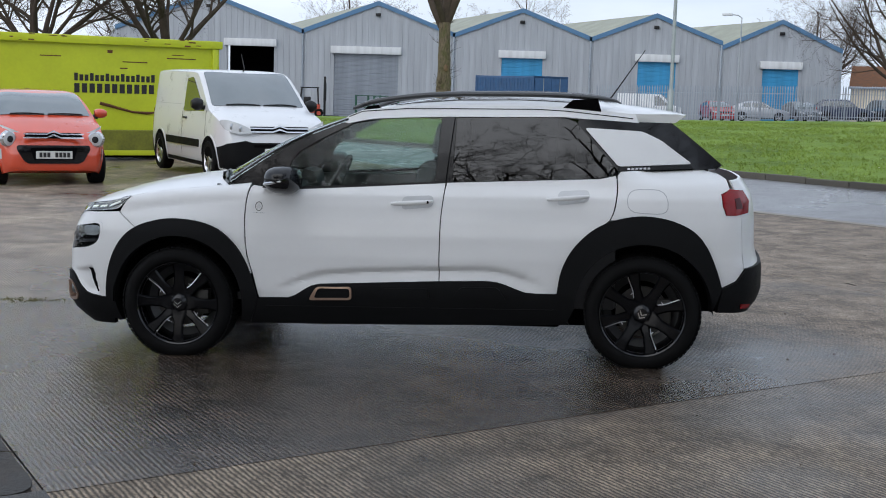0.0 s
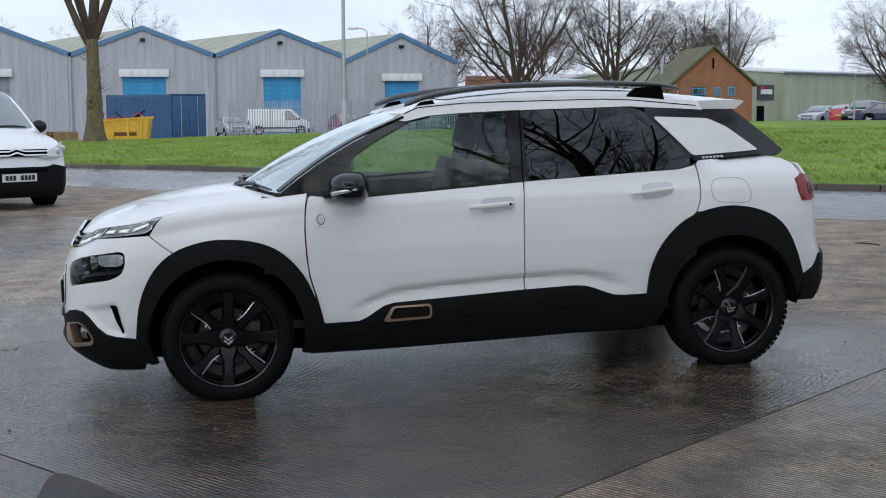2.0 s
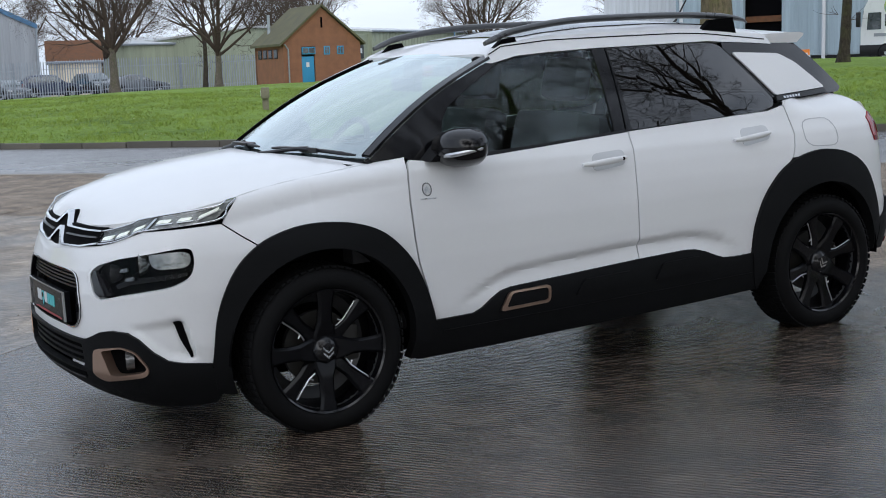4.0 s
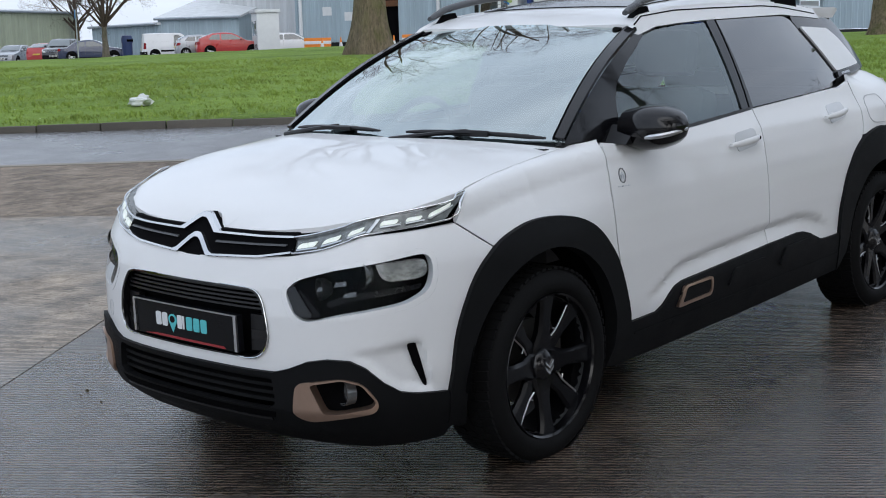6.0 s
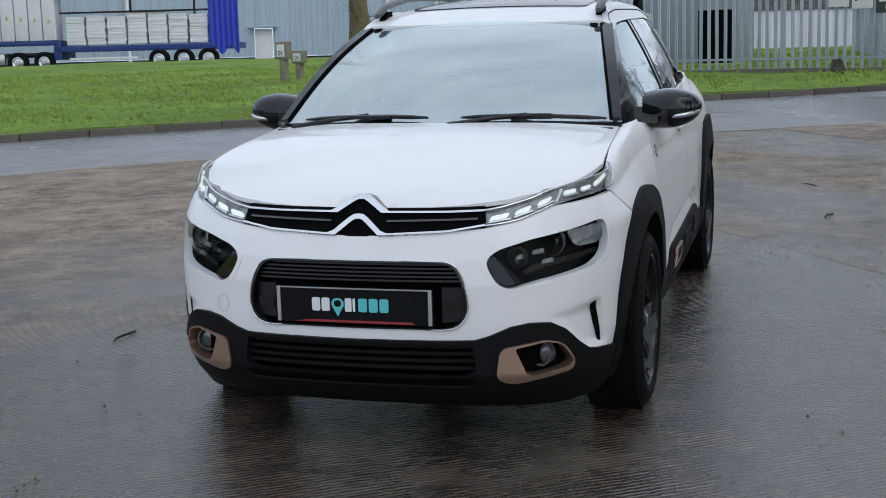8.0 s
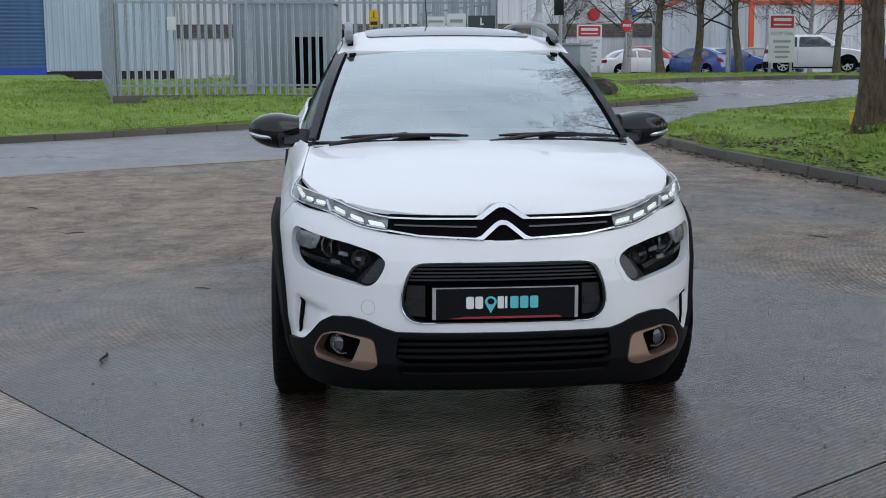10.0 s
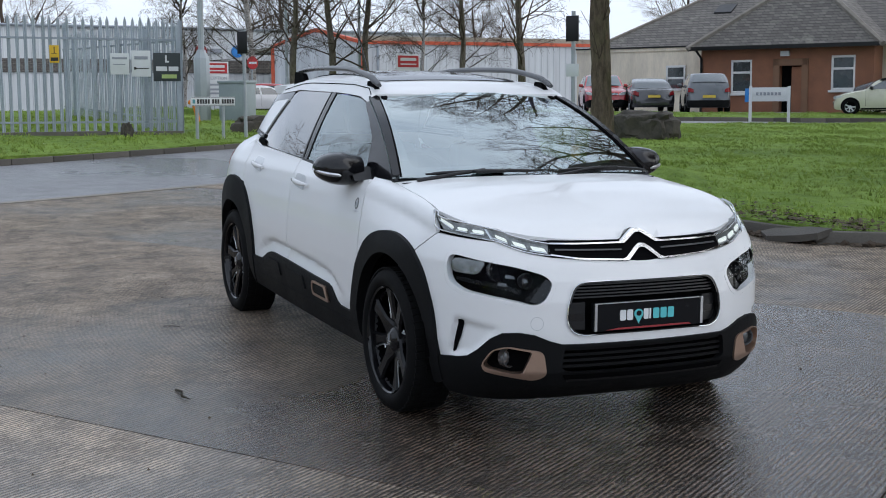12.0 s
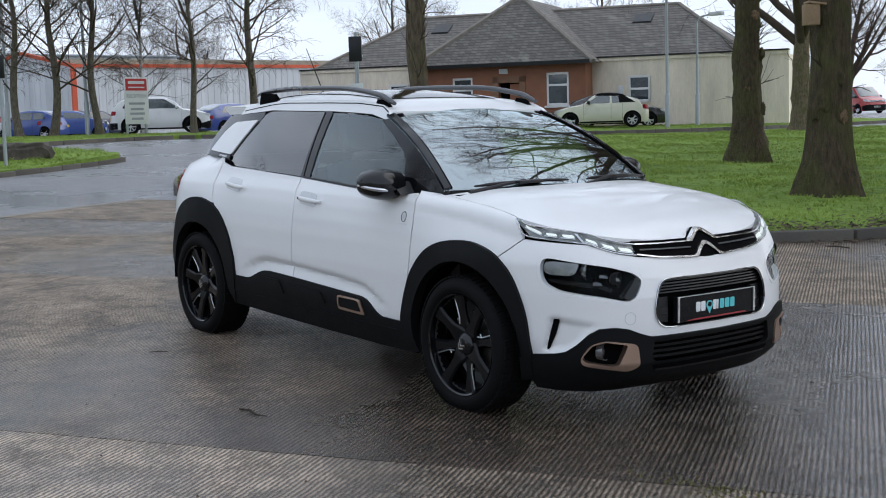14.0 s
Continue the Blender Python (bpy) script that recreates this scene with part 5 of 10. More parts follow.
end_s = PLAN_S[-1]
gate = [(at_x(1.848), 1.04), (at_x(1.848), 0.56), (2 * end_s - at_x(1.848), 0.56), (2 * end_s - at_x(1.848), 1.04)]


def round_tail(s, z, out):
    if abs(s) > end_s:
        p = wrap(2 * end_s - abs(s), z, out)
        p.y = -p.y
        return p
    return wrap(s, z, out)


part("tailgate", drape(gate, round_tail, 0.06, 0.014), PAINT, car, "white tailgate")
rb = [(at_x(1.722), 0.462), (at_x(1.80), 0.497), (at_x(1.848), 0.565), (end_s, 0.60), (2 * end_s - at_x(1.848), 0.565), (2 * end_s - at_x(1.80), 0.497), (2 * end_s - at_x(1.722), 0.462), (2 * end_s - at_x(1.70), 0.33), (end_s, 0.27), (at_x(1.70), 0.33)]
tail_bumper = part("rear_bumper", drape(rb, round_tail, 0.06, 0.03, 0.016), CLADDING, car, "black plastic rear bumper")
for s0 in (at_x(1.80), 2 * end_s - at_x(1.895)):
    part("rear_reflector", drape([(s0, 0.335), (s0 + 0.10, 0.345), (s0 + 0.10, 0.37), (s0, 0.36)], round_tail, 0.05, 0.004, 0.02), RED_LENS, tail_bumper)
part("parcel_shelf_panel", drape([(-1, -0.28), (1, -0.28), (1, 0.02), (-1, 0.02)], rear_screen_at, 0.2, 0.01, -0.012), PAINT, car)
part("aerial", tube(bmesh.new(), [(1.09, 0, 1.45), (1.13, 0, 1.485), (1.32, 0, 1.76)], [0.012, 0.005, 0.0025], 6), SATIN_BLACK, car, "black rod aerial")

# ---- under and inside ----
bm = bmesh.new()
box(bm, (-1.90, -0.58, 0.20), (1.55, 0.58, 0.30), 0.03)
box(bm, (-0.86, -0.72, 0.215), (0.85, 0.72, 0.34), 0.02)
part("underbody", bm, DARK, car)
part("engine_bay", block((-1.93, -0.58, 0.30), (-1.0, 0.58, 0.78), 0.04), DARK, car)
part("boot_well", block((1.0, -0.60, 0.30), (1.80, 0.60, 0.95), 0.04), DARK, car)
for sg in (-1, 1):
    part("door_lining", block((-0.92, sg * 0.70 - 0.03, 0.32), (1.15, sg * 0.70 + 0.03, 0.965), 0.02), CABIN, car)
part("cabin_floor", block((-1.02, -0.70, 0.33), (1.3, 0.70, 0.37)), CABIN, car)
bm = bmesh.new()
prism(bm, [(-1.10, 0.60), (-0.72, 0.60), (-0.70, 0.84), (-0.76, 0.945), (-0.95, 0.965), (-1.10, 0.985)], "y", -0.66, 0.66)
dash = part("dashboard", bm, CABIN, car, "charcoal dashboard")
bm = bmesh.new()
prism(bm, [(-0.86, 0.93), (-0.70, 0.93), (-0.72, 1.0), (-0.78, 1.02)], "y", 0.22, 0.5)
part("instrument_hood", bm, CABIN, dash)
wheel_pose = pose(-0.60, 0.36, 0.93, 0, 0, 90) @ pose(0, 0, 0, -62, 0, 0)
bm = bmesh.new()
ring = [wheel_pose @ Vector((0.18 * math.cos(a), 0.18 * math.sin(a), 0)) for a in np.linspace(0, 2 * math.pi, 33)]
tube(bm, ring, 0.015, 8)
for a in (90, 200, 340):
    tube(bm, [wheel_pose @ Vector((0, 0, -0.02)), wheel_pose @ Vector((0.175 * math.cos(radians(a)), 0.175 * math.sin(radians(a)), 0))], 0.016, 6)
box(bm, (-0.06, -0.05, -0.03), (0.06, 0.05, 0.01), 0.01, wheel_pose)
part("steering_wheel", bm, CABIN, car, "dark steering wheel")
for sg in (-1, 1):
    bm = bmesh.new()
    lean = pose(-0.02, sg * 0.36, 0.62, 0, 14, 0)
    box(bm, (-0.06, -0.25, -0.12), (0.09, 0.25, 0.50), 0.06, lean)
    seat = part("front_seat", bm, SEAT_CLOTH, car, "dark grey cloth seat")
    part("head_rest", block((-0.02, -0.13, 0.55), (0.08, 0.13, 0.74), 0.04, lean), SEAT_CLOTH, seat)
    part("seat_cushion", block((-0.55, sg * 0.36 - 0.25, 0.40), (0.0, sg * 0.36 + 0.25, 0.58), 0.05), SEAT_CLOTH, seat)
bm = bmesh.new()
box(bm, (0.78, -0.62, 0.42), (0.93, 0.62, 1.02), 0.06, pose(0, 0, 0))
part("rear_bench", bm, SEAT_CLOTH, car, "dark rear bench")
part("head_lining", drape([(-0.30, -0.48), (-0.30, 0.48), (1.2, 0.45), (1.2, -0.45)], roof_at, 0.15, 0.01, -0.03), surface("pale_head_lining", (0.42, 0.41, 0.39), 0.9, bump=0.02), car)
part("inside_mirror", block(tuple(screen_at(0.0, 0.86, -0.10) - Vector((0.02, 0.11, 0.03))), tuple(screen_at(0.0, 0.86, -0.10) + Vector((0.02, 0.11, 0.03))), 0.012), CABIN, car)
part("mirror_foot", block(tuple(screen_at(0.0, 0.93, -0.05) - Vector((0.03, 0.04, 0.05))), tuple(screen_at(0.0, 0.93, -0.05) + Vector((0.03, 0.04, 0.04))), 0.012), CABIN, car)


# ---- wheels ----
ALLOY = surface("polished_black_alloy", (0.003, 0.003, 0.004), 0.14, var=0.1, bump=0.0, spec=0.22)
def road_wheel(turn):
    """One wheel, its outer face towards -y, centred on the hub: tyre, tread, rim, four broad spokes, cap."""
    made = {}
    bm = bmesh.new()
    R, W = 0.318, 0.105
    lathe(bm, [(0.234, -W + 0.012), (0.241, -W + 0.003), (0.254, -W - 0.004), (0.276, -W - 0.004), (0.294, -W + 0.006), (0.308, -W + 0.02), (0.3145, -W + 0.034), (0.3145, W - 0.034), (0.308, W - 0.02), (0.294, W - 0.006), (0.245, W), (0.217, W - 0.01)], 72)
    made["tyre"] = mesh_of("tyre", bm, RUBBER)
    bm = bmesh.new()
    for k in range(64):
        a = 2 * math.pi * k / 64
        rot = Matrix.Rotation(-a, 4, "Y")
        for y0, y1, skew in ((-W + 0.014, -0.045, 0.12), (-0.040, -0.004, -0.1), (0.004, 0.040, 0.1), (0.045, W - 0.014, -0.12)):
            box(bm, (0.310, y0, -0.0115), (R, y1, 0.0115), 0.0, rot @ Matrix.Rotation(skew, 4, "X"))
    made["tread"] = mesh_of("tread", bm, RUBBER)
    bm = bmesh.new()
    lathe(bm, [(0.219, -W + 0.010), (0.2155, -W + 0.004), (0.209, -W + 0.010), (0.205, -W + 0.03), (0.198, -0.02), (0.19, 0.04), (0.205, W - 0.02)], 72)
    made["rim"] = mesh_of("rim", bm, GLOSS_BLACK)
    bm = bmesh.new()
    lathe(bm, [(0.204, -0.07), (0.200, -0.02), (0.194, 0.04), (0.15, 0.06)], 48)
    made["barrel"] = mesh_of("barrel", bm, WHEEL_GREY)
    bm = bmesh.new()
    spin = Matrix.Rotation(radians(turn), 4, "Y")

    def spoke(rot, stations):
        """A flat-topped spoke with wide chamfers: (radius, half width, face, depth, sideways shift)."""
        rings = []
        for r, w, y, t, o in stations:
            c = min(0.009, w * 0.45)
            rings.append([rot @ Vector(p) for p in ((r, y, o - w + c), (r, y, o + w - c), (r, y + 0.010, o + w), (r, y + t, o + w * 0.9), (r, y + t, o - w * 0.9), (r, y + 0.010, o - w))])
        ring_loft(bm, rings)

    for k in range(4):
        spoke(spin @ Matrix.Rotation(math.pi / 2 * k, 4, "Y"), ((0.03, 0.045, -0.060, 0.03, 0), (0.062, 0.040, -0.068, 0.03, 0), (0.10, 0.027, -0.074, 0.03, 0), (0.15, 0.026, -0.080, 0.028, 0), (0.185, 0.030, -0.085, 0.024, 0), (0.2115, 0.036, -0.086, 0.02, 0)))
    made["spokes"] = mesh_of("spokes", bm, ALLOY, 0.35)
    bm = bmesh.new()
    for k in range(4):
        rot = spin @ Matrix.Rotation(math.pi / 2 * k + math.pi / 4, 4, "Y")
        spoke(rot, ((0.045, 0.030, -0.052, 0.02, 0), (0.085, 0.024, -0.060, 0.022, 0), (0.125, 0.020, -0.066, 0.022, 0), (0.17, 0.026, -0.072, 0.022, 0), (0.2115, 0.034, -0.078, 0.02, 0)))
    made["thin_spokes"] = mesh_of("thin_spokes", bm, ALLOY, 0.35)
    bm = bmesh.new()
    # the machined edge of one inset: along the spoke, a short fork, a hook at the rim
    for run in (((0.085, 0.026), (0.112, 0.0215), (0.128, 0.0225), (0.165, 0.0275), (0.192, 0.032)), ((0.112, 0.0215), (0.106, 0.036)), ((0.192, 0.032), (0.200, 0.020))):
        tube(bm, [spin @ Vector((r, -0.060 - 0.06 * (r - 0.085), o)) for r, o in run], 0.0028, 5)
    made["facet"] = mesh_of("facet", bm, SILVER)
    bm = bmesh.new()
    lathe(bm, [(0.0, -0.086), (0.030, -0.085), (0.036, -0.080), (0.050, -0.072), (0.058, -0.058), (0.058, -0.03)], 8)
    made["centre_cap"] = mesh_of("centre_cap", bm, GLOSS_BLACK)
    for dz in (-0.014, 0.004):
        bm = bmesh.new()
        prism(bm, [(-0.022, 0.004 + dz), (0.0, -0.016 + dz), (0.022, 0.004 + dz), (0.022, 0.012 + dz), (0.0, -0.007 + dz), (-0.022, 0.012 + dz)], "y", -0.0895, -0.084, spin)
        made["chevron" if dz < 0 else "upper_chevron"] = mesh_of("chevron", bm, CHROME)
    bm = bmesh.new()
    lathe(bm, [(0.0, 0.0), (0.14, 0.0), (0.142, 0.012), (0.14, 0.024), (0.0, 0.024)], 40)
    box(bm, (0.07, -0.02, -0.07), (0.16, 0.05, 0.07), 0.01)
    made["brake"] = mesh_of("wheel", bm, surface("brake_iron", (0.05, 0.048, 0.045), 0.5, metal=0.5) if "brake_iron" not in bpy.data.materials else bpy.data.materials["brake_iron"])
    return made


for x, sg, turn in ((-HUB_X, -1, 2), (HUB_X, -1, 32), (-HUB_X, 1, 35), (HUB_X, 1, 12)):
    made = road_wheel(turn)
    hub = new("wheel", made.pop("brake"))
    hub.parent = car
    steer = 0
    hub.matrix_basis = pose(x, sg * 0.722, HUB_Z, 0, 0, steer + (0 if sg < 0 else 180))
    for key in ("rim", "barrel", "spokes", "thin_spokes", "facet"):
        made[key].transform(Matrix.Diagonal((1.085, 1.0, 1.085, 1.0)))
    for key, me in made.items():
        for k in range(4 if key == "facet" else 1):
            ob = new(key, me)
            ob.parent = hub
            if key == "facet":
                ob.matrix_basis = Matrix.Rotation(math.pi / 2 * k + math.pi / 4, 4, "Y")
                tagged(ob, "bright machined facet")

# ---- parked vehicles ----
# base paler and bluer than CAR_GLASS: reflected sky painted into raked screens
CAR_SCREEN = surface("sky_pale_windscreen", (0.11, 0.135, 0.145), 0.05, var=0.1, bump=0.0, coat=1.0, spec=1.0)
CAR_GLASS = surface("dark_car_glass", (0.035, 0.048, 0.052), 0.06, var=0.1, bump=0.0, coat=1.0, spec=1.0)
PALE_LENS = surface("pale_lamp_lens", (0.55, 0.57, 0.58), 0.15, var=0.15, bump=0.0)
PLATE_PALE = surface("pale_number_plate", (0.68, 0.68, 0.64), 0.5, var=0.03, bump=0.0)
PLATE_YELLOW = surface("yellow_number_plate", (0.62, 0.45, 0.06), 0.5, var=0.03, bump=0.0)
PRINT = surface("black_print", (0.015, 0.015, 0.016), 0.5, var=0.05, bump=0.0)
PAINTS = {
    "orange": surface("orange_red_car_paint", (0.62, 0.065, 0.022), 0.3, coat=1.0, var=0.03, bump=0.0),
    "white": surface("plain_white_car_paint", (0.70, 0.71, 0.72), 0.3, coat=0.8, var=0.03, bump=0.0),
    "cream": surface("cream_car_paint", (0.62, 0.60, 0.48), 0.3, coat=0.8, var=0.03, bump=0.0),
    "red": surface("red_car_paint", (0.40, 0.02, 0.02), 0.3, coat=1.0, var=0.03, bump=0.0),
    "blue": surface("blue_car_paint", (0.03, 0.07, 0.28), 0.3, coat=1.0, var=0.03, bump=0.0),
    "grey": surface("grey_car_paint", (0.09, 0.10, 0.115), 0.3, coat=1.0, var=0.03, bump=0.0),
    "black": surface("black_car_paint", (0.015, 0.015, 0.018), 0.25, coat=1.0, var=0.03, bump=0.0),
    "navy": surface("navy_car_paint", (0.02, 0.03, 0.07), 0.25, coat=1.0, var=0.03, bump=0.0),
    "silver": surface("silver_car_paint", (0.36, 0.38, 0.41), 0.3, metal=0.4, coat=1.0, var=0.03, bump=0.0),
}
# length, width, height, belt, bonnet end (x, z), roof start x, roof end x, tail top x, wheel radius, wheelbase
SHAPES = {
    "hatch": dict(L=3.47, W=1.62, H=1.425, belt=0.98, screen=(-0.98, 1.0), roof=(-0.30, 1.10), tail=1.60, r=0.29, base=2.34),
    "family": dict(L=4.35, W=1.80, H=1.48, belt=0.97, screen=(-0.95, 0.99), roof=(-0.15, 1.25), tail=2.02, r=0.32, base=2.65),
    "saloon": dict(L=4.75, W=1.85, H=1.46, belt=0.95, screen=(-1.05, 0.97), roof=(-0.2, 0.95), tail=1.75, r=0.33, base=2.80),
    "suv": dict(L=4.40, W=1.83, H=1.66, belt=1.08, screen=(-1.0, 1.10), roof=(-0.30, 1.55), tail=2.10, r=0.35, base=2.65),
    "mini": dict(L=3.82, W=1.72, H=1.41, belt=0.95, screen=(-0.80, 0.97), roof=(-0.25, 0.85), tail=1.55, r=0.31, base=2.50),
    "van": dict(L=4.38, W=1.81, H=1.765, belt=1.10, screen=(-1.32, 1.14), roof=(-0.52, 2.06), tail=2.14, r=0.32, base=2.73, van=True),
    "panel": dict(L=5.0, W=1.95, H=1.97, belt=1.15, screen=(-1.75, 1.20), roof=(-0.95, 2.36), tail=2.46, r=0.34, base=3.10, van=True),
}
wheel_cache = {}


def small_wheel(r):
    if r not in wheel_cache:
        bm = bmesh.new()
        lathe(bm, [(r * 0.66, -0.10), (r * 0.9, -0.105), (r, -0.08), (r, 0.08), (r * 0.9, 0.10), (r * 0.6, 0.10)], 28)
        tyre = mesh_of("wheel", bm, RUBBER)
        bm = bmesh.new()
        lathe(bm, [(r * 0.67, -0.095), (r * 0.62, -0.075), (r * 0.58, -0.06), (r * 0.58, 0.0)], 28)
        for k in range(7):
            rot = Matrix.Rotation(2 * math.pi * k / 7, 4, "Y")
            ring_loft(bm, [[rot @ Vector(p) for p in ((a, y, -w), (a, y, w), (a, y + 0.03, w), (a, y + 0.03, -w))] for a, w, y in ((0.02, 0.03, -0.075), (r * 0.35, 0.022, -0.085), (r * 0.62, 0.032, -0.088))])
        lathe(bm, [(0.0, -0.095), (r * 0.18, -0.09), (r * 0.2, -0.07)], 16)
        rim = mesh_of("rim", bm, SILVER)
        bm = bmesh.new()
        lathe(bm, [(0.0, -0.03), (r * 0.6, -0.03)], 20)
        wheel_cache[r] = (tyre, rim, mesh_of("brake", bm, WHEEL_GREY))
    return wheel_cache[r]


def parked_car(name, label, category, shape, paint, x, y, yaw, group="", roof_dark=False, chevron=False, lift=0.0):
    """A parked vehicle whose nose points along -x before it is turned by yaw: one shell with its glass, lamps, bumpers and trim laid on it."""
    s = SHAPES[shape]
    L, W, H, belt, r, van = s["L"], s["W"] / 2, s["H"], s["belt"], s["r"], s.get("van", False)
    (xs, zs), (xa, xb), xt = s["screen"], s["roof"], s["tail"]
    root = thing(name, label, category, pose(x, y, terrain(x, y) + lift + 0.02) @ pose(0, 0, 0, 0, 0, yaw), group)
    color = PAINTS[paint]
    nose, tail_x = -L / 2, L / 2
    boot = shape == "saloon"
    outline = [(nose, 0.52), (nose + 0.02, zs - 0.34), (nose + 0.08, zs - 0.25), (nose + 0.24, zs - 0.165), ((nose + 0.24) * 0.55 + xs * 0.45, zs - 0.07), (xs - 0.10, zs - 0.008), (xs + 0.04, zs + 0.05),
               ((xs + xa) / 2, (zs + H) / 2 + 0.02), (xa - 0.06, H - 0.075), (xa + 0.20, H - 0.02), ((xa + xb) / 2, H), (xb - 0.15, H - (0.015 if van else 0.035)), (xb, H - (0.03 if van else 0.075))]
    outline += [((xb + xt) / 2, (H + belt) / 2 + 0.05), (xt, belt + 0.03), (tail_x - 0.12, belt), (tail_x - 0.03, belt - 0.08)] if boot else [(xt - 0.02, H - 0.10 if van else belt + 0.17), (xt + 0.03, belt + 0.02), (tail_x - 0.02, belt - 0.18)]
    outline.append((tail_x, 0.55))
    line = [p for p in curve_through(outline, 4)]
    line = [p for k, p in enumerate(line) if k == 0 or p[0] > max(q[0] for q in line[:k]) + 1e-4]
    top = table(line)
    plan_pts = curve_through([(nose, 0.50), (nose + 0.025, 0.70), (nose + 0.08, 0.83), (nose + 0.18, 0.915), (nose + 0.38, 0.97), (nose + 0.75, 0.995), (0, 1.0), (tail_x - 0.6, 0.985), (tail_x - 0.25, 0.95), (tail_x - 0.08, 0.86), (tail_x, 0.62)], 4)
    plan = table(plan_pts)
    nose_x = table([(0.0, nose), (0.50, nose + 0.003)] + sorted({(round(w, 4), q) for q, w in plan_pts if q < nose + 0.75 and w > 0.505}))
    tail_of = table([(0.0, tail_x), (0.60, tail_x - 0.003)] + sorted((round(w, 4), q) for q, w in plan_pts if q > tail_x - 0.6 and 0.63 < w))
    low = table([(nose, 0.24), (nose + 0.15, 0.19), (0, 0.19), (tail_x - 0.15, 0.22), (tail_x, 0.30)])
    narrow = 0.10 if van else 0.215
    barrel = table([(0.15, 0.90), (0.24, 0.955), (0.40, 0.99), (0.58, 1.0), (0.72, 0.992), (belt - 0.06, 0.972), (belt, 0.945)])

    def side_y(q, z):
        if z <= belt:
            return W * plan(q) * barrel(z)
        return W * plan(q) * (0.945 - narrow * held01((z - belt) / (H - belt)) ** 1.15)

    def top_z(q, yy):
        sweep = 0.13 * max(-1.0, min(1.0, -q / 0.8)) * (yy / W) ** 2
        return top(max(nose, min(tail_x, q - sweep)))

    def rake(q, z):
        """The nose and tail lean in towards the top and under the bumper."""
        lean = 0.10 * held01((z - 0.50) / 0.5) ** 2 + 0.07 * held01((0.34 - z) / 0.15) ** 2
        return lean * held01(1 - (q - nose) / 0.5) - 0.6 * lean * held01(1 - (tail_x - q) / 0.4)

    bm = bmesh.new()
    rings = []
    for q in [nose, nose + 0.008, nose + 0.025, nose + 0.05, nose + 0.09, nose + 0.15, nose + 0.24, nose + 0.36] + list(np.linspace(nose + 0.5, tail_x - 0.4, 26)) + [tail_x - 0.28, tail_x - 0.18, tail_x - 0.10, tail_x - 0.05, tail_x - 0.02, tail_x]:
        a = low(q)
        crest = top_z(q, 0.75 * W)
        edge = crest - 0.05
        half = []
        for k in range(9):
            z = a + (edge - a) * k / 8
            half.append((side_y(q, z), z))
        wr = half[-1][0]
        for f, d in ((0.965, 0.30), (0.90, 0.62), (0.75, 0.85), (0.45, 0.97)):
            half.append((wr * f, edge + (top_z(q, wr * f) - edge) * d if d < 0.9 else top_z(q, wr * f) - 0.004))
        half.append((0.0, top_z(q, 0.0)))
        full = [(-yy, z) for yy, z in half] + [(yy, z) for yy, z in half[-2::-1]]
        rings.append([Vector((q + rake(q, z), yy, z)) for yy, z in full])
    ring_loft(bm, rings)
    body = part("body", bm, color, root, "", 0.7)

    def on_side(sg):
        return lambda q, z, out: Vector((q + rake(q, z), sg * (side_y(q, z) + out), z))

    def on_nose(f, z, out):
        q = nose_x(abs(f))
        return Vector((q + rake(q, z) - out, math.copysign(abs(f) * W * min(1.0, barrel(z)), f), z))

    def on_tail(f, z, out):
        q = tail_of(abs(f))
        return Vector((q + rake(q, z) + out, math.copysign(abs(f) * W * min(1.0, barrel(z)), f), z))

    def on_top(x0, x1, share):
        def at(u, v, out):
            q = x0 + (x1 - x0) * v + (0.10 if x0 < 0 else -0.06) * u * u
            wr = side_y(q, top_z(q, 0.75 * W) - 0.05)
            yy = u * share * wr
            edge = top_z(q, 0.75 * W) - 0.05
            drop = held01((abs(u * share) - 0.62) / 0.38) ** 2
            z = top_z(q, yy) + (edge - top_z(q, yy)) * 0.75 * drop
            return Vector((q, yy, z)) + Vector((-0.5 if x0 < 0 else 0.6, 0, 0.8)) * out
        return at

    part("windscreen", drape(rounded([(-0.99, 0.02), (0.99, 0.02), (0.97, 0.97), (-0.97, 0.97)], 0.07), on_top(xs + 0.0, xa - 0.03, 0.93), (0.1, 0.1), 0.006, 0.010), CAR_SCREEN, body)
    for y0, y1 in ((-0.80, -0.05), (0.02, 0.72)):
        at = on_top(xs, xa, 0.93)
        part("wiper", tube(bmesh.new(), [at(y0 + (y1 - y0) * k / 5, 0.02 + 0.03 * math.sin(math.pi * k / 5), 0.022) for k in range(6)], 0.010, 6), SATIN_BLACK, body)
    if not van:
        part("rear_screen", drape(rounded([(-0.95, 0.05), (0.95, 0.05), (0.95, 0.95), (-0.95, 0.95)], 0.08), on_top(xb - 0.02, xt - 0.02, 0.90), (0.15, 0.12), 0.006, 0.010), CAR_GLASS, body)
    if roof_dark:
        part("soft_top", drape(rounded([(-1.0, 0.0), (1.0, 0.0), (1.0, 1.0), (-1.0, 1.0)], 0.05), on_top(xa - 0.02, xb + 0.02, 1.0), (0.12, 0.1), 0.02, 0.016), RUBBER, body, "closed black cloth roof")
    mid = (xa + xb) / 2 + 0.08
    slope = (xa - xs) / (H - zs)
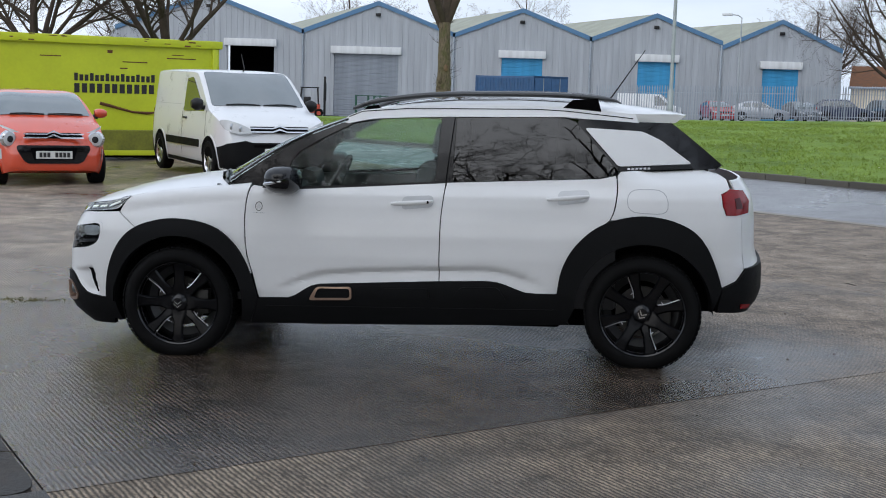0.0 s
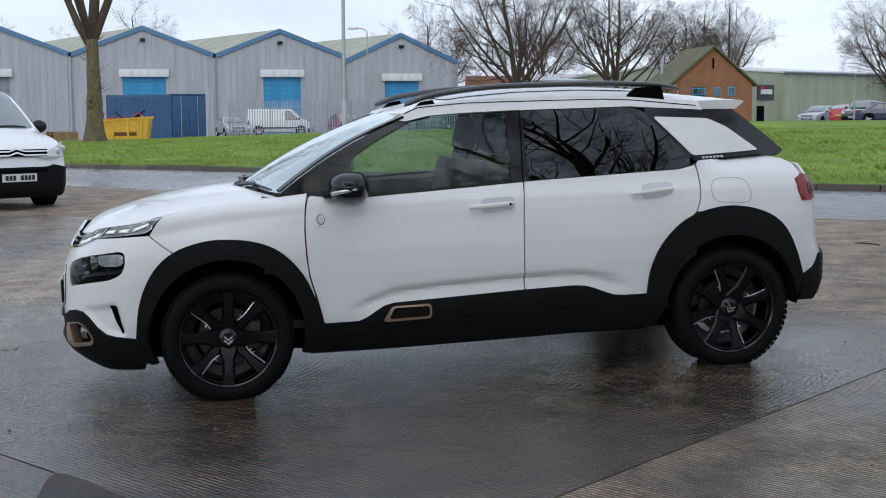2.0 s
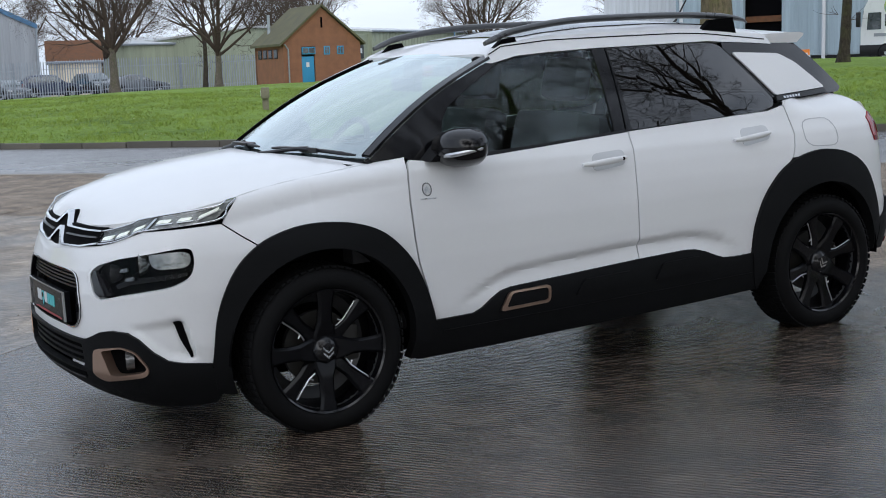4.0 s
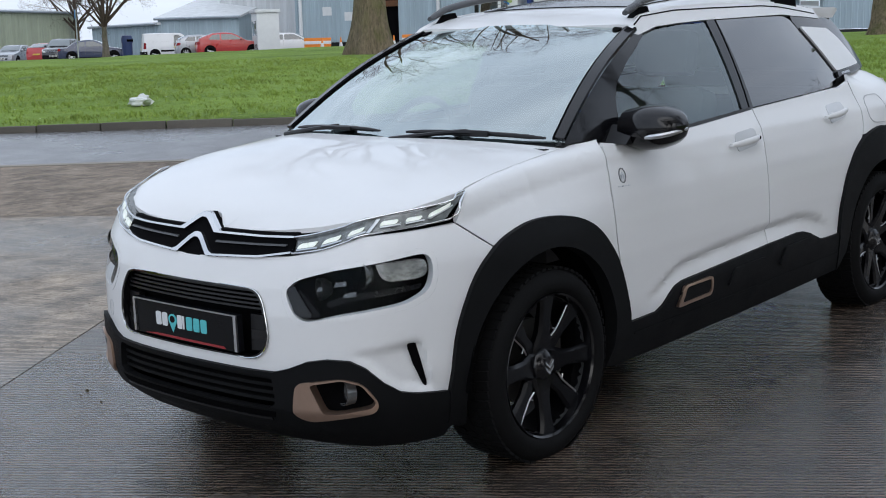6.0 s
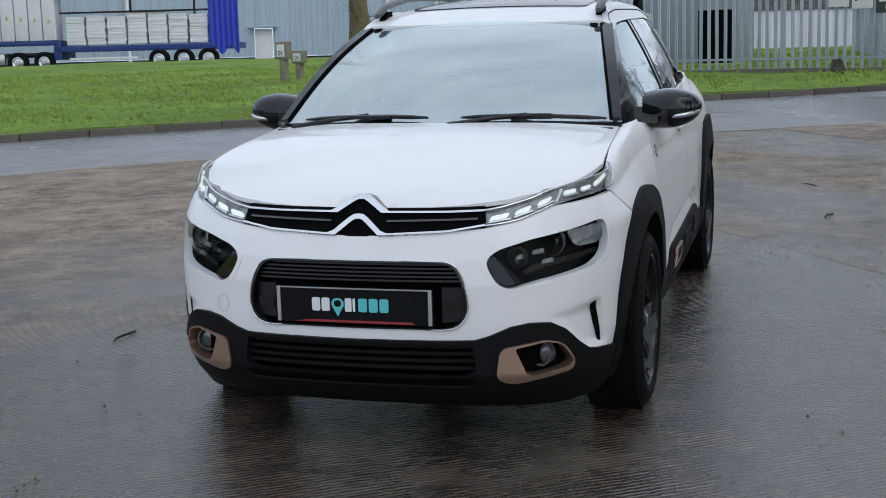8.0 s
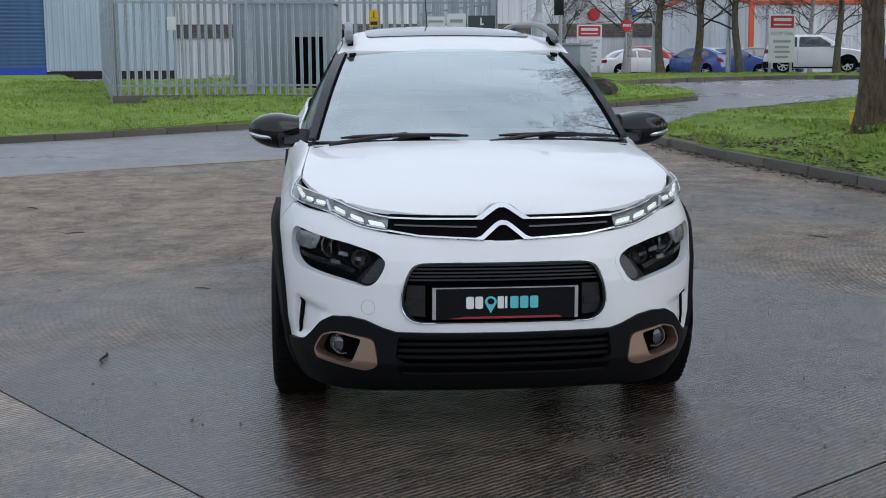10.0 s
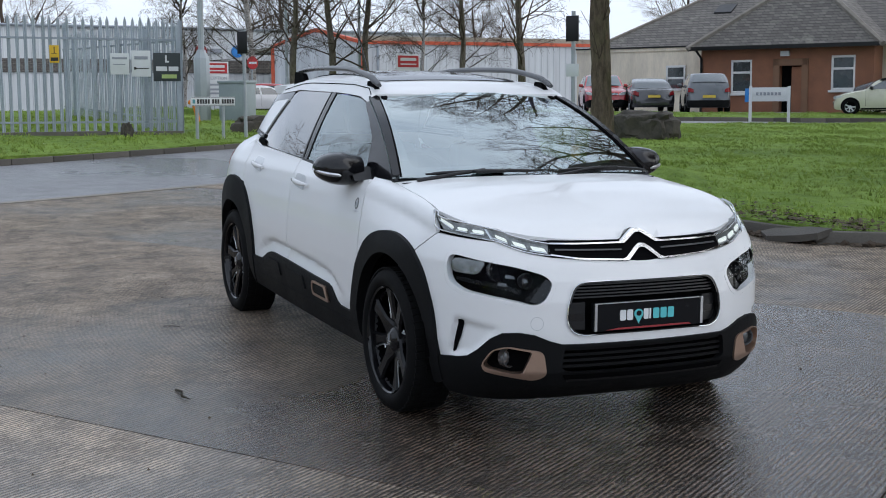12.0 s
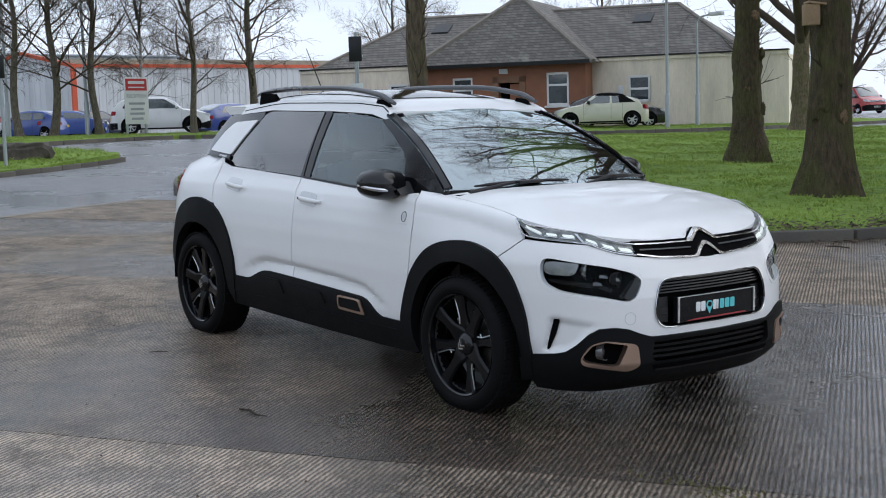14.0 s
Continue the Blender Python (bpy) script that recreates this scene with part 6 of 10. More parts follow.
    for sg in (-1, 1):
        at = on_side(sg)
        zt = H - 0.115
        lead = lambda z: xs + 0.16 + slope * (z - belt) * 1.02
        if van:
            door_end = xa + 0.55
            panes = [[(lead(belt) + 0.10, belt - 0.02), (door_end, belt - 0.04), (door_end, zt - 0.05), (door_end - 0.30, zt - 0.03), (lead(zt) + 0.05, zt - 0.10)]]
        else:
            panes = [[(lead(belt), belt + 0.035), (mid - 0.045, belt + 0.045), (mid - 0.045, zt), (lead(zt) + 0.07, zt - 0.01)],
                     [(mid + 0.045, belt + 0.045), (xb + 0.16 * (xt - xb), belt + 0.075), (xb - 0.10, zt - 0.05), (mid + 0.045, zt)]]
        for pane in panes:
            part("side_window", drape(rounded(pane, 0.05, 3), at, 0.12, 0.006, 0.008), CAR_GLASS, body)
        if roof_dark:
            part("soft_top_side", drape([(mid + 0.05, zt - 0.01), (mid + 0.30, zt - 0.02), (mid + 0.34, belt + 0.05), (xb + 0.75 * (xt - xb), belt + 0.06), (xb + 0.3 * (xt - xb), zt - 0.10), (xb, H - 0.06), (xa + 0.1, H - 0.02), (xa, zt + 0.01)], at, 0.10, 0.010, 0.014), RUBBER, body)
        seams = [door_end + 0.03, lead(belt) - 0.02] if van else [mid, lead(belt) - 0.08, xb - 0.02]
        for bx in seams:
            part("door_line", drape([(bx, 0.36), (bx + 0.009, 0.36), (bx + 0.009, belt + 0.02), (bx, belt + 0.02)], at, 0.15, 0.003, 0.002), PRINT, body)
        bx = seams[0]
        part("handle", drape(rounded([(bx - 0.26, belt - 0.17), (bx - 0.08, belt - 0.165), (bx - 0.08, belt - 0.13), (bx - 0.26, belt - 0.135)], 0.012, 2), at, 0.1, 0.02, 0.024), PRINT if van else color, body)
        if van:
            part("side_strip", drape(rounded([(xs + 0.42, 0.50), (tail_x - 1.25, 0.50), (tail_x - 1.25, 0.62), (xs + 0.42, 0.62)], 0.02), at, 0.2, 0.012, 0.014), CLADDING, body)
            part("panel_crease", drape([(door_end + 0.15, belt + 0.06), (tail_x - 0.45, belt + 0.06), (tail_x - 0.45, belt + 0.068), (door_end + 0.15, belt + 0.068)], at, 0.2, 0.002, 0.002), PANEL_GAP, body)
        # lamps
        zl = zs - 0.27
        if shape == "hatch":
            c = on_nose(sg * 0.775, 0.70, -0.025)
            turn = Matrix.Translation(c) @ Matrix.Rotation(radians(90 + 24 * sg), 4, "Z")
            lamp = part("headlamp", lathe(bmesh.new(), [(0.0, 0.026), (0.05, 0.024), (0.09, 0.014), (0.118, -0.01), (0.122, -0.06)], 24, turn), PALE_LENS, body, "round clear headlamp")
            part("lamp_bowl", lathe(bmesh.new(), [(0.0, 0.034), (0.03, 0.035), (0.05, 0.029)], 18, turn), SATIN_BLACK, lamp)
            part("lamp_rim", lathe(bmesh.new(), [(0.100, 0.014), (0.121, -0.006), (0.126, -0.05)], 24, turn), CHROME, lamp)
            slit = [(sg * f, z) for f, z in ((0.60, 0.800), (0.74, 0.845), (0.90, 0.895), (0.955, 0.905), (0.90, 0.865), (0.74, 0.805))]
            part("lamp_slit", drape(slit, on_nose, 0.04, 0.01, 0.012), PALE_LENS, body, "slim pale indicator lamp")
            part("bumper_lamp", drape(rounded([(sg * 0.90, 0.40), (sg * 0.925, 0.40), (sg * 0.93, 0.56), (sg * 0.90, 0.55)], 0.008, 2), on_nose, 0.04, 0.01, 0.012), PALE_LENS, body)
        else:
            spread = [(0.50, 0.0), (0.56, 0.085), (0.74, 0.155), (0.90, 0.20), (0.965, 0.205), (0.972, 0.15), (0.93, 0.05), (0.80, 0.0)] if van else [(0.56, 0.0), (0.60, 0.075), (0.78, 0.125), (0.92, 0.15), (0.97, 0.14), (0.94, 0.05), (0.80, 0.0)]
            lens = rounded([(sg * f, zl - 0.10 + h) for f, h in spread], 0.03, 3)
            lamp = part("headlamp", drape(lens, on_nose, 0.03, 0.012, 0.014), PALE_LENS, body, "clear swept headlamp")
            for f, h, rr in ((0.70, 0.07, 0.05), (0.84, 0.10, 0.055)):
                c = on_nose(sg * f, zl - 0.10 + h, 0.012)
                part("lamp_bowl", lathe(bmesh.new(), [(0.0, 0.006), (rr * 0.5, 0.01), (rr * 0.8, 0.008), (rr, 0.0)], 16, Matrix.Translation(c) @ Matrix.Rotation(radians(90 + 30 * sg), 4, "Z")), SILVER, lamp)
        if van:
            lens = [(sg * f, z) for f, z in ((0.88, belt - 0.42), (0.955, belt - 0.40), (0.955, belt + 0.02), (0.88, belt + 0.0))]
        else:
            lens = [(sg * f, z) for f, z in ((0.70, belt - 0.24), (0.95, belt - 0.22), (0.955, belt - 0.04), (0.86, belt - 0.05), (0.70, belt - 0.12))]
        part("tail_lamp", drape(rounded(lens, 0.025, 2), on_tail, 0.04, 0.012, 0.014), RED_LENS, body)
        # mirror on its foot
        mx, my = lead(belt) + 0.13, side_y(xs + 0.3, belt)
        tall = 0.10 if van else 0.075
        bm = bmesh.new()
        rings = []
        for k in range(7):
            t = k / 6
            f = math.sin(math.pi * (0.18 + 0.70 * t)) ** 0.6
            rings.append([Vector((mx + 0.075 * f * math.cos(g), sg * (my + 0.03 + 0.19 * t), belt + 0.09 + tall * f * math.sin(g))) for g in np.linspace(0, 2 * math.pi, 12, endpoint=False)])
        ring_loft(bm, rings)
        mirror = part("mirror", bm, SATIN_BLACK if van or paint == "cream" else color, body)
        part("mirror_foot", block((mx - 0.03, min(sg * (my - 0.02), sg * (my + 0.08)), belt + 0.0), (mx + 0.05, max(sg * (my - 0.02), sg * (my + 0.08)), belt + 0.07), 0.01), SATIN_BLACK, mirror)
        # sill
        part("sill", drape([(nose + 0.55, 0.20), (tail_x - 0.55, 0.22), (tail_x - 0.55, 0.285), (nose + 0.55, 0.265)], at, 0.3, 0.01, 0.006), CLADDING, body)
    # bumpers, grilles
    hi = 0.60 if van else 0.50
    if van or shape == "suv":
        skin = [(-0.975, 0.22), (-0.90, 0.20), (0.90, 0.20), (0.975, 0.22), (0.98, hi - 0.06), (0.90, hi + 0.01), (0.62, hi + 0.06), (0.50, hi + 0.03), (-0.50, hi + 0.03), (-0.62, hi + 0.06), (-0.90, hi + 0.01), (-0.98, hi - 0.06)]
        bumper = part("bumper", drape(skin, on_nose, 0.04, 0.03, 0.020), CLADDING, body, "grained black plastic bumper")
        part("rear_bumper", drape([(-0.97, 0.24), (0.97, 0.24), (0.97, 0.52), (-0.97, 0.52)], on_tail, 0.06, 0.03, 0.020), CLADDING, body)
    if shape == "hatch":
        mouth = rounded([(-0.64, 0.615), (0.64, 0.615), (0.66, 0.56), (0.54, 0.385), (0.46, 0.345), (-0.46, 0.345), (-0.54, 0.385), (-0.66, 0.56)], 0.03, 3)
        grille = part("grille", drape(mouth, on_nose, 0.05, 0.02, 0.016), GLOSS_BLACK, body, "wide gloss black lower grille")
        part("grille_net", drape(rounded([(-0.36, 0.40), (0.36, 0.40), (0.42, 0.58), (-0.42, 0.58)], 0.02, 2), on_nose, 0.05, 0.004, 0.022), DARK, grille)
        part("grille_band", drape(rounded([(-0.53, 0.715), (0.53, 0.715), (0.50, 0.80), (-0.50, 0.80)], 0.02, 2), on_nose, 0.05, 0.008, 0.010), DARK, body)
        bars, peak = (0.722, 0.775), 0.042
    else:
        z = zl - 0.075
        part("grille", drape(rounded([(-0.48, 0.40 + 0.16 * van), (0.48, 0.40 + 0.16 * van), (0.50, 0.50 + 0.10 * van), (-0.50, 0.50 + 0.10 * van)], 0.02, 2), on_nose, 0.06, 0.01, 0.026), DARK, body)
        part("grille_band", drape([(-0.52, z - 0.015), (0.52, z - 0.015), (0.54, z + 0.085), (-0.54, z + 0.085)], on_nose, 0.06, 0.008, 0.010), DARK, body)
        bars, peak = (z, z + 0.055), 0.035
    for z in bars:
        ups = [(-0.54, z)] + ([(-0.13, z), (0.0, z + peak), (0.13, z)] if chevron else []) + [(0.54, z)]
        wide = 0.014 if chevron else 0.010
        strip = [(f, q + wide * (1.5 if chevron and abs(f) < 0.1 else 1.0)) for f, q in ups] + [(f, q - wide * 0.4) for f, q in ups[::-1]]
        part("grille_bar", drape(strip, on_nose, 0.06, 0.012, 0.022), CHROME, body)
    if van:
        at = on_top(xa, xb, 0.9)
        part("aerial", tube(bmesh.new(), [at(0, 0.03, 0.0), at(0, 0.03, 0.0) + Vector((-0.05, 0, 0.04)), at(0, 0.03, 0.0) + Vector((0.10, 0, 0.28))], [0.018, 0.008, 0.004], 6), SATIN_BLACK, body)
    pz = 0.42 if not van else 0.43
    plate = part("number_plate", drape([(-0.26 / W, pz), (0.26 / W, pz), (0.26 / W, pz + 0.111), (-0.26 / W, pz + 0.111)], lambda f, z, out: Vector((nose - 0.035 + 0.02 * (z - pz) - out, f * W, z)), 0.2, 0.012, 0.0), PLATE_PALE, body)
    for k in range(8):
        if k != 4:
            part("plate_bar", block((nose - 0.041, -0.225 + 0.057 * k, pz + 0.02), (nose - 0.035, -0.183 + 0.057 * k, pz + 0.09)), PRINT, plate)
    part("number_plate", drape([(-0.26 / W, 0.62), (0.26 / W, 0.62), (0.26 / W, 0.73), (-0.26 / W, 0.73)], on_tail, 0.2, 0.01, 0.016), PLATE_YELLOW, body)
    tyre, rim, brake = small_wheel(r)
    for q in (-s["base"] / 2 - 0.02, s["base"] / 2 - 0.02):
        for sg in (-1, 1):
            wheel = piece("wheel", tyre, root, pose(q, sg * (W - 0.10), r, 0, 0, 0 if sg < 0 else 180))
            piece("rim", rim, wheel, Matrix())
            piece("brake", brake, wheel, Matrix())
            at = on_side(sg)
            ring = [(q + r * 1.17 * math.cos(a), r + 0.01 + r * 1.17 * math.sin(a)) for a in np.linspace(radians(-24), radians(204), 26)]
            # dark sheet on the closed shell paints the shaded wheel opening
            arch = part("wheel_arch", drape(ring, at, 0.1, 0.004, 0.004), DARK, body)
            lip = [(q + r * 1.24 * math.cos(a), r + 0.01 + r * 1.24 * math.sin(a)) for a in np.linspace(radians(-20), radians(200), 26)] + [(q + r * 1.16 * math.cos(a), r + 0.01 + r * 1.16 * math.sin(a)) for a in np.linspace(radians(200), radians(-20), 26)]
            part("arch_lip", drape(lip, at, 0.1, 0.012, 0.010), CLADDING if shape == "suv" else color, arch)
    return root


parked_car("small_hatchback", "orange-red small hatchback facing the yard beside a lime skip", "car", "hatch", "orange", -7.67, 12.1, 122, chevron=True)
parked_car("panel_van", "white small panel van with black bumper on wet concrete", "van", "van", "white", -4.87, 13.78, 124, chevron=True)
# cars behind the far fence
for k, (x, paint, shape, label) in enumerate(((6.5, "white", "panel", "white panel van behind a grey palisade fence"), (11.5, "red", "family", "red car parked behind a palisade fence"), (14.6, "silver", "family", "silver car parked behind a palisade fence"),
                                              (17.6, "grey", "family", "grey car parked behind a palisade fence"), (20.6, "navy", "suv", "dark blue car parked behind a palisade fence"), (23.8, "black", "suv", "black car parked behind a palisade fence"), (27.0, "grey", "saloon", "grey saloon parked behind a palisade fence"), (3.0, "silver", "family", "silver car parked behind a palisade fence"))):
    parked_car("parked_car" if shape != "panel" else "parked_van", label, "car" if shape != "panel" else "van", shape, paint, x, 89.5, 100 if k % 2 else 175, group="cars behind the far fence")
# by the green shed
parked_car("parked_car", "blue-grey hatchback before a pale green shed", "car", "family", "silver", 48.1, 85.4, 35, group="cars by the green shed")
parked_car("parked_car", "dark red car beside a black people carrier", "car", "family", "red", 48.4, 81.2, 215, group="cars by the green shed")
parked_car("people_carrier", "black people carrier parked on the grass edge", "car", "suv", "black", 47.1, 77.3, 40, group="cars by the green shed")
parked_car("parked_car", "dark blue saloon before the industrial sheds", "car", "saloon", "navy", 47.1, 73.5, 140, group="cars by the green shed")
parked_car("marked_van", "white van with a blue stripe by the sheds", "van", "van", "white", 51.0, 69.8, 150)
parked_car("parked_car", "silver hatchback in the works yard", "car", "hatch", "silver", 48.5, 63.5, 150, group="cars in the works yard")
parked_car("parked_car", "red hatchback in the works yard", "car", "family", "red", 48.9, 61.2, 145, group="cars in the works yard")
parked_car("parked_car", "white car behind the kiosk", "car", "family", "white", 55.0, 62.0, 140, group="cars in the works yard")
# by the bungalow and the car park
parked_car("convertible_car", "cream small convertible with a black roof by the bungalow", "car", "mini", "cream", 32.3, -33.0, -134, roof_dark=True, lift=0.1)
parked_car("parked_car", "black estate car behind the cream convertible", "car", "family", "black", 33.9, -35.5, 44, group="cars by the bungalow")
parked_car("parked_car", "dark grey sport utility car facing the bungalow", "car", "suv", "grey", 39.4, -29.6, 150, group="cars by the bungalow")
parked_car("parked_car", "black saloon beside the bungalow", "car", "saloon", "black", 41.4, -28.0, 155, group="cars by the bungalow")
parked_car("parked_car", "red sport utility car with roof bars", "car", "suv", "red", 43.5, -27.0, -25, group="cars by the bungalow")
parked_car("parked_car", "blue hatchback on the side road", "car", "family", "blue", 49.5, -25.3, 102, group="cars in the car park")
parked_car("parked_car", "white sport utility car behind a reception sign", "car", "suv", "white", 47.9, -20.8, 65, lift=0.12, group="cars in the car park")
parked_car("parked_car", "blue hatchback in the car park", "car", "family", "blue", 57.3, -18.3, -145, group="cars in the car park")
parked_car("parked_car", "bright blue car in the car park", "car", "hatch", "blue", 56.2, -19.9, 75, group="cars in the car park")
parked_car("parked_car", "dark blue car in the car park", "car", "family", "navy", 57.5, -21.6, 95, group="cars in the car park")
parked_car("pickup_truck", "red pickup with yellow rear markings", "truck", "suv", "red", 62.2, -16.4, -120)
parked_car("parked_car", "white saloon in the car park", "car", "saloon", "white", 58.3, -15.6, 100, group="cars in the car park")
parked_car("delivery_van", "red delivery van with pale lettering bars", "van", "panel", "red", 51.2, -77.5, -20)

# ---- sheds, houses, fences ----
def sheet_metal(name, color, pitch=0.2, rough=0.5):
    """Profiled steel sheet: upright ribs, streaks of dirt."""
    m, n, l, b = shader(name)
    co = n.new("ShaderNodeTexCoord")
    turn = node(n, "Mapping")
    turn.inputs["Scale"].default_value = (1, 1, 0.06)
    l.new(co.outputs["Object"], turn.inputs[0])
    streak = node(n, "TexNoise", Scale=2.2, Detail=5.0, Roughness=0.6)
    l.new(turn.outputs[0], streak.inputs["Vector"])
    span = node(n, "MapRange")
    span.inputs["From Min"].default_value, span.inputs["From Max"].default_value = 0.3, 0.75
    span.inputs["To Min"].default_value, span.inputs["To Max"].default_value = 0.82, 1.1
    l.new(streak.outputs["Fac"], span.inputs[0])
    tint = node(n, "VectorMath")
    tint.operation = "SCALE"
    tint.inputs[0].default_value = color
    l.new(span.outputs[0], tint.inputs["Scale"])
    l.new(tint.outputs[0], b.inputs["Base Color"])
    b.inputs["Roughness"].default_value = rough
    return m


GREY_SHEET = sheet_metal("pale_grey_sheet", (0.36, 0.385, 0.415))
BLUE_SHEET = sheet_metal("pale_blue_sheet", (0.33, 0.42, 0.47))
PALE_SHEET = sheet_metal("pale_sheet", (0.62, 0.64, 0.65))
GREEN_SHEET = sheet_metal("pale_green_sheet", (0.33, 0.37, 0.27))
ROOF_SHEET = surface("mossy_roof_sheet", (0.30, 0.31, 0.25), 0.8, var=0.3, scale=0.5, fine=8, bump=0.1)
BLUE_TRIM = surface("blue_eaves_trim", (0.07, 0.17, 0.30), 0.5)
BLUE_DOOR = sheet_metal("blue_roller_door", (0.035, 0.28, 0.52))
NAVY_DOOR = sheet_metal("navy_roller_door", (0.035, 0.10, 0.20))
GREY_DOOR = sheet_metal("grey_roller_door", (0.24, 0.27, 0.31))
RED_TRIM = surface("red_steel_trim", (0.62, 0.10, 0.04), 0.5)
BRICK = surface("red_brown_brick", (0.26, 0.115, 0.065), 0.9, var=0.25, scale=1.5, fine=20, bump=0.3)
RENDERED = surface("cream_render", (0.74, 0.66, 0.53), 0.9, var=0.22, scale=1.4, fine=16, bump=0.15, stretch=(1, 1, 0.22))
def slate_roof(name, color):
    """Courses of slates with uneven tone, lichen and dirt runs."""
    m, n, l, b = shader(name)
    co = n.new("ShaderNodeTexCoord")
    split = n.new("ShaderNodeSeparateXYZ")
    l.new(co.outputs["Object"], split.inputs[0])
    across = node(n, "Math")
    l.new(split.outputs["X"], across.inputs[0])
    l.new(split.outputs["Y"], across.inputs[1])
    lay = n.new("ShaderNodeCombineXYZ")
    l.new(across.outputs[0], lay.inputs[0])
    l.new(split.outputs["Z"], lay.inputs[1])
    tiles = n.new("ShaderNodeTexBrick")
    for key, value in (("Scale", 1.0), ("Brick Width", 0.30), ("Row Height", 0.13), ("Mortar Size", 0.012), ("Bias", 0.0)):
        tiles.inputs[key].default_value = value
    tiles.inputs["Color1"].default_value = (*color, 1)
    tiles.inputs["Color2"].default_value = (*[c * 0.62 for c in color], 1)
    tiles.inputs["Mortar"].default_value = (*[c * 0.3 for c in color], 1)
    l.new(lay.outputs[0], tiles.inputs["Vector"])
    lichen = node(n, "TexNoise", Scale=1.1, Detail=8.0, Roughness=0.72)
    l.new(co.outputs["Object"], lichen.inputs["Vector"])
    amount = node(n, "MapRange")
    amount.inputs["From Min"].default_value, amount.inputs["From Max"].default_value, amount.inputs["To Max"].default_value = 0.56, 0.72, 0.55
    l.new(lichen.outputs["Fac"], amount.inputs[0])
    mix = node(n, "Mix")
    mix.data_type = "RGBA"
    mix.inputs[7].default_value = (0.30, 0.29, 0.24, 1)
    l.new(amount.outputs[0], mix.inputs[0])
    l.new(tiles.outputs["Color"], mix.inputs[6])
    l.new(mix.outputs[2], b.inputs["Base Color"])
    b.inputs["Roughness"].default_value, b.inputs["Specular IOR Level"].default_value = 0.7, 0.3
    relief = node(n, "Bump", Strength=0.6, Distance=0.02)
    l.new(tiles.outputs["Fac"], relief.inputs["Height"])
    l.new(relief.outputs[0], b.inputs["Normal"])
    return m


SLATE = slate_roof("weathered_slate", (0.17, 0.155, 0.14))
RIDGE = surface("pale_ridge_tile", (0.20, 0.18, 0.155), 0.85, var=0.35, scale=3, fine=20, bump=0.2)
MOSS_TILE = surface("mossy_clay_tile", (0.11, 0.105, 0.06), 0.85, var=0.4, scale=1.0, fine=10, bump=0.3)
WHITE_TRIM = surface("white_window_trim", (0.72, 0.72, 0.70), 0.5, var=0.05, bump=0.0)
GALV = surface("galvanised_steel", (0.33, 0.37, 0.41), 0.45, metal=0.4, var=0.2, scale=4, fine=30, bump=0.05, spread=0.12)
BLUE_PAINT = surface("blue_container_paint", (0.03, 0.09, 0.20), 0.5, var=0.25)
YELLOW_PAINT = surface("yellow_skip_paint", (0.62, 0.36, 0.03), 0.55, var=0.2)
LIME = surface("lime_skip_paint", (0.52, 0.60, 0.02), 0.45, var=0.12, scale=1.2, fine=14, bump=0.05)
LIME_OLIVE = surface("dark_olive_lime_paint", (0.17, 0.18, 0.02), 0.7, var=0.5, scale=3, fine=20, bump=0.1)
RUST = surface("rust_streak", (0.12, 0.05, 0.02), 0.9, var=0.4)
PALE_WALL = surface("pale_concrete_wall", (0.40, 0.40, 0.38), 0.9, var=0.15)


def facing(a, b):
    """A frame whose x runs from a to b along the ground; z is up, and -y looks out of the wall if a is its left end."""
    a, b = Vector((*a, 0)), Vector((*b, 0))
    d = (b - a).normalized()
    m = Matrix(((d.x, -d.y, 0, a.x), (d.y, d.x, 0, a.y), (0, 0, 1, 0), (0, 0, 0, 1)))
    return m, (b - a).length


def ribs(bm, x0, x1, z0, z1, y, pitch=0.33, depth=0.03):
    """One folded sheet with upright ribs; its top follows z1."""
    line, x = [(x0, 0.0)], x0 + pitch / 2
    while x + 0.06 < x1:
        line += [(x - 0.06, 0.0), (x - 0.04, -depth), (x + 0.04, -depth), (x + 0.06, 0.0)]
        x += pitch
    line.append((x1, 0.0))
    tops = [(z1(q) if callable(z1) else z1) for q, _ in line]
    ring_loft(bm, [[Vector((q, y - 0.004 + d, z0)) for q, d in line], [Vector((q, y - 0.004 + d, max(z0 + 0.01, t))) for (q, d), t in zip(line, tops)]], closed=False, caps=False)


def slat_sheet(bm, x0, x1, z0, z1, y, pitch=0.2, depth=0.03):
    """One folded sheet with level slats."""
    line, z = [(z0, 0.0)], z0
    while z + pitch < z1:
        line += [(z + 0.02, -depth), (z + pitch * 0.5, -depth), (z + pitch * 0.5 + 0.02, 0.0), (z + pitch, 0.0)]
        z += pitch
    line.append((z1, 0.0))
    ring_loft(bm, [[Vector((x0, y + d, q)) for q, d in line], [Vector((x1, y + d, q)) for q, d in line]], closed=False, caps=False)


def slant(bm):
    """The bays run back at a slant from the street."""
    for v in bm.verts:
        v.co.x -= 0.4 * max(0.0, v.co.y - 0.3)
    return bm


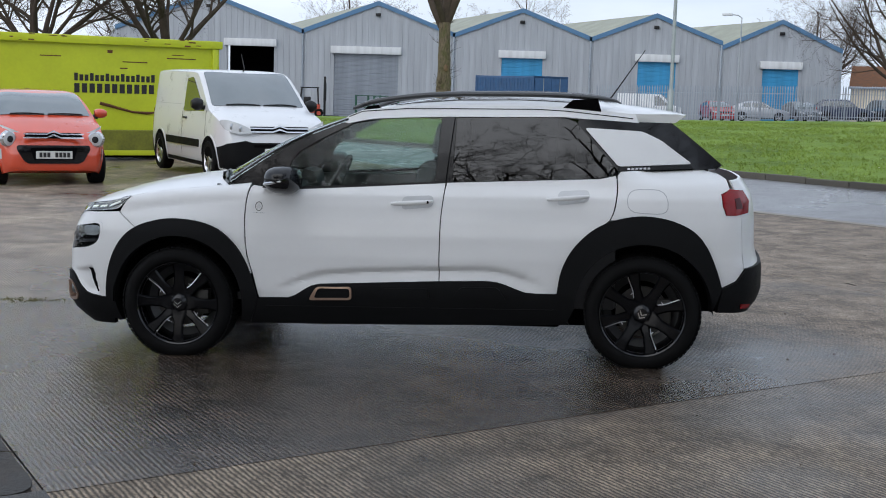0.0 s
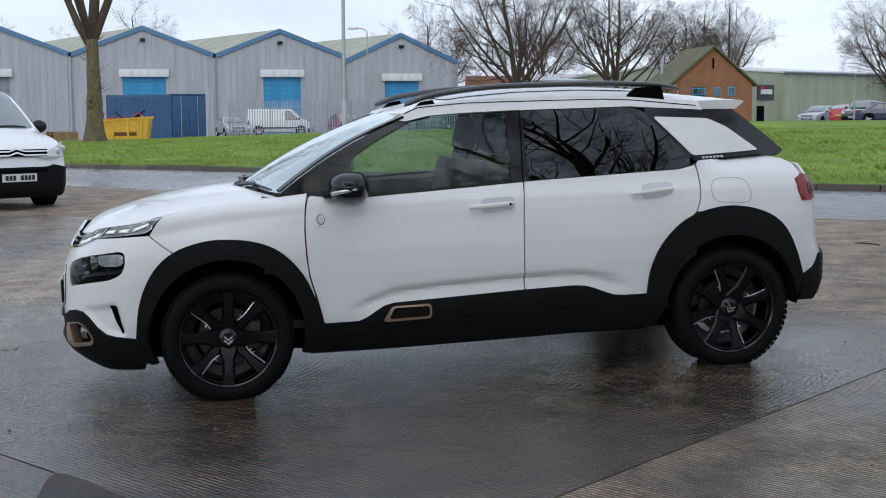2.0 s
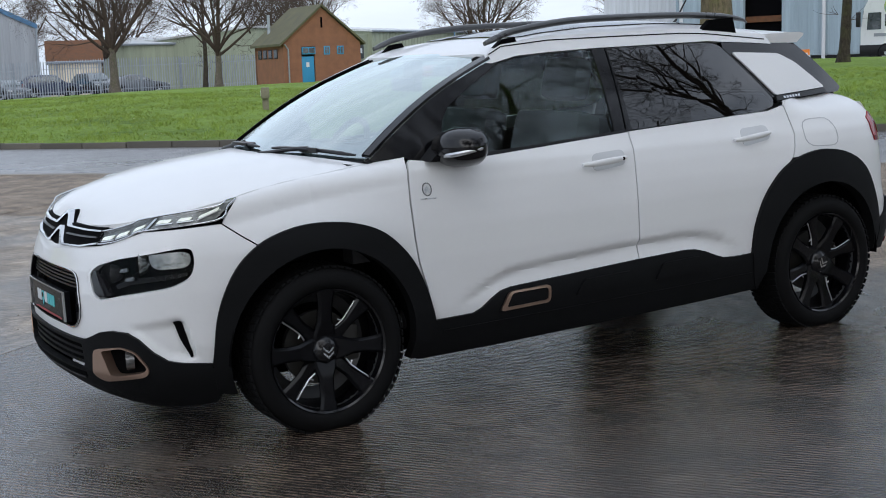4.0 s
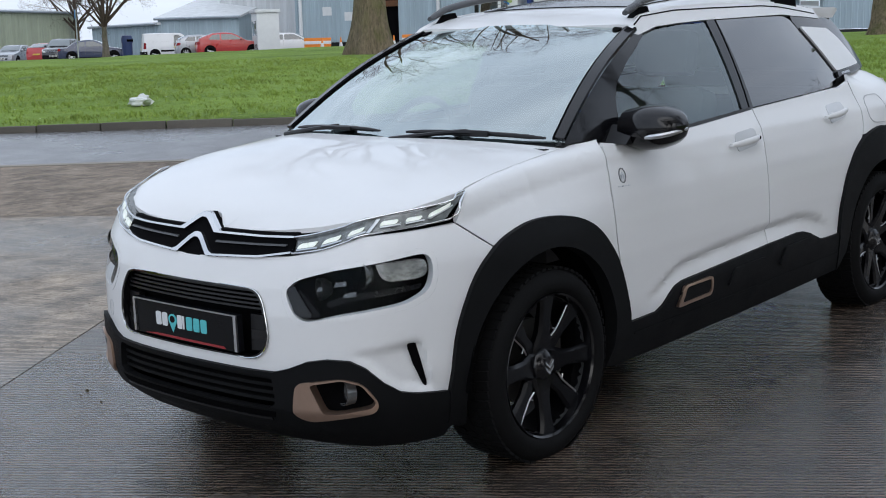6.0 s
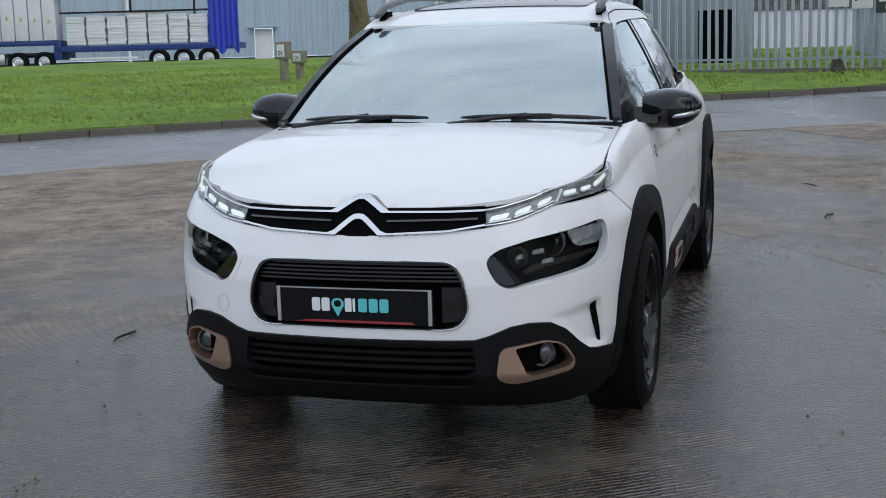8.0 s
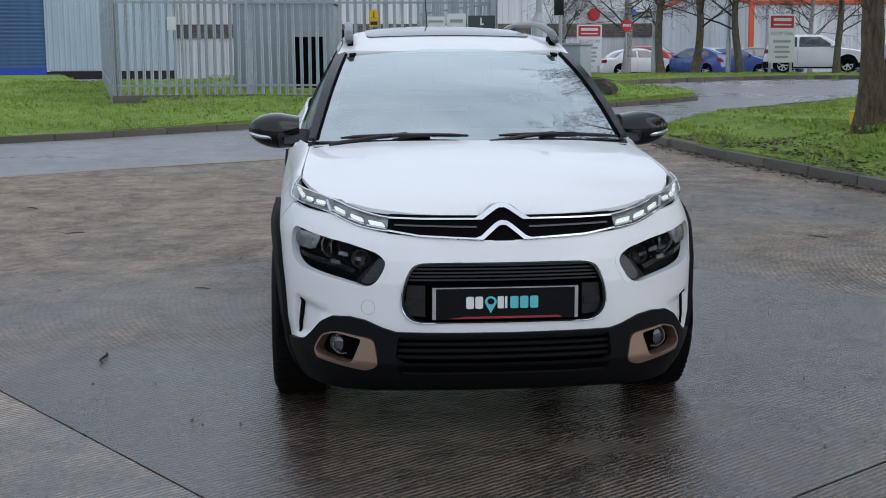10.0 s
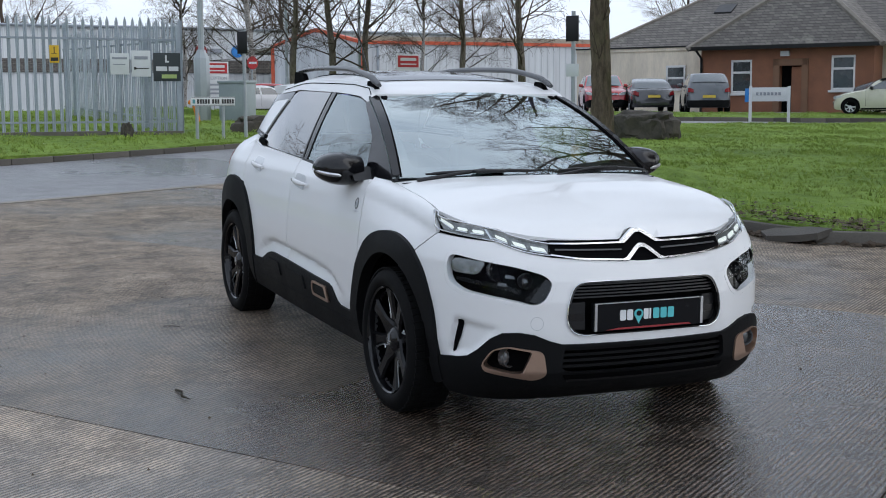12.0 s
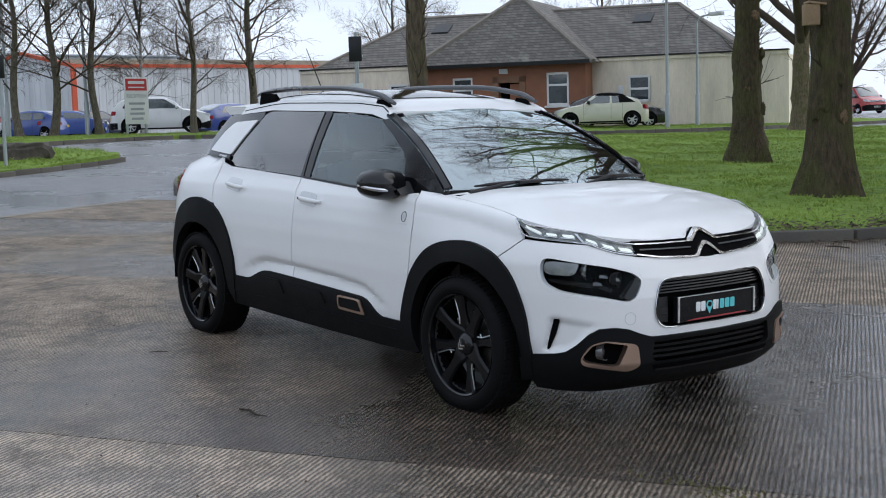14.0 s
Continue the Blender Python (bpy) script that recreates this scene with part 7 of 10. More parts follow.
def gabled_unit(name, label, x0, x1, y, base, eave, apex, depth, door, group):
    """One bay of the warehouse row: profiled gable wall, pitched roof, blue verge, roller door."""
    root = thing(name, label, "warehouse", pose(x0, y, base), group)
    w = x1 - x0
    h, a = eave - base, apex - base
    dx0, dx1, dtop, dmat, dlabel = door
    bm = bmesh.new()
    prism(bm, [(0, -2), (dx0, -2), (dx0, dtop), (dx1, dtop), (dx1, -2), (w, -2), (w, h), (w / 2, a), (0, h)], "y", 0, 0.25)
    slope = lambda q: h + (a - h) * (1 - abs(q - w / 2) / (w / 2)) - 0.05
    ribs(bm, 0, dx0, -1, slope, 0.0, 0.5)
    ribs(bm, dx1, w, -1, slope, 0.0, 0.5)
    ribs(bm, dx0, dx1, dtop + 0.05, slope, 0.0, 0.5)
    part("gable_wall", bm, GREY_SHEET, root)
    bm = bmesh.new()
    prism(bm, [(-0.15, h - 0.02), (w / 2, a + 0.03), (w + 0.15, h - 0.02), (w + 0.15, h + 0.14), (w / 2, a + 0.2), (-0.15, h + 0.14)], "y", 0.2, depth)
    slant(bm)
    part("roof", bm, ROOF_SHEET, root, "mossy pitched sheet roof")
    for p, q in (((-0.1, h), (w / 2, a)), ((w / 2, a), (w + 0.1, h))):
        bm = bmesh.new()
        prism(bm, [(p[0], p[1] - 0.12), (q[0], q[1] - 0.12), (q[0], q[1] + 0.24), (p[0], p[1] + 0.24)], "y", -0.16, 0.3)
        part("verge_trim", bm, BLUE_TRIM, root, "blue roof edge")
    for q in (0.0, w):
        part("side_wall", slant(block((q - 0.1, 0.25, -2), (q + 0.1, depth, h))), GREY_SHEET, root)
    bm = block((dx0, 0.12, -2), (dx1, 0.2, dtop))
    slat_sheet(bm, dx0, dx1, -0.6, dtop, 0.116)
    part("roller_door", bm, dmat, root, dlabel) if dmat else None
    part("door_hood", block((dx0 - 0.25, -0.35, dtop - 0.05), (dx1 + 0.25, 0.05, dtop + 0.55), 0.05), PALE_SHEET, root)
    part("wall_lamp", block((w / 2 - 0.2, -0.3, a - 1.0), (w / 2 + 0.2, -0.02, a - 0.75), 0.04), SATIN_BLACK, root)
    part("downpipe", tube(bmesh.new(), [(w, -0.12, -1), (w, -0.12, h - 0.1)], 0.09, 8), GALV, root)
    return root


WY, WB = 97.0, -0.4
row = "row of grey gabled sheds"
gabled_unit("warehouse", "grey gabled shed with a dark open doorway", -37.0, -21.3, WY, WB, 5.75, 8.6, 45, (9.4, 13.3, 5.0, None, ""), row)
part("dark_interior", block((-29, WY + 6, -1), (-22, WY + 6.2, 5)), DARK, bpy.data.objects["warehouse"]).matrix_basis = Matrix.Translation((37.0, -WY, -WB))
gabled_unit("warehouse", "grey gabled shed with a tall grey roller door", -21.3, -8.9, WY, WB, 5.8, 8.2, 45, (2.6, 7.9, 4.6, GREY_DOOR, "closed grey roller door"), row)
gabled_unit("warehouse", "grey gabled shed with a blue roller door", -8.9, 2.1, WY, WB, 5.75, 7.9, 45, (3.9, 7.2, 4.6, BLUE_DOOR, "closed bright blue roller door"), row)
gabled_unit("warehouse", "grey gabled shed with a blue roller door", 2.1, 12.4, WY, WB, 5.7, 7.75, 45, (3.8, 6.8, 4.6, BLUE_DOOR, "closed bright blue roller door"), row)
gabled_unit("warehouse", "grey gabled end shed with a small blue roller door", 12.4, 21.7, WY, WB, 5.3, 7.5, 45, (3.3, 6.1, 4.3, BLUE_DOOR, "closed bright blue roller door"), row)

# palisade pales: pointed corrugated strips
def pale_mesh(height):
    bm = bmesh.new()
    prof = [(-0.034, 0.0), (-0.018, -0.012), (0.0, -0.004), (0.018, -0.012), (0.034, 0.0), (0.0, 0.004)]
    lo = [(x, y, 0.0) for x, y in prof]
    hi = [(x, y, height - 0.10) for x, y in prof]
    tip = [(x * 0.12, y * 0.5, height) for x, y in prof]
    ring_loft(bm, [lo, hi, tip])
    return mesh_of("pale", bm, GALV)


def palisade(name, label, points, height, gap=0.155, mesh=None):
    root = thing(name, label, "fence")
    mesh = mesh or pale_mesh(height)
    for p, q in zip(points, points[1:]):
        m, length = facing(p, q)
        ang = math.degrees(math.atan2(q[1] - p[1], q[0] - p[0]))
        for z in (0.35, height - 0.45):
            za, zb = terrain(*p) + z + 0.15, terrain(*q) + z + 0.15
            bm = tube(bmesh.new(), [(*p, za), (*q, zb)], 0.028, 4)
            part("rail", bm, GALV, root)
        k = 0
        while k * gap < length:
            c = along(p, q, k * gap / length)
            piece("pale", mesh, root, pose(*c, terrain(*c) + 0.15 + random.uniform(-0.012, 0.012), random.uniform(-0.4, 0.4), random.uniform(-0.5, 0.5), ang + random.uniform(-3, 3)))
            k += 1
        k = 0
        while k * 2.75 <= length:
            c = along(p, q, k * 2.75 / length)
            d = Vector((math.cos(radians(ang + 90)), math.sin(radians(ang + 90)))) * 0.07
            part("post", block((c[0] + d.x - 0.05, c[1] + d.y - 0.05, terrain(*c) - 0.1), (c[0] + d.x + 0.05, c[1] + d.y + 0.05, terrain(*c) + height + 0.0)), GALV, root)
            k += 1
    return root


FENCE_L, FENCE_R = (20.05, 4.75), (19.95, -3.02)
palisade("palisade_fence", "tall galvanised palisade fence with pointed pales on the verge", [(34, 7.2), FENCE_L, FENCE_R, (33, -2.4)], 2.45, 0.158)
palisade("far_fence", "grey palisade fence before the gabled sheds", [(2.5, 82.0), (33.0, 80.0)], 2.3, 0.17)


def fence_board(name, label, y0, y1, z0, z1, material, marks):
    """A flat board screwed to the near fence; marks: (y0, y1, z0, z1, material) as shares of it."""
    x = float(np.interp((y0 + y1) / 2, [FENCE_R[1], FENCE_L[1]], [FENCE_R[0], FENCE_L[0]])) - 0.055
    g = terrain(x, y0) + 0.15
    root = thing(name, label, "sign", pose(x, 0, g))
    board = part("board", block((-0.008, min(y0, y1), z0), (0.008, max(y0, y1), z1), 0.002), material, root)
    for a, b, c, d, m in marks:
        ya, yb = y0 + (y1 - y0) * a, y0 + (y1 - y0) * b
        part("mark", block((-0.013, min(ya, yb), z0 + (z1 - z0) * c), (-0.007, max(ya, yb), z0 + (z1 - z0) * d)), m, root)


GREY_PRINT = surface("grey_print", (0.28, 0.30, 0.33), 0.6, var=0.05, bump=0.0)
SIGN_WHITE = surface("white_sign_face", (0.62, 0.64, 0.64), 0.5, var=0.06, bump=0.0)
SIGN_BLACK = surface("charcoal_sign_face", (0.03, 0.04, 0.042), 0.4, var=0.06, bump=0.0)
SIGN_YELLOW = surface("yellow_sign_face", (0.68, 0.42, 0.02), 0.5, var=0.06, bump=0.0)
SIGN_RED = surface("red_sign_face", (0.45, 0.02, 0.025), 0.5, var=0.06, bump=0.0)
SIGN_BLUE = surface("blue_sign_face", (0.02, 0.20, 0.55), 0.5, var=0.06, bump=0.0)
SIGN_LIME = surface("lime_print", (0.36, 0.46, 0.16), 0.5, var=0.06, bump=0.0)
fence_board("notice_board", "weathered white notice board on the palisade fence", -1.58, -1.95, 1.30, 1.72, SIGN_WHITE, [(0.1, 0.9, 0.72, 0.82, GREY_PRINT), (0.15, 0.8, 0.45, 0.5, GREY_PRINT)])
fence_board("arrow_board", "white board with a black arrow on the palisade fence", -2.0, -2.38, 1.26, 1.78, SIGN_WHITE, [(0.15, 0.85, 0.66, 0.78, GREY_PRINT), (0.12, 0.88, 0.30, 0.335, PRINT), (0.12, 0.24, 0.27, 0.365, PRINT)])
fence_board("bakery_board", "charcoal board with pale lettering bars on the fence", -2.43, -2.98, 1.17, 1.74, SIGN_BLACK, [(0.44, 0.50, 0.66, 0.92, SIGN_WHITE), (0.5, 0.57, 0.66, 0.72, SIGN_WHITE), (0.1, 0.5, 0.36, 0.52, SIGN_WHITE), (0.56, 0.92, 0.36, 0.52, SIGN_WHITE), (0.3, 0.85, 0.10, 0.24, SIGN_LIME)])
fence_board("warning_board", "yellow warning board on the palisade fence", -0.42, -0.60, 1.52, 1.86, SIGN_YELLOW, [(0.2, 0.8, 0.5, 0.53, PRINT), (0.45, 0.55, 0.55, 0.9, PRINT), (0.1, 0.9, 0.1, 0.3, PRINT)])
fence_board("lock_box", "small pale box on the palisade fence", 3.62, 3.45, 1.45, 1.72, SIGN_WHITE, [])

# brick hut with a gable
def brick_hut():
    a, b = (23.74, 55.43), (28.01, 55.21)
    m, w = facing(a, b)
    g, size = 0.68, 0.67
    m, w = m @ Matrix.Diagonal((size, size, size, 1)), w / size
    root = thing("brick_hut", "small brown brick hut with a mossy gabled roof and blue door", "building", Matrix.Translation((0, 0, g)) @ m)
    d, h, ap = 6.2, 3.05, 5.75
    bm = bmesh.new()
    openings = [(1.45, 2.55, -1, 2.05), (1.5, 2.6, 2.2, 2.75), (3.3, 3.8, 2.15, 2.8), (4.4, 4.95, 2.15, 2.8)]
    prism(bm, [(0, -1), (1.45, -1), (1.45, 2.8), (2.55, 2.8), (2.55, -1), (w, -1), (w, h), (w / 2, ap), (0, h)], "y", 0, 0.3)
    part("gable_wall", bm, BRICK, root, "brown brick gable")
    for y0, y1, x in ((0.3, d, 0.0), (0.3, d, w - 0.3)):
        part("side_wall", block((x, y0, -1), (x + 0.3, y1, h)), BRICK, root)
    part("back_wall", block((0, d - 0.3, -1), (w, d, h)), BRICK, root)
    door = part("door", block((1.5, 0.1, -0.1), (2.5, 0.18, 2.05), 0.01), BLUE_DOOR, root, "blue painted door")
    part("notice", block((1.85, 0.08, 1.25), (2.1, 0.1, 1.6)), SIGN_WHITE, door)
    for x0, x1, z0, z1 in openings[1:]:
        fr = part("window", block((x0, -0.03, z0), (x1, 0.12, z1), 0.01), BLUE_DOOR, root, "blue framed window")
        part("pane", block((x0 + 0.08, -0.045, z0 + 0.08), ((x0 + x1) / 2 - 0.03, -0.02, z1 - 0.08)), CAR_GLASS, fr)
        part("pane", block(((x0 + x1) / 2 + 0.03, -0.045, z0 + 0.08), (x1 - 0.08, -0.02, z1 - 0.08)), CAR_GLASS, fr)
    for p, q in (((-0.35, h - 0.2), (w / 2, ap + 0.05)), ((w / 2, ap + 0.05), (w + 0.35, h - 0.2))):
        bm = bmesh.new()
        prism(bm, [p, q, (q[0], q[1] + 0.18), (p[0], p[1] + 0.18)], "y", -0.25, d + 0.2)
        part("roof_slope", bm, MOSS_TILE, root, "mossy tiled roof slope")
    part("vent_slot", block((w / 2 - 0.08, -0.02, 4.2), (w / 2 + 0.08, 0.05, 5.0)), DARK, root)
    part("gutter_pipe", tube(bmesh.new(), [(0.05, -0.12, 3.0), (0.35, -0.12, 2.6), (0.35, -0.12, 0.0)], 0.06, 6), GALV, root)
    for k in range(4):
        fr = part("window", block((-0.04, 1.2 + k * 1.15, 1.95), (0.05, 2.0 + k * 1.15, 2.65), 0.01), SATIN_BLACK, root)
        part("pane", block((-0.06, 1.27 + k * 1.15, 2.02), (-0.03, 1.93 + k * 1.15, 2.58)), CAR_GLASS, fr)
    part("chimney_pipe", tube(bmesh.new(), [(0.8, 5.0, 3.4), (0.8, 5.0, 5.4)], 0.12, 8), GALV, root)
    part("aerial", tube(bmesh.new(), [(w / 2 + 0.1, 1.0, ap), (w / 2 + 0.1, 1.0, ap + 1.5)], 0.03, 6), SATIN_BLACK, root)
    part("aerial_bar", block((w / 2 - 0.6, 0.97, ap + 1.42), (w / 2 + 0.8, 1.03, ap + 1.5)), SATIN_BLACK, root)


brick_hut()


def shed(name, label, a, b, depth, base, eave, ridge, wall, roof=None, pitch=0.5, category="shed"):
    """A long metal shed whose near wall runs from a to b."""
    m, w = facing(a, b)
    root = thing(name, label, category, Matrix.Translation((0, 0, base)) @ m)
    h, rg = eave - base, ridge - base
    bm = block((0, 0, -2), (w, 0.2, h))
    ribs(bm, 0, w, -1, h, 0.0, pitch)
    part("front_wall", bm, wall, root)
    for x in (0, w - 0.2):
        bm = bmesh.new()
        prism(bm, [(0.2, -2), (depth, -2), (depth, h), (depth / 2, rg), (0.2, h)], "x", x, x + 0.2)
        part("end_wall", bm, wall, root)
    bm = bmesh.new()
    prism(bm, [(-0.2, h - 0.05), (depth / 2, rg), (depth + 0.2, h - 0.05), (depth + 0.2, h + 0.12), (depth / 2, rg + 0.17), (-0.2, h + 0.12)], "x", -0.2, w + 0.2)
    part("roof", bm, roof or PALE_SHEET, root)
    part("gutter", tube(bmesh.new(), [(-0.2, -0.25, h + 0.02), (w + 0.2, -0.25, h + 0.02)], 0.1, 6), GALV, root)
    return root, w, h


gs, gw, gh = shed("green_shed", "pale green metal shed with a low pitched roof", (48.0, 91.5), (63.0, 99.5), 26, 0.3, 4.45, 5.3, GREEN_SHEET)
part("entrance", block((-5.5, 0.4, -1), (0.0, 8.0, 3.9)), GREEN_SHEET, gs)
sg_board = part("sign_board", block((-3.0, 0.25, 1.9), (-0.9, 0.36, 3.1)), SIGN_BLACK, gs, "black sign with pale bars")
part("sign_bar", block((-2.7, 0.2, 2.35), (-1.2, 0.26, 2.75)), SIGN_WHITE, gs)
part("sign_dot", block((-2.75, 0.2, 2.7), (-2.35, 0.26, 3.0), 0.02), SIGN_RED, gs)
part("dark_door", block((-3.0, 0.3, -0.5), (-2.1, 0.37, 1.4)), DARK, gs)
shed("low_shed", "pale blue-grey low shed with a mono-pitch look", (57.5, 89.0), (55.2, 77.0), 20, 0.2, 2.95, 3.4, BLUE_SHEET)
shed("low_shed", "pale blue-grey shed end beside the main warehouse", (55.2, 77.0), (58.4, 71.5), 22, 0.2, 3.3, 5.2, BLUE_SHEET)
shed("grey_shed", "pale grey tall shed behind the kiosk", (62.0, 78.0), (61.0, 66.5), 24, 0.3, 8.0, 9.5, PALE_SHEET)


def main_warehouse():
    """The long pale blue wall behind the lorry."""
    a, b = (59.0, 66.0), (79.5, 10.0)
    m, w = facing(a, b)
    base = 0.55
    root = thing("main_warehouse", "very long pale blue metal warehouse with a dark plinth", "warehouse", Matrix.Translation((0, 0, base)) @ m)
    h = 11.0
    gaps = [(5.2, 8.0, 8.0), (34.9, 36.1, 2.55), (47.4, 51.6, 7.5)]
    x = 0.0
    for g0, g1, top in gaps + [(w, w, 0)]:
        bm = block((x, 0, 0.75), (g0, 0.3, h))
        ribs(bm, x, g0, 0.76, h, 0.0, 0.34, 0.025)
        part("wall", bm, BLUE_SHEET, root)
        if g1 > g0:
            bm = block((g0, 0, top), (g1, 0.3, h))
            ribs(bm, g0, g1, top + 0.02, h, 0.0, 0.34, 0.025)
            part("wall_over_door", bm, BLUE_SHEET, root)
        x = g1
    x = 0.0
    for g0, g1, top in gaps + [(w, w, 0)]:
        part("plinth", block((x, -0.04, -1.5), (g0, 0.32, 0.72)), SATIN_BLACK, root, "dark plinth")
        x = g1
    part("doorway_dark", block((5.0, 0.6, -1), (8.2, 0.7, 8.2)), DARK, root)
    part("mezzanine", block((5.2, 0.35, 3.1), (8.0, 0.55, 3.5)), RUST, root)
    d = part("man_door", block((34.95, 0.08, -0.3), (36.05, 0.16, 2.5), 0.01), SIGN_WHITE, root, "pale personnel door")
    part("door_canopy", block((34.6, -0.5, 2.58), (36.4, 0.0, 2.68)), BLUE_SHEET, root)
    bm = block((47.4, 0.1, 0.0), (51.6, 0.18, 7.5))
    slat_sheet(bm, 47.4, 51.6, 0.9, 7.5, 0.096, 0.24)
    part("roller_door", bm, NAVY_DOOR, root, "navy blue roller door")
    part("door_base", block((47.4, 0.0, -0.6), (51.6, 0.09, 0.95)), surface("royal_blue_panel", (0.01, 0.05, 0.32), 0.4), root)
    for x in (0.5, 11.0, 27.0, 43.5, 46.6):
        part("downpipe", tube(bmesh.new(), [(x, -0.16, -0.3), (x, -0.16, h)], 0.13, 8), PALE_SHEET, root)
    part("roof", block((-0.3, -0.2, h), (w + 0.3, 40, h + 0.4)), PALE_SHEET, root)
    part("end_wall", block((0, 0.3, -1.5), (0.3, 40, h)), BLUE_SHEET, root)
    for x, z in ((2.2, 2.6), (3.9, 2.2)):
        part("wall_notice", block((x, -0.05, z), (x + 0.7, 0.0, z + 0.6)), SIGN_WHITE, root)


main_warehouse()


def bungalow():
    """Brick bungalow with a hipped slate roof between two rendered wings."""
    a, b = (43.5, -32.3), (36.75, -36.4)
    m, w = facing(a, b)
    base = 0.58
    root = thing("bungalow", "brick bungalow with a hipped slate roof and cream rendered wings", "house", Matrix.Translation((0, 0, base)) @ m)
    h = 3.0
    gaps = [(1.45, 2.45, 1.0, 2.5), (3.75, 4.75, -1, 2.2), (6.05, 7.1, 1.1, 2.6)]
    x = 0.0
    spans = []
    for g0, g1, lo, hi in gaps:
        spans += [("front_wall", x, g0, -1.5, h), ("lintel", g0, g1, hi, h)] + ([("apron", g0, g1, -1.5, lo)] if lo > -1 else [])
        x = g1
    for name, x0, x1, z0, z1 in spans + [("front_wall", x, w, -1.5, h)]:
        part(name, block((x0, 0, z0), (x1, 0.3, z1)), BRICK, root)
    for x0 in (0.0, w - 0.3):
        part("side_wall", block((x0, 0.3, -1.5), (x0 + 0.3, 7, h)), BRICK, root)
    for g0, g1, lo, hi in (gaps[0], gaps[2]):
        win = part("window", block((g0, 0.06, lo), (g1, 0.16, hi)), CAR_GLASS, root, "white framed sash window")
        for lo2, hi2 in (((g0, 0.02, lo), (g0 + 0.09, 0.2, hi)), ((g1 - 0.09, 0.02, lo), (g1, 0.2, hi)), ((g0, 0.02, hi - 0.1), (g1, 0.2, hi)), ((g0, 0.02, lo), (g1, 0.2, lo + 0.1)), ((g0, 0.03, lo + 0.62 * (hi - lo) - 0.05), (g1, 0.2, lo + 0.62 * (hi - lo) + 0.05))):
            part("frame_bar", block(lo2, hi2, 0.008), WHITE_TRIM, win)
        part("sill", block((g0 - 0.1, -0.08, lo - 0.1), (g1 + 0.1, 0.1, lo), 0.01), WHITE_TRIM, win)
    for x0, x1, z0, z1 in ((3.45, 3.75, -0.5, 2.5), (4.75, 5.05, -0.5, 2.5), (3.45, 5.05, 2.2, 2.5)):
        part("door_surround", block((x0, -0.06, z0), (x1, 0.05, z1), 0.01), surface("brown_stone_trim", (0.22, 0.12, 0.07), 0.8) if "brown_stone_trim" not in bpy.data.materials else bpy.data.materials["brown_stone_trim"], root)
    part("door_recess", block((3.7, 0.31, -0.5), (4.8, 0.40, 2.25)), DARK, root)
    part("open_door", block((4.25, 0.12, -0.2), (4.73, 0.18, 2.15)), BRICK, root)
    part("step", block((3.0, -0.9, -1), (5.2, 0.0, 0.0), 0.02), PALE_WALL, root)
    part("alarm_box", block((3.8, -0.12, 2.62), (4.2, 0.0, 2.85), 0.01), SIGN_WHITE, root)
    part("fascia", block((-0.45, -0.5, h - 0.05), (w + 0.45, -0.42, h + 0.12)), SATIN_BLACK, root)
    bm = bmesh.new()
    e = [(-0.5, -0.5, h + 0.02), (w + 0.5, -0.5, h + 0.02), (w + 0.5, 9.5, h + 0.02), (-0.5, 9.5, h + 0.02)]
    apx = [(w / 2 - 0.12, 2.9, 6.3), (w / 2 + 0.12, 2.9, 6.3), (w / 2 + 0.12, 9.5, 6.3), (w / 2 - 0.12, 9.5, 6.3)]
    v = [bm.verts.new(p) for p in e + apx]
    for f in ((0, 1, 5, 4), (1, 2, 6, 5), (3, 0, 4, 7), (2, 3, 7, 6), (4, 5, 6, 7), (0, 3, 2, 1)):
        bm.faces.new([v[i] for i in f])
    front_roof = part("hipped_roof", bm, SLATE, root, "weathered slate hip roof", sharp=0.3)
    for p, q in ((e[0], apx[0]), (e[1], apx[1])):
        part("ridge_tile", tube(bmesh.new(), [p, q], 0.13, 6), RIDGE, root)
    for x0, x1, lab in ((-7.2, 0.0, "left"), (w, w + 8.8, "right")):
        y0 = 1.2
        part("wing_wall", block((x0, y0, -1.5), (x1, y0 + 0.3, 3.05)), RENDERED, root, "cream rendered wing")
        part("parapet", block((x0, y0 - 0.06, 3.05), (x1, y0 + 0.4, 3.2)), RENDERED, root)
        for ex in (x0, x1 - 0.3):
            part("end_wall", block((ex, y0 + 0.3, -1.5), (ex + 0.3, y0 + 9, 3.05)), RENDERED, root)
        part("wing_cap", block((x0, y0 - 0.10, 3.2), (x1, y0 + 0.45, 3.27)), SATIN_BLACK, root)
        for g0 in ((-2.3,) if lab == "left" else (w + 1.7,)):
            win = part("window", block((g0, y0 - 0.03, 1.15), (g0 + 1.0, y0 + 0.05, 2.35)), CAR_GLASS, root, "white framed window")
            for lo2, hi2 in (((g0, y0 - 0.07, 1.15), (g0 + 0.09, y0, 2.35)), ((g0 + 0.91, y0 - 0.07, 1.15), (g0 + 1.0, y0, 2.35)), ((g0, y0 - 0.07, 2.25), (g0 + 1.0, y0, 2.35)), ((g0, y0 - 0.07, 1.15), (g0 + 1.0, y0, 1.26)), ((g0, y0 - 0.07, 1.7), (g0 + 1.0, y0, 1.8))):
                part("frame_bar", block(lo2, hi2, 0.008), WHITE_TRIM, win)
    bm = bmesh.new()
    corners = [(-6.7, 1.6, 3.22), (w + 6.9, 1.6, 3.22), (w + 6.9, 10.6, 3.22), (-6.7, 10.6, 3.22), (-2.4, 6.1, 5.85), (w + 3.1, 6.1, 5.85)]
    v = [bm.verts.new(p) for p in corners]
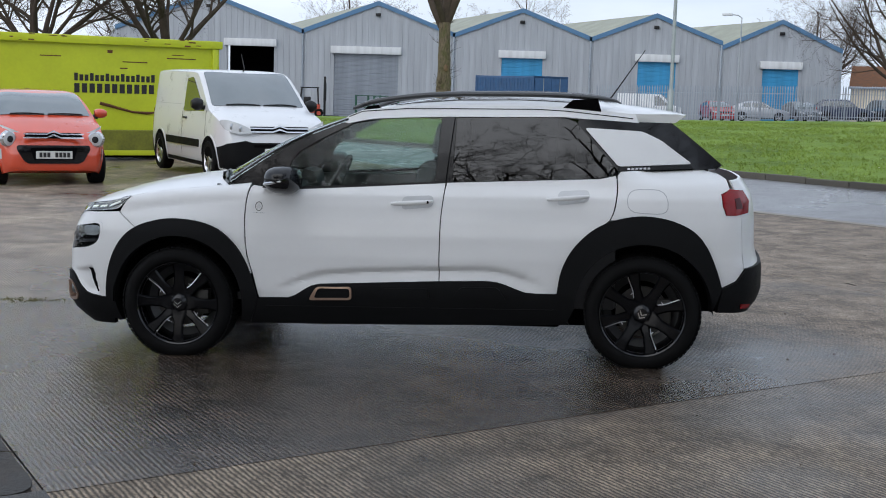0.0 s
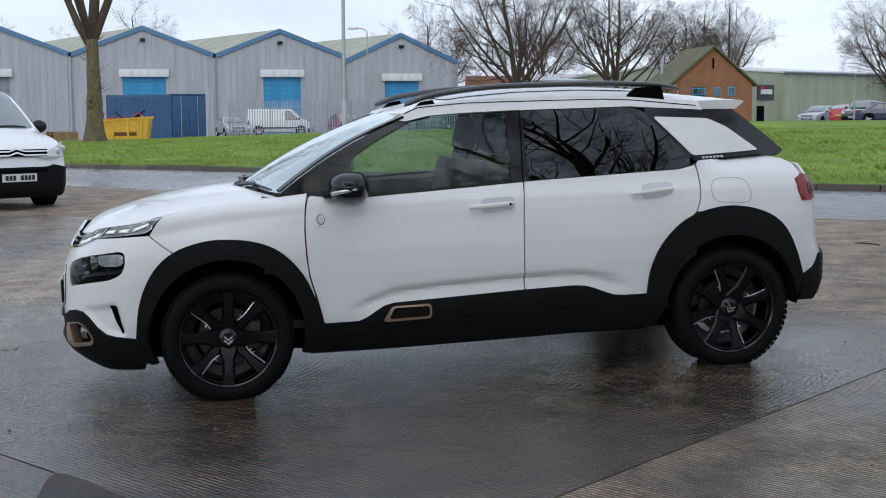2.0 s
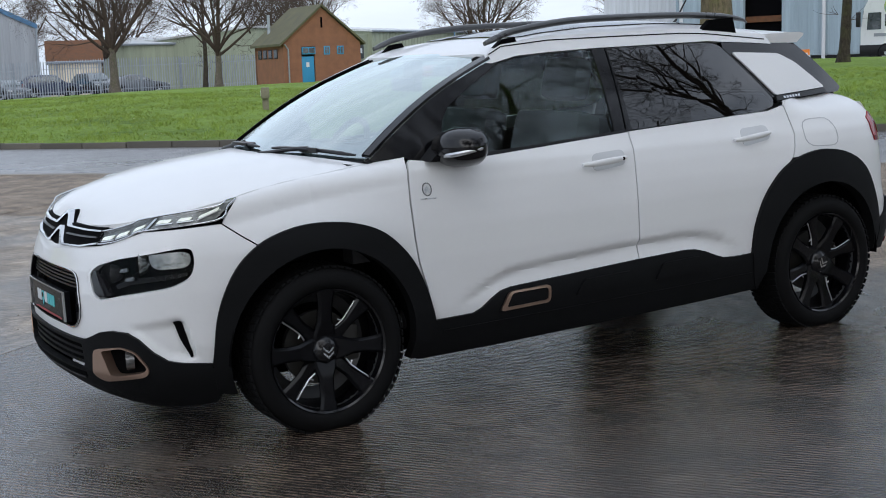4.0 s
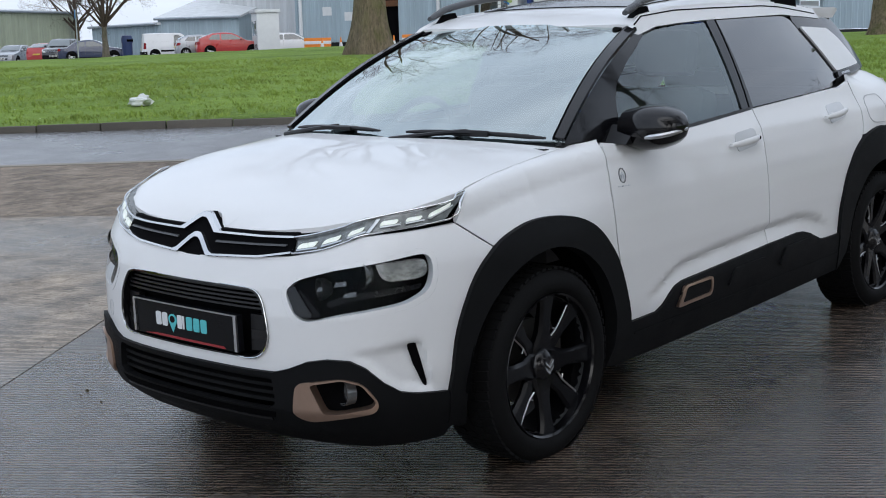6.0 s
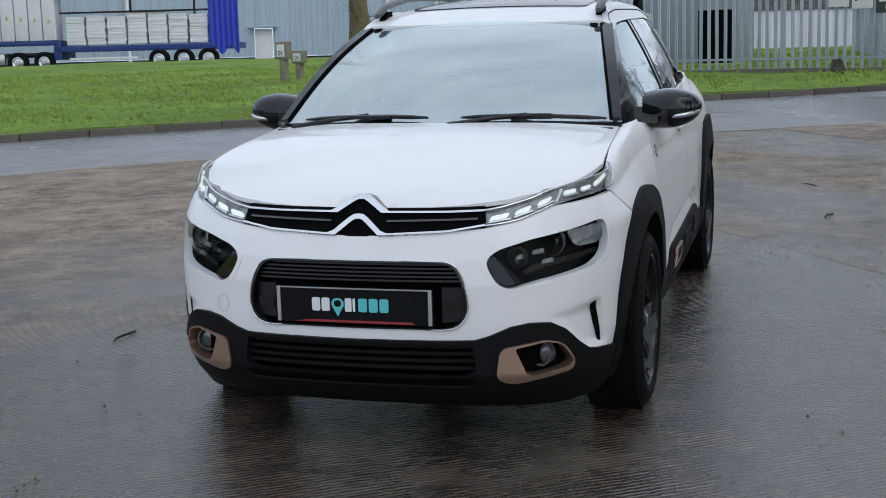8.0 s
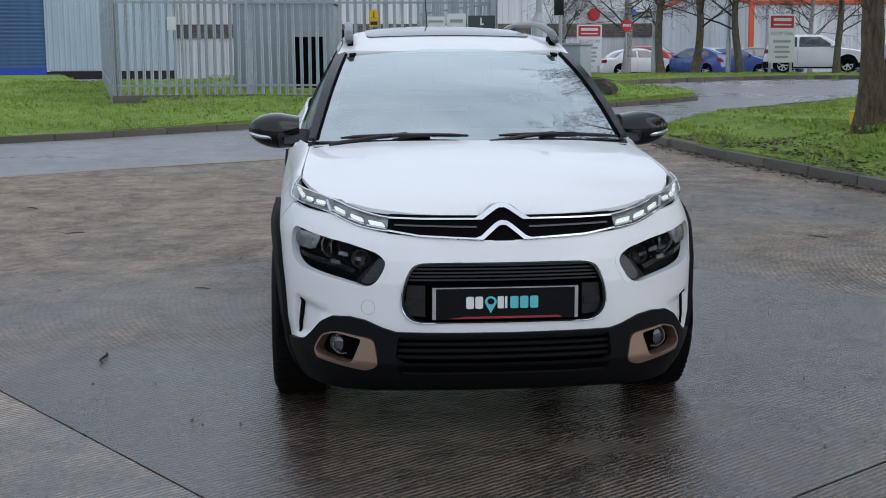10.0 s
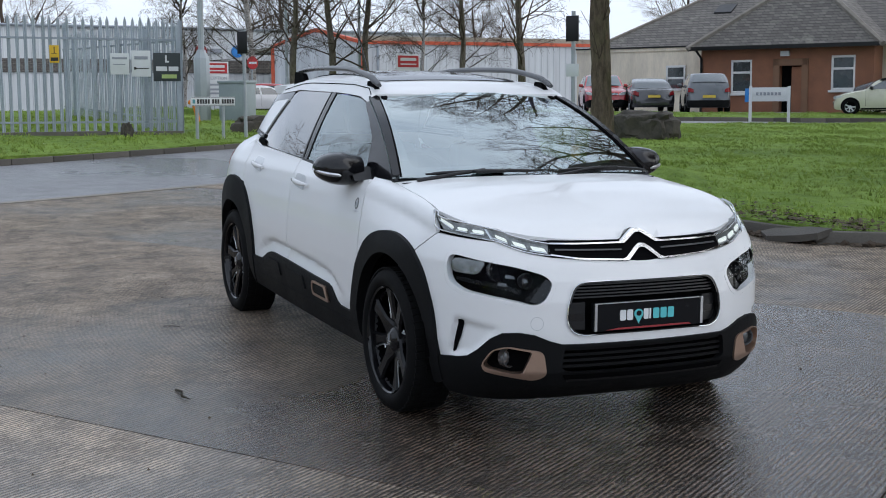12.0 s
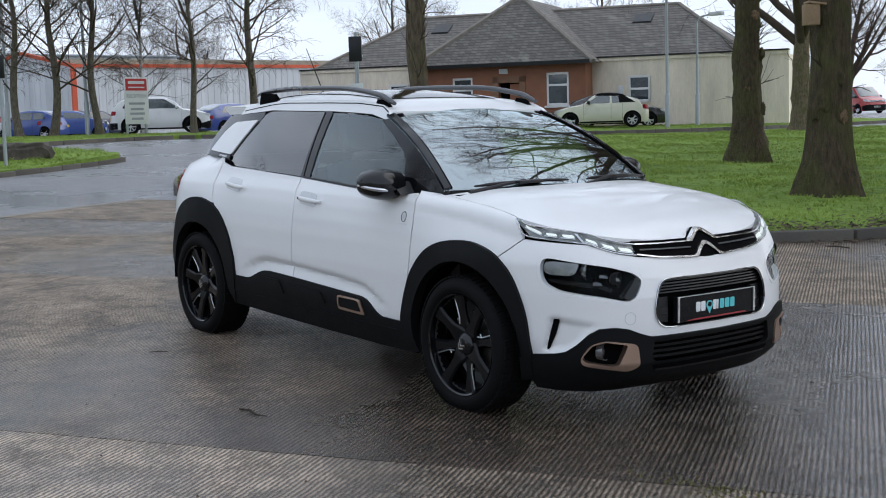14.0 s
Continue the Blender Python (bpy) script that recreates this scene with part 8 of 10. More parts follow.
    for f in ((0, 1, 5, 4), (1, 2, 5), (2, 3, 4, 5), (3, 0, 4), (0, 3, 2, 1)):
        bm.faces.new([v[i] for i in f])
    main = part("long_roof", bm, SLATE, root, "long hipped slate roof", sharp=0.3)
    for p, q in ((corners[0], corners[4]), (corners[1], corners[5]), (corners[4], corners[5])):
        part("ridge_tile", tube(bmesh.new(), [p, q], 0.10, 6), RIDGE, root)
    for x in (-0.9, w + 1.6):
        vent = bmesh.new()
        prism(vent, [(4.5, 4.82), (5.3, 5.30), (5.3, 5.42), (4.5, 5.0)], "x", x - 0.45, x + 0.45)
        part("roof_vent", vent, SATIN_BLACK, main)
    part("corner_pipe", tube(bmesh.new(), [(-0.1, -0.45, h), (0.05, -0.1, h - 0.4), (0.05, -0.1, -0.3)], 0.06, 6), SATIN_BLACK, root)
    part("wall_bell", block((w + 1.2, 1.1, 1.5), (w + 1.45, 1.2, 1.9), 0.02), SIGN_WHITE, root)


bungalow()


def works_building():
    """Grey clad works with red corner and eaves trim."""
    for a, b, lab in (((74.5, -21.0), (66.8, -24.3), "grey works gable with red trim"), ((66.8, -24.3), (67.6, -50.0), "long grey works wall with red trim")):
        m, w = facing(a, b)
        base = 0.55
        root = thing("works_building", lab, "warehouse", Matrix.Translation((0, 0, base)) @ m)
        h = 4.2
        bm = block((0, 0, -1.5), (w, 0.3, h))
        if "gable" in lab:
            prism(bm, [(0, h), (w, h), (w / 2, h + 0.9)], "y", 0, 0.3)
        ribs(bm, 0, w, -1, h, 0.0, 0.45)
        part("wall", bm, PALE_SHEET, root)
        if "gable" in lab:
            for p, q in (((0, h), (w / 2, h + 0.9)), ((w / 2, h + 0.9), (w, h))):
                bm = bmesh.new()
                prism(bm, [p, q, (q[0], q[1] + 0.20), (p[0], p[1] + 0.20)], "y", -0.1, 0.3)
                part("eaves_trim", bm, RED_TRIM, root, "red eaves trim")
            part("corner_trim", block((-0.1, -0.08, -1), (0.2, 0.1, h + 0.2)), RED_TRIM, root, "red corner trim")
            part("roof", block((0, 0.3, h - 0.4), (w, 12, h)), PALE_SHEET, root)
        else:
            part("eaves_trim", block((-0.1, -0.12, h), (w, 0.3, h + 0.20)), RED_TRIM, root, "red eaves trim")
            part("corner_trim", block((-0.12, -0.14, -1), (0.14, 0.1, h + 0.2)), RED_TRIM, root, "red corner trim")
            part("roof", block((0, 0.3, h + 0.2), (w, 25, h + 0.5)), ROOF_SHEET, root)
            part("downpipe", tube(bmesh.new(), [(0.9, -0.2, -0.5), (0.9, -0.2, h)], 0.08, 6), GALV, root)


works_building()
depot = shed("depot", "far pale grey depot with red and blue round marks", (90, 20), (96, -45), 40, 0.4, 7.0, 8.0, PALE_SHEET)[0]
part("dark_band", block((0, -0.12, 3.2), (66, -0.02, 4.2)), SLATE, depot)
for x, mt in ((41.0, SIGN_RED), (44.0, SIGN_BLUE)):
    bm = bmesh.new()
    lathe(bm, [(0.0, -0.2), (0.48, -0.2), (0.48, -0.05)], 24, Matrix.Translation((x, 0, 4.9)))
    part("round_mark", bm, mt, depot)
    part("mark_bar", block((x + 0.75, -0.2, 4.75), (x + 1.7, -0.05, 5.1)), GREY_PRINT, depot)
shed("cream_hut", "small cream hut with a rusty roof far behind the fence", (23.5, 101), (27.5, 100), 7, -0.3, 2.6, 4.3, RENDERED, RUST)
shed("far_green_shed", "far pale green shed with a long low roof", (30, 113), (46, 109), 14, 0.0, 4.2, 4.9, GREEN_SHEET, PALE_SHEET)

# lime waste skip
def waste_skip():
    a, b = (-11.7, 14.3), (-6.35, 18.2)
    m, w = facing(a, b)
    base = terrain(-8, 17) + 0.12
    root = thing("waste_skip", "large lime-green waste skip with scuffed sides and dark lettering bars", "skip", Matrix.Translation((0, 0, base)) @ m)
    h, d = 2.32, 2.4
    for lo, hi in (((0, 0.06, 0.42), (w, 0.12, h)), ((0, d - 0.12, 0.42), (w, d - 0.06, h)), ((0, 0.124, 0.42), (0.06, d - 0.124, h)), ((w - 0.06, 0.124, 0.42), (w, d - 0.124, h))):
        part("side_panel", block(lo, hi), LIME, root)
    part("floor_panel", block((0, 0.2, 0.30), (w, d - 0.2, 0.416)), LIME, root)
    for y in (0.0, d - 0.12):
        part("top_rail", block((-0.04, y - 0.02, h - 0.16), (w + 0.04, y + 0.14, h), 0.02), LIME, root)
    part("end_rail", block((w - 0.1, 0.0, h - 0.16), (w + 0.06, d, h), 0.02), LIME, root)
    for x in (w - 0.16,):
        part("corner_post", block((x, 0.0, 0.3), (x + 0.12, 0.1, h - 0.16), 0.01), LIME, root)
    bm = bmesh.new()
    prism(bm, [(0.0, 0.05), (0.0, 0.48), (0.10, 0.52), (0.22, 0.05)], "x", 0, w)
    part("lower_band", bm, LIME_OLIVE, root, "darker olive lower band")
    part("runner", block((0, 0.3, -0.06), (w, 0.45, 0.32)), DARK, root)
    part("runner", block((0, d - 0.45, -0.06), (w, d - 0.3, 0.32)), DARK, root)
    part("base_edge", block((0, -0.02, 0.0), (w, 0.14, 0.1), 0.01), LIME, root)
    for x0, x1, z0, z1, n in ((w - 2.95, w - 1.32, 1.45, 1.60, 16), (w - 2.95, w - 1.32, 1.22, 1.40, 11)):
        step = (x1 - x0) / n
        for k in range(n):
            part("letter_bar", block((x0 + k * step, 0.052, z0), (x0 + (k + 0.68) * step, 0.06, z1 - (0.03 if n == 16 and k % 3 else 0))), PRINT, root)
    part("scratch", tube(bmesh.new(), [(w - 2.45, 0.055, 1.02), (w - 2.2, 0.052, 0.96), (w - 1.8, 0.05, 0.86), (w - 1.5, 0.05, 0.84), (w - 1.2, 0.055, 0.87)], [0.035, 0.03, 0.02, 0.03, 0.012], 6), RUST, root, "long rusty dent")
    for x0, x1, z, t in ((w - 2.0, w - 1.5, 1.83, 0.02), (w - 1.1, w - 0.5, 1.93, 0.02), (w - 2.3, w - 2.2, 2.0, 0.06), (w - 1.0, w - 0.75, 2.0, 0.015), (w - 2.05, w - 1.9, 1.70, 0.025), (w - 3.6, w - 3.2, 1.9, 0.02), (w - 3.9, w - 3.8, 1.2, 0.08), (w - 0.9, w - 0.8, 1.1, 0.03)):
        part("scuff", block((x0, 0.054, z), (x1, 0.06, z + t)), RUST, root)
    chips = random.Random(4)
    for k in range(26):
        x, z = chips.uniform(0.2, w - 0.1), h - 0.02 - 0.13 * chips.random() ** 2
        part("rust_chip", block((x, -0.024, z), (x + chips.uniform(0.02, 0.16), 0.0, z + chips.uniform(0.01, 0.03))), RUST, root)


waste_skip()


def yellow_skip():
    root = thing("builders_skip", "yellow builders skip heaped with scrap on the grass edge", "skip", pose(-3.55, 57.5, terrain(-3.5, 57.5) + 0.1, 0, 0, -6))
    bm = bmesh.new()
    prism(bm, [(-1.45, 0.95), (1.15, 1.12), (1.0, 0.0), (-0.75, 0.0)], "y", -0.75, 0.75)
    body = part("body", bm, YELLOW_PAINT, root)
    for y in (-0.80, 0.76):
        bm = bmesh.new()
        prism(bm, [(-1.5, 0.90), (1.2, 1.07), (1.2, 1.17), (-1.5, 1.0)], "y", y, y + 0.05)
        part("rim", bm, YELLOW_PAINT, body)
        for x in (-0.6, 0.1, 0.75):
            part("stiffener", block((x, y, 0.05), (x + 0.09, y + 0.05, 1.0), 0.01), YELLOW_PAINT, body)
    part("rust_patch", block((-0.5, -0.765, 0.25), (0.55, -0.752, 0.42)), RUST, body)
    heap = random.Random(5)
    for k in range(11):
        x, y = heap.uniform(-1.3, 0.9), heap.uniform(-0.5, 0.5)
        d = Vector((heap.uniform(-0.8, 0.8), heap.uniform(-0.3, 0.3), heap.uniform(0.05, 0.45)))
        part("scrap", tube(bmesh.new(), [Vector((x, y, 1.0)), Vector((x, y, 1.0)) + d * 0.6, Vector((x, y, 1.02)) + d], [0.05, 0.045, 0.03], 5), (SIGN_RED, GALV, DARK, SATIN_BLACK, RUST)[k % 5], root)


yellow_skip()


def container():
    root = thing("shipping_container", "dark blue shipping container with rust stains", "container", pose(-1.4, 67.0, terrain(-1, 68), 0, 0, 128))
    L, W, H = 6.06, 2.44, 2.59
    bm = block((0, -W, 0.1), (L, 0, H), 0.02)
    ribs(bm, 0.12, L - 0.12, 0.2, H - 0.12, -W, 0.28)
    ribs(bm, 0.12, L - 0.12, 0.2, H - 0.12, 0.008, 0.28, -0.03)
    part("body", bm, BLUE_PAINT, root)
    for y0, y1 in ((-W + 0.05, -W / 2 - 0.01), (-W / 2 + 0.01, -0.05)):
        d = part("door", block((-0.05, y0, 0.2), (0.0, y1, H - 0.1), 0.01), BLUE_PAINT, root)
        part("lock_bar", tube(bmesh.new(), [(-0.08, (y0 + y1) / 2, 0.2), (-0.08, (y0 + y1) / 2, H - 0.1)], 0.025, 6), GALV, d)
    for x in (0, L - 0.12):
        part("frame_post", block((x, -W - 0.02, 0), (x + 0.12, 0.02, H + 0.02)), BLUE_PAINT, root)


container()


def lorry():
    """White tractor with an open curtain trailer loaded with white sacks."""
    m, w = facing((52.3, 43.5), (57.8, 23.6))
    base = 0.80
    root = thing("lorry", "white lorry with a blue open-sided trailer loaded with white sacks", "lorry", Matrix.Translation((0, 0, base)) @ m)
    WHITE = PAINTS["white"]
    bm = bmesh.new()
    prism(bm, [(0.0, 0.55), (2.35, 0.55), (2.35, 3.75), (1.9, 3.9), (0.55, 3.6), (0.18, 2.9), (0.0, 1.7)], "y", 0, 2.5)
    cab = part("cab", bm, WHITE, root, "white sleeper cab")
    part("windscreen", block((0.02, 0.2, 1.85), (0.22, 2.3, 2.75), 0.02), CAR_GLASS, cab)
    bm = bmesh.new()
    prism(bm, [(0.35, 1.75), (1.15, 1.75), (1.15, 2.65), (0.42, 2.65)], "y", -0.02, 0.02)
    part("side_window", bm, CAR_GLASS, cab)
    part("rear_pane", block((1.35, -0.02, 1.9), (1.75, 0.02, 2.55), 0.01), CAR_GLASS, cab)
    part("mirror", block((-0.15, -0.3, 1.9), (0.05, -0.1, 2.7), 0.03), SATIN_BLACK, cab)
    part("lower_skirt", block((-0.05, -0.03, 0.35), (2.4, 0.3, 0.95), 0.05), SATIN_BLACK, cab)
    part("letter_bar", block((0.75, -0.012, 1.38), (1.95, 0.0, 1.55)), GREY_PRINT, cab)
    bm = bmesh.new()
    lathe(bm, [(0.42, -0.015), (0.55, -0.015), (0.55, 0.0)], 24, Matrix.Translation((1.85, 0, 2.95)), 0, radians(290))
    part("ring_mark", bm, SIGN_LIME, cab)
    bm = bmesh.new()
    lathe(bm, [(0.45, -0.02), (0.57, -0.02), (0.57, 0.0)], 16, Matrix.Translation((1.95, 0, 2.85)), radians(100), radians(260))
    part("ring_mark", bm, SIGN_BLUE, cab)
    part("chassis", block((1.6, 0.7, 0.75), (6.6, 1.8, 1.0), 0.03), SATIN_BLACK, root)
    tank = part("fuel_tank", block((2.9, -0.02, 0.40), (4.1, 0.6, 0.98), 0.08), SILVER, root)
    part("step_plate", block((2.2, 0.0, 0.35), (2.85, 0.5, 0.8), 0.04), SATIN_BLACK, root)
    blue = surface("deep_blue_steel", (0.012, 0.035, 0.17), 0.45)
    tx, L = 2.9, 16.4
    bed = part("trailer_bed", block((tx + 3.9, 0, 0.98), (L, 2.5, 1.28), 0.02), blue, root, "blue trailer bed")
    part("raised_bed", block((tx, 0, 1.38), (tx + 4.0, 2.5, 1.6), 0.02), blue, root)
    part("step_frame", block((tx + 3.8, 0, 0.6), (tx + 4.2, 2.5, 1.6), 0.02), blue, root)
    part("head_board", block((tx, 0, 1.6), (tx + 0.25, 2.5, 4.1), 0.02), blue, root)
    part("top_rail", block((tx, 0.0, 3.95), (L + 0.1, 0.12, 4.1)), SATIN_BLACK, root)
    part("mid_rail", block((tx + 4.2, 0.05, 2.95), (L, 0.12, 3.05)), SATIN_BLACK, root)
    part("top_rail", block((tx, 2.4, 3.95), (L + 0.1, 2.5, 4.1)), SATIN_BLACK, root)
    part("roof_sheet", block((tx, 0.0, 4.1), (L + 0.1, 2.5, 4.14)), SIGN_WHITE, root)
    for x in (tx + 7.6, tx + 11.0):
        part("stay", block((x, 1.2, 1.28), (x + 0.1, 1.3, 4.0)), SATIN_BLACK, root)
    tarp = bmesh.new()
    rings = []
    for k in range(12):
        x = L - 1.5 + 0.14 * k
        rings.append([Vector((x, 0.02 - 0.09 * (k % 2), 0.9 + 0.25 * math.sin(k))), Vector((x, -0.02 - 0.09 * (k % 2), 4.0)), Vector((x, 0.2, 4.0)), Vector((x, 0.2, 0.95))])
    ring_loft(tarp, rings)
    part("gathered_curtain", tarp, surface("bright_blue_tarpaulin", (0.012, 0.04, 0.42), 0.4), root, "gathered bright blue curtain")
    part("side_guard", block((tx + 4.6, -0.02, 0.55), (tx + 8.2, 0.05, 0.68), 0.01), SIGN_WHITE, root)
    sack = surface("white_woven_sack", (0.62, 0.63, 0.66), 0.8, var=0.06, fine=40, bump=0.15)
    wrap_white = surface("white_shrink_wrap", (0.60, 0.60, 0.66), 0.35, var=0.08, fine=8, bump=0.1)
    for k in range(5):
        pal = part("wrapped_pallet", block((tx + 0.35 + 0.73 * k, 0.1, 1.62), (tx + 1.03 + 0.73 * k, 1.3, 3.75), 0.03), wrap_white, root, "tall white wrapped pallet")
        part("label", block((tx + 0.62 + 0.73 * k, 0.08, 2.75 - 0.06 * k), (tx + 0.74 + 0.73 * k, 0.1, 2.95 - 0.06 * k)), SIGN_LIME, pal)
    for k in range(8):
        x0 = tx + 4.45 + 1.08 * k
        hgt = 1.45 + (0.22 if k in (3, 4) else 0.06 * (k % 2))
        n = 9
        for j in range(n):
            z0 = 1.32 + hgt * j / n
            part("sack", block((x0 + random.uniform(0, 0.04), 0.12 + random.uniform(-0.03, 0.03), z0), (x0 + 1.0 + random.uniform(-0.03, 0.03), 1.25, z0 + hgt / n + 0.02), 0.05), sack, root)
    bm = bmesh.new()
    r = 0.54
    lathe(bm, [(r * 0.55, -0.02), (r * 0.85, -0.06), (r, 0.0), (r, 0.28), (r * 0.5, 0.3)], 28)
    tyre = mesh_of("wheel", bm, RUBBER)
    bm = bmesh.new()
    lathe(bm, [(0.0, -0.06), (0.10, -0.06), (0.12, 0.0), (0.2, 0.02), (r * 0.5, -0.03), (r * 0.56, -0.02)], 24)
    hubm = mesh_of("rim", bm, SILVER)
    for x in (1.45, 4.75, 6.15, 12.2, 13.5, 14.8):
        wheel = piece("wheel", tyre, root, pose(x, 0.02, 0.5))
        piece("rim", hubm, wheel, Matrix())


lorry()

# ---- trees and grass ----
def bark(name, color, moss=0.0, bands=False):
    m, n, l, b = shader(name)
    co = n.new("ShaderNodeTexCoord")
    mp = node(n, "Mapping")
    mp.inputs["Scale"].default_value = (1, 1, 3.0) if bands else (1, 1, 0.4)
    l.new(co.outputs["Object"], mp.inputs[0])
    big = node(n, "TexNoise", Scale=2.2, Detail=6.0, Roughness=0.65)
    fine = node(n, "TexNoise", Scale=16.0, Detail=5.0, Roughness=0.7)
    l.new(co.outputs["Object"], big.inputs["Vector"])
    l.new(mp.outputs[0], fine.inputs["Vector"])
    ramp = n.new("ShaderNodeValToRGB")
    e = ramp.color_ramp.elements
    dark = tuple(c * (0.12 if bands else 0.35) for c in color)
    e[0].position, e[0].color = (0.40 if bands else 0.32), (*dark, 1)
    e[1].position, e[1].color = (0.50 if bands else 0.68), (*color, 1)
    l.new(fine.outputs["Fac"], ramp.inputs[0])
    mix = node(n, "Mix")
    mix.data_type = "RGBA"
    mix.inputs[7].default_value = (0.10, 0.12, 0.03, 1)
    amount = node(n, "MapRange")
    amount.inputs["From Min"].default_value, amount.inputs["From Max"].default_value = 0.45, 0.65
    amount.inputs["To Max"].default_value = moss
    l.new(big.outputs["Fac"], amount.inputs[0])
    l.new(amount.outputs[0], mix.inputs[0])
    l.new(ramp.outputs[0], mix.inputs[6])
    l.new(mix.outputs[2], b.inputs["Base Color"])
    b.inputs["Roughness"].default_value, b.inputs["Specular IOR Level"].default_value = 0.85, 0.2
    relief = node(n, "Bump", Strength=1.0, Distance=0.09)
    l.new(fine.outputs["Fac"], relief.inputs["Height"])
    l.new(relief.outputs[0], b.inputs["Normal"])
    return m


BARK_BROWN = bark("mossy_brown_bark", (0.26, 0.205, 0.14), 0.5)
BARK_BURR = bark("dark_mossy_bark", (0.135, 0.105, 0.065), 0.55)
BARK_KNOT = bark("mottled_knotted_bark", (0.22, 0.175, 0.12), 0.35)
BARK_GREY = bark("grey_brown_bark", (0.25, 0.22, 0.175), 0.35)
BARK_BIRCH = bark("birch_bark", (0.50, 0.47, 0.43), 0.1, True)
BARK_DAMP = bark("damp_birch_bark", (0.20, 0.17, 0.135), 0.25)
BARK_DARK = bark("dark_bark", (0.085, 0.07, 0.055), 0.3)
BURR_WOOD = surface("pale_burr_wood", (0.17, 0.108, 0.062), 0.9, var=0.95, scale=22.0, fine=40, bump=0.5)
TWIG = surface("bare_twigs", (0.075, 0.058, 0.045), 0.9, var=0.3, bump=0.0, spec=0.1)


class Wood:
    """Collects tapered limbs as plain vertex and face lists."""
    def __init__(self):
        self.verts, self.faces = [], []

    def limb(self, pts, radii, seg):
        start = len(self.verts)
        side = None
        for i, p in enumerate(pts):
            d = (pts[min(i + 1, len(pts) - 1)] - pts[max(i - 1, 0)]).normalized()
            if side is None:
                side = d.orthogonal().normalized()
            side = (side - d * side.dot(d)).normalized()
            up = d.cross(side)
            for k in range(seg):
                a = 2 * math.pi * k / seg
                self.verts.append(tuple(p + radii[i] * (math.cos(a) * side + math.sin(a) * up)))
        for i in range(len(pts) - 1):
            for k in range(seg):
                j = (k + 1) % seg
                self.faces.append((start + i * seg + k, start + i * seg + j, start + (i + 1) * seg + j, start + (i + 1) * seg + k))

    def mesh(self, name, material):
        me = bpy.data.meshes.new(name)
        me.from_pydata(self.verts, [], self.faces)
        me.materials.append(material)
        me.shade_smooth()
        return me


def grow(wood, rng, p, d, length, radius, level, droop, counts):
    """A limb that wanders, tapers and bears smaller limbs."""
    n = (6, 6, 5, 4, 3)[level]
    pts, radii = [p.copy()], [radius]
    step = length / n
    marks = []
    for i in range(n):
        wander = Vector((rng.uniform(-1, 1), rng.uniform(-1, 1), rng.uniform(-0.6, 0.8))) * (0.16, 0.2, 0.26, 0.3, 0.3)[level]
        d = (d + wander + Vector((0, 0, droop[level]))).normalized()
        p = p + d * step
        pts.append(p.copy())
        radii.append(radius * (1 - 0.8 * (i + 1) / n) + 0.002)
        marks.append((p.copy(), d.copy(), radii[-1], (i + 1) / n))
    wood.limb(pts, radii, (9, 7, 5, 4, 3)[level])
    if level >= len(counts):
        return
    for k in range(counts[level]):
        t = 0.22 + 0.78 * (k + rng.random()) / counts[level]
        i = min(n - 1, int(t * n))
        q, dq, rq, _ = marks[i]
        q = pts[i] + (pts[i + 1] - pts[i]) * (t * n - i)
        out = dq.orthogonal().normalized()
        out = Matrix.Rotation(rng.uniform(0, 2 * math.pi), 3, dq) @ out
        spread = rng.uniform(0.55, 1.0)
        child = (dq * (1 - 0.35 * spread) + out * spread).normalized()
        grow(wood, rng, q, child, length * rng.uniform(0.42, 0.68) * (1.1 - 0.45 * t), max(0.004, rq * rng.uniform(0.45, 0.7)), level + 1, droop, counts)


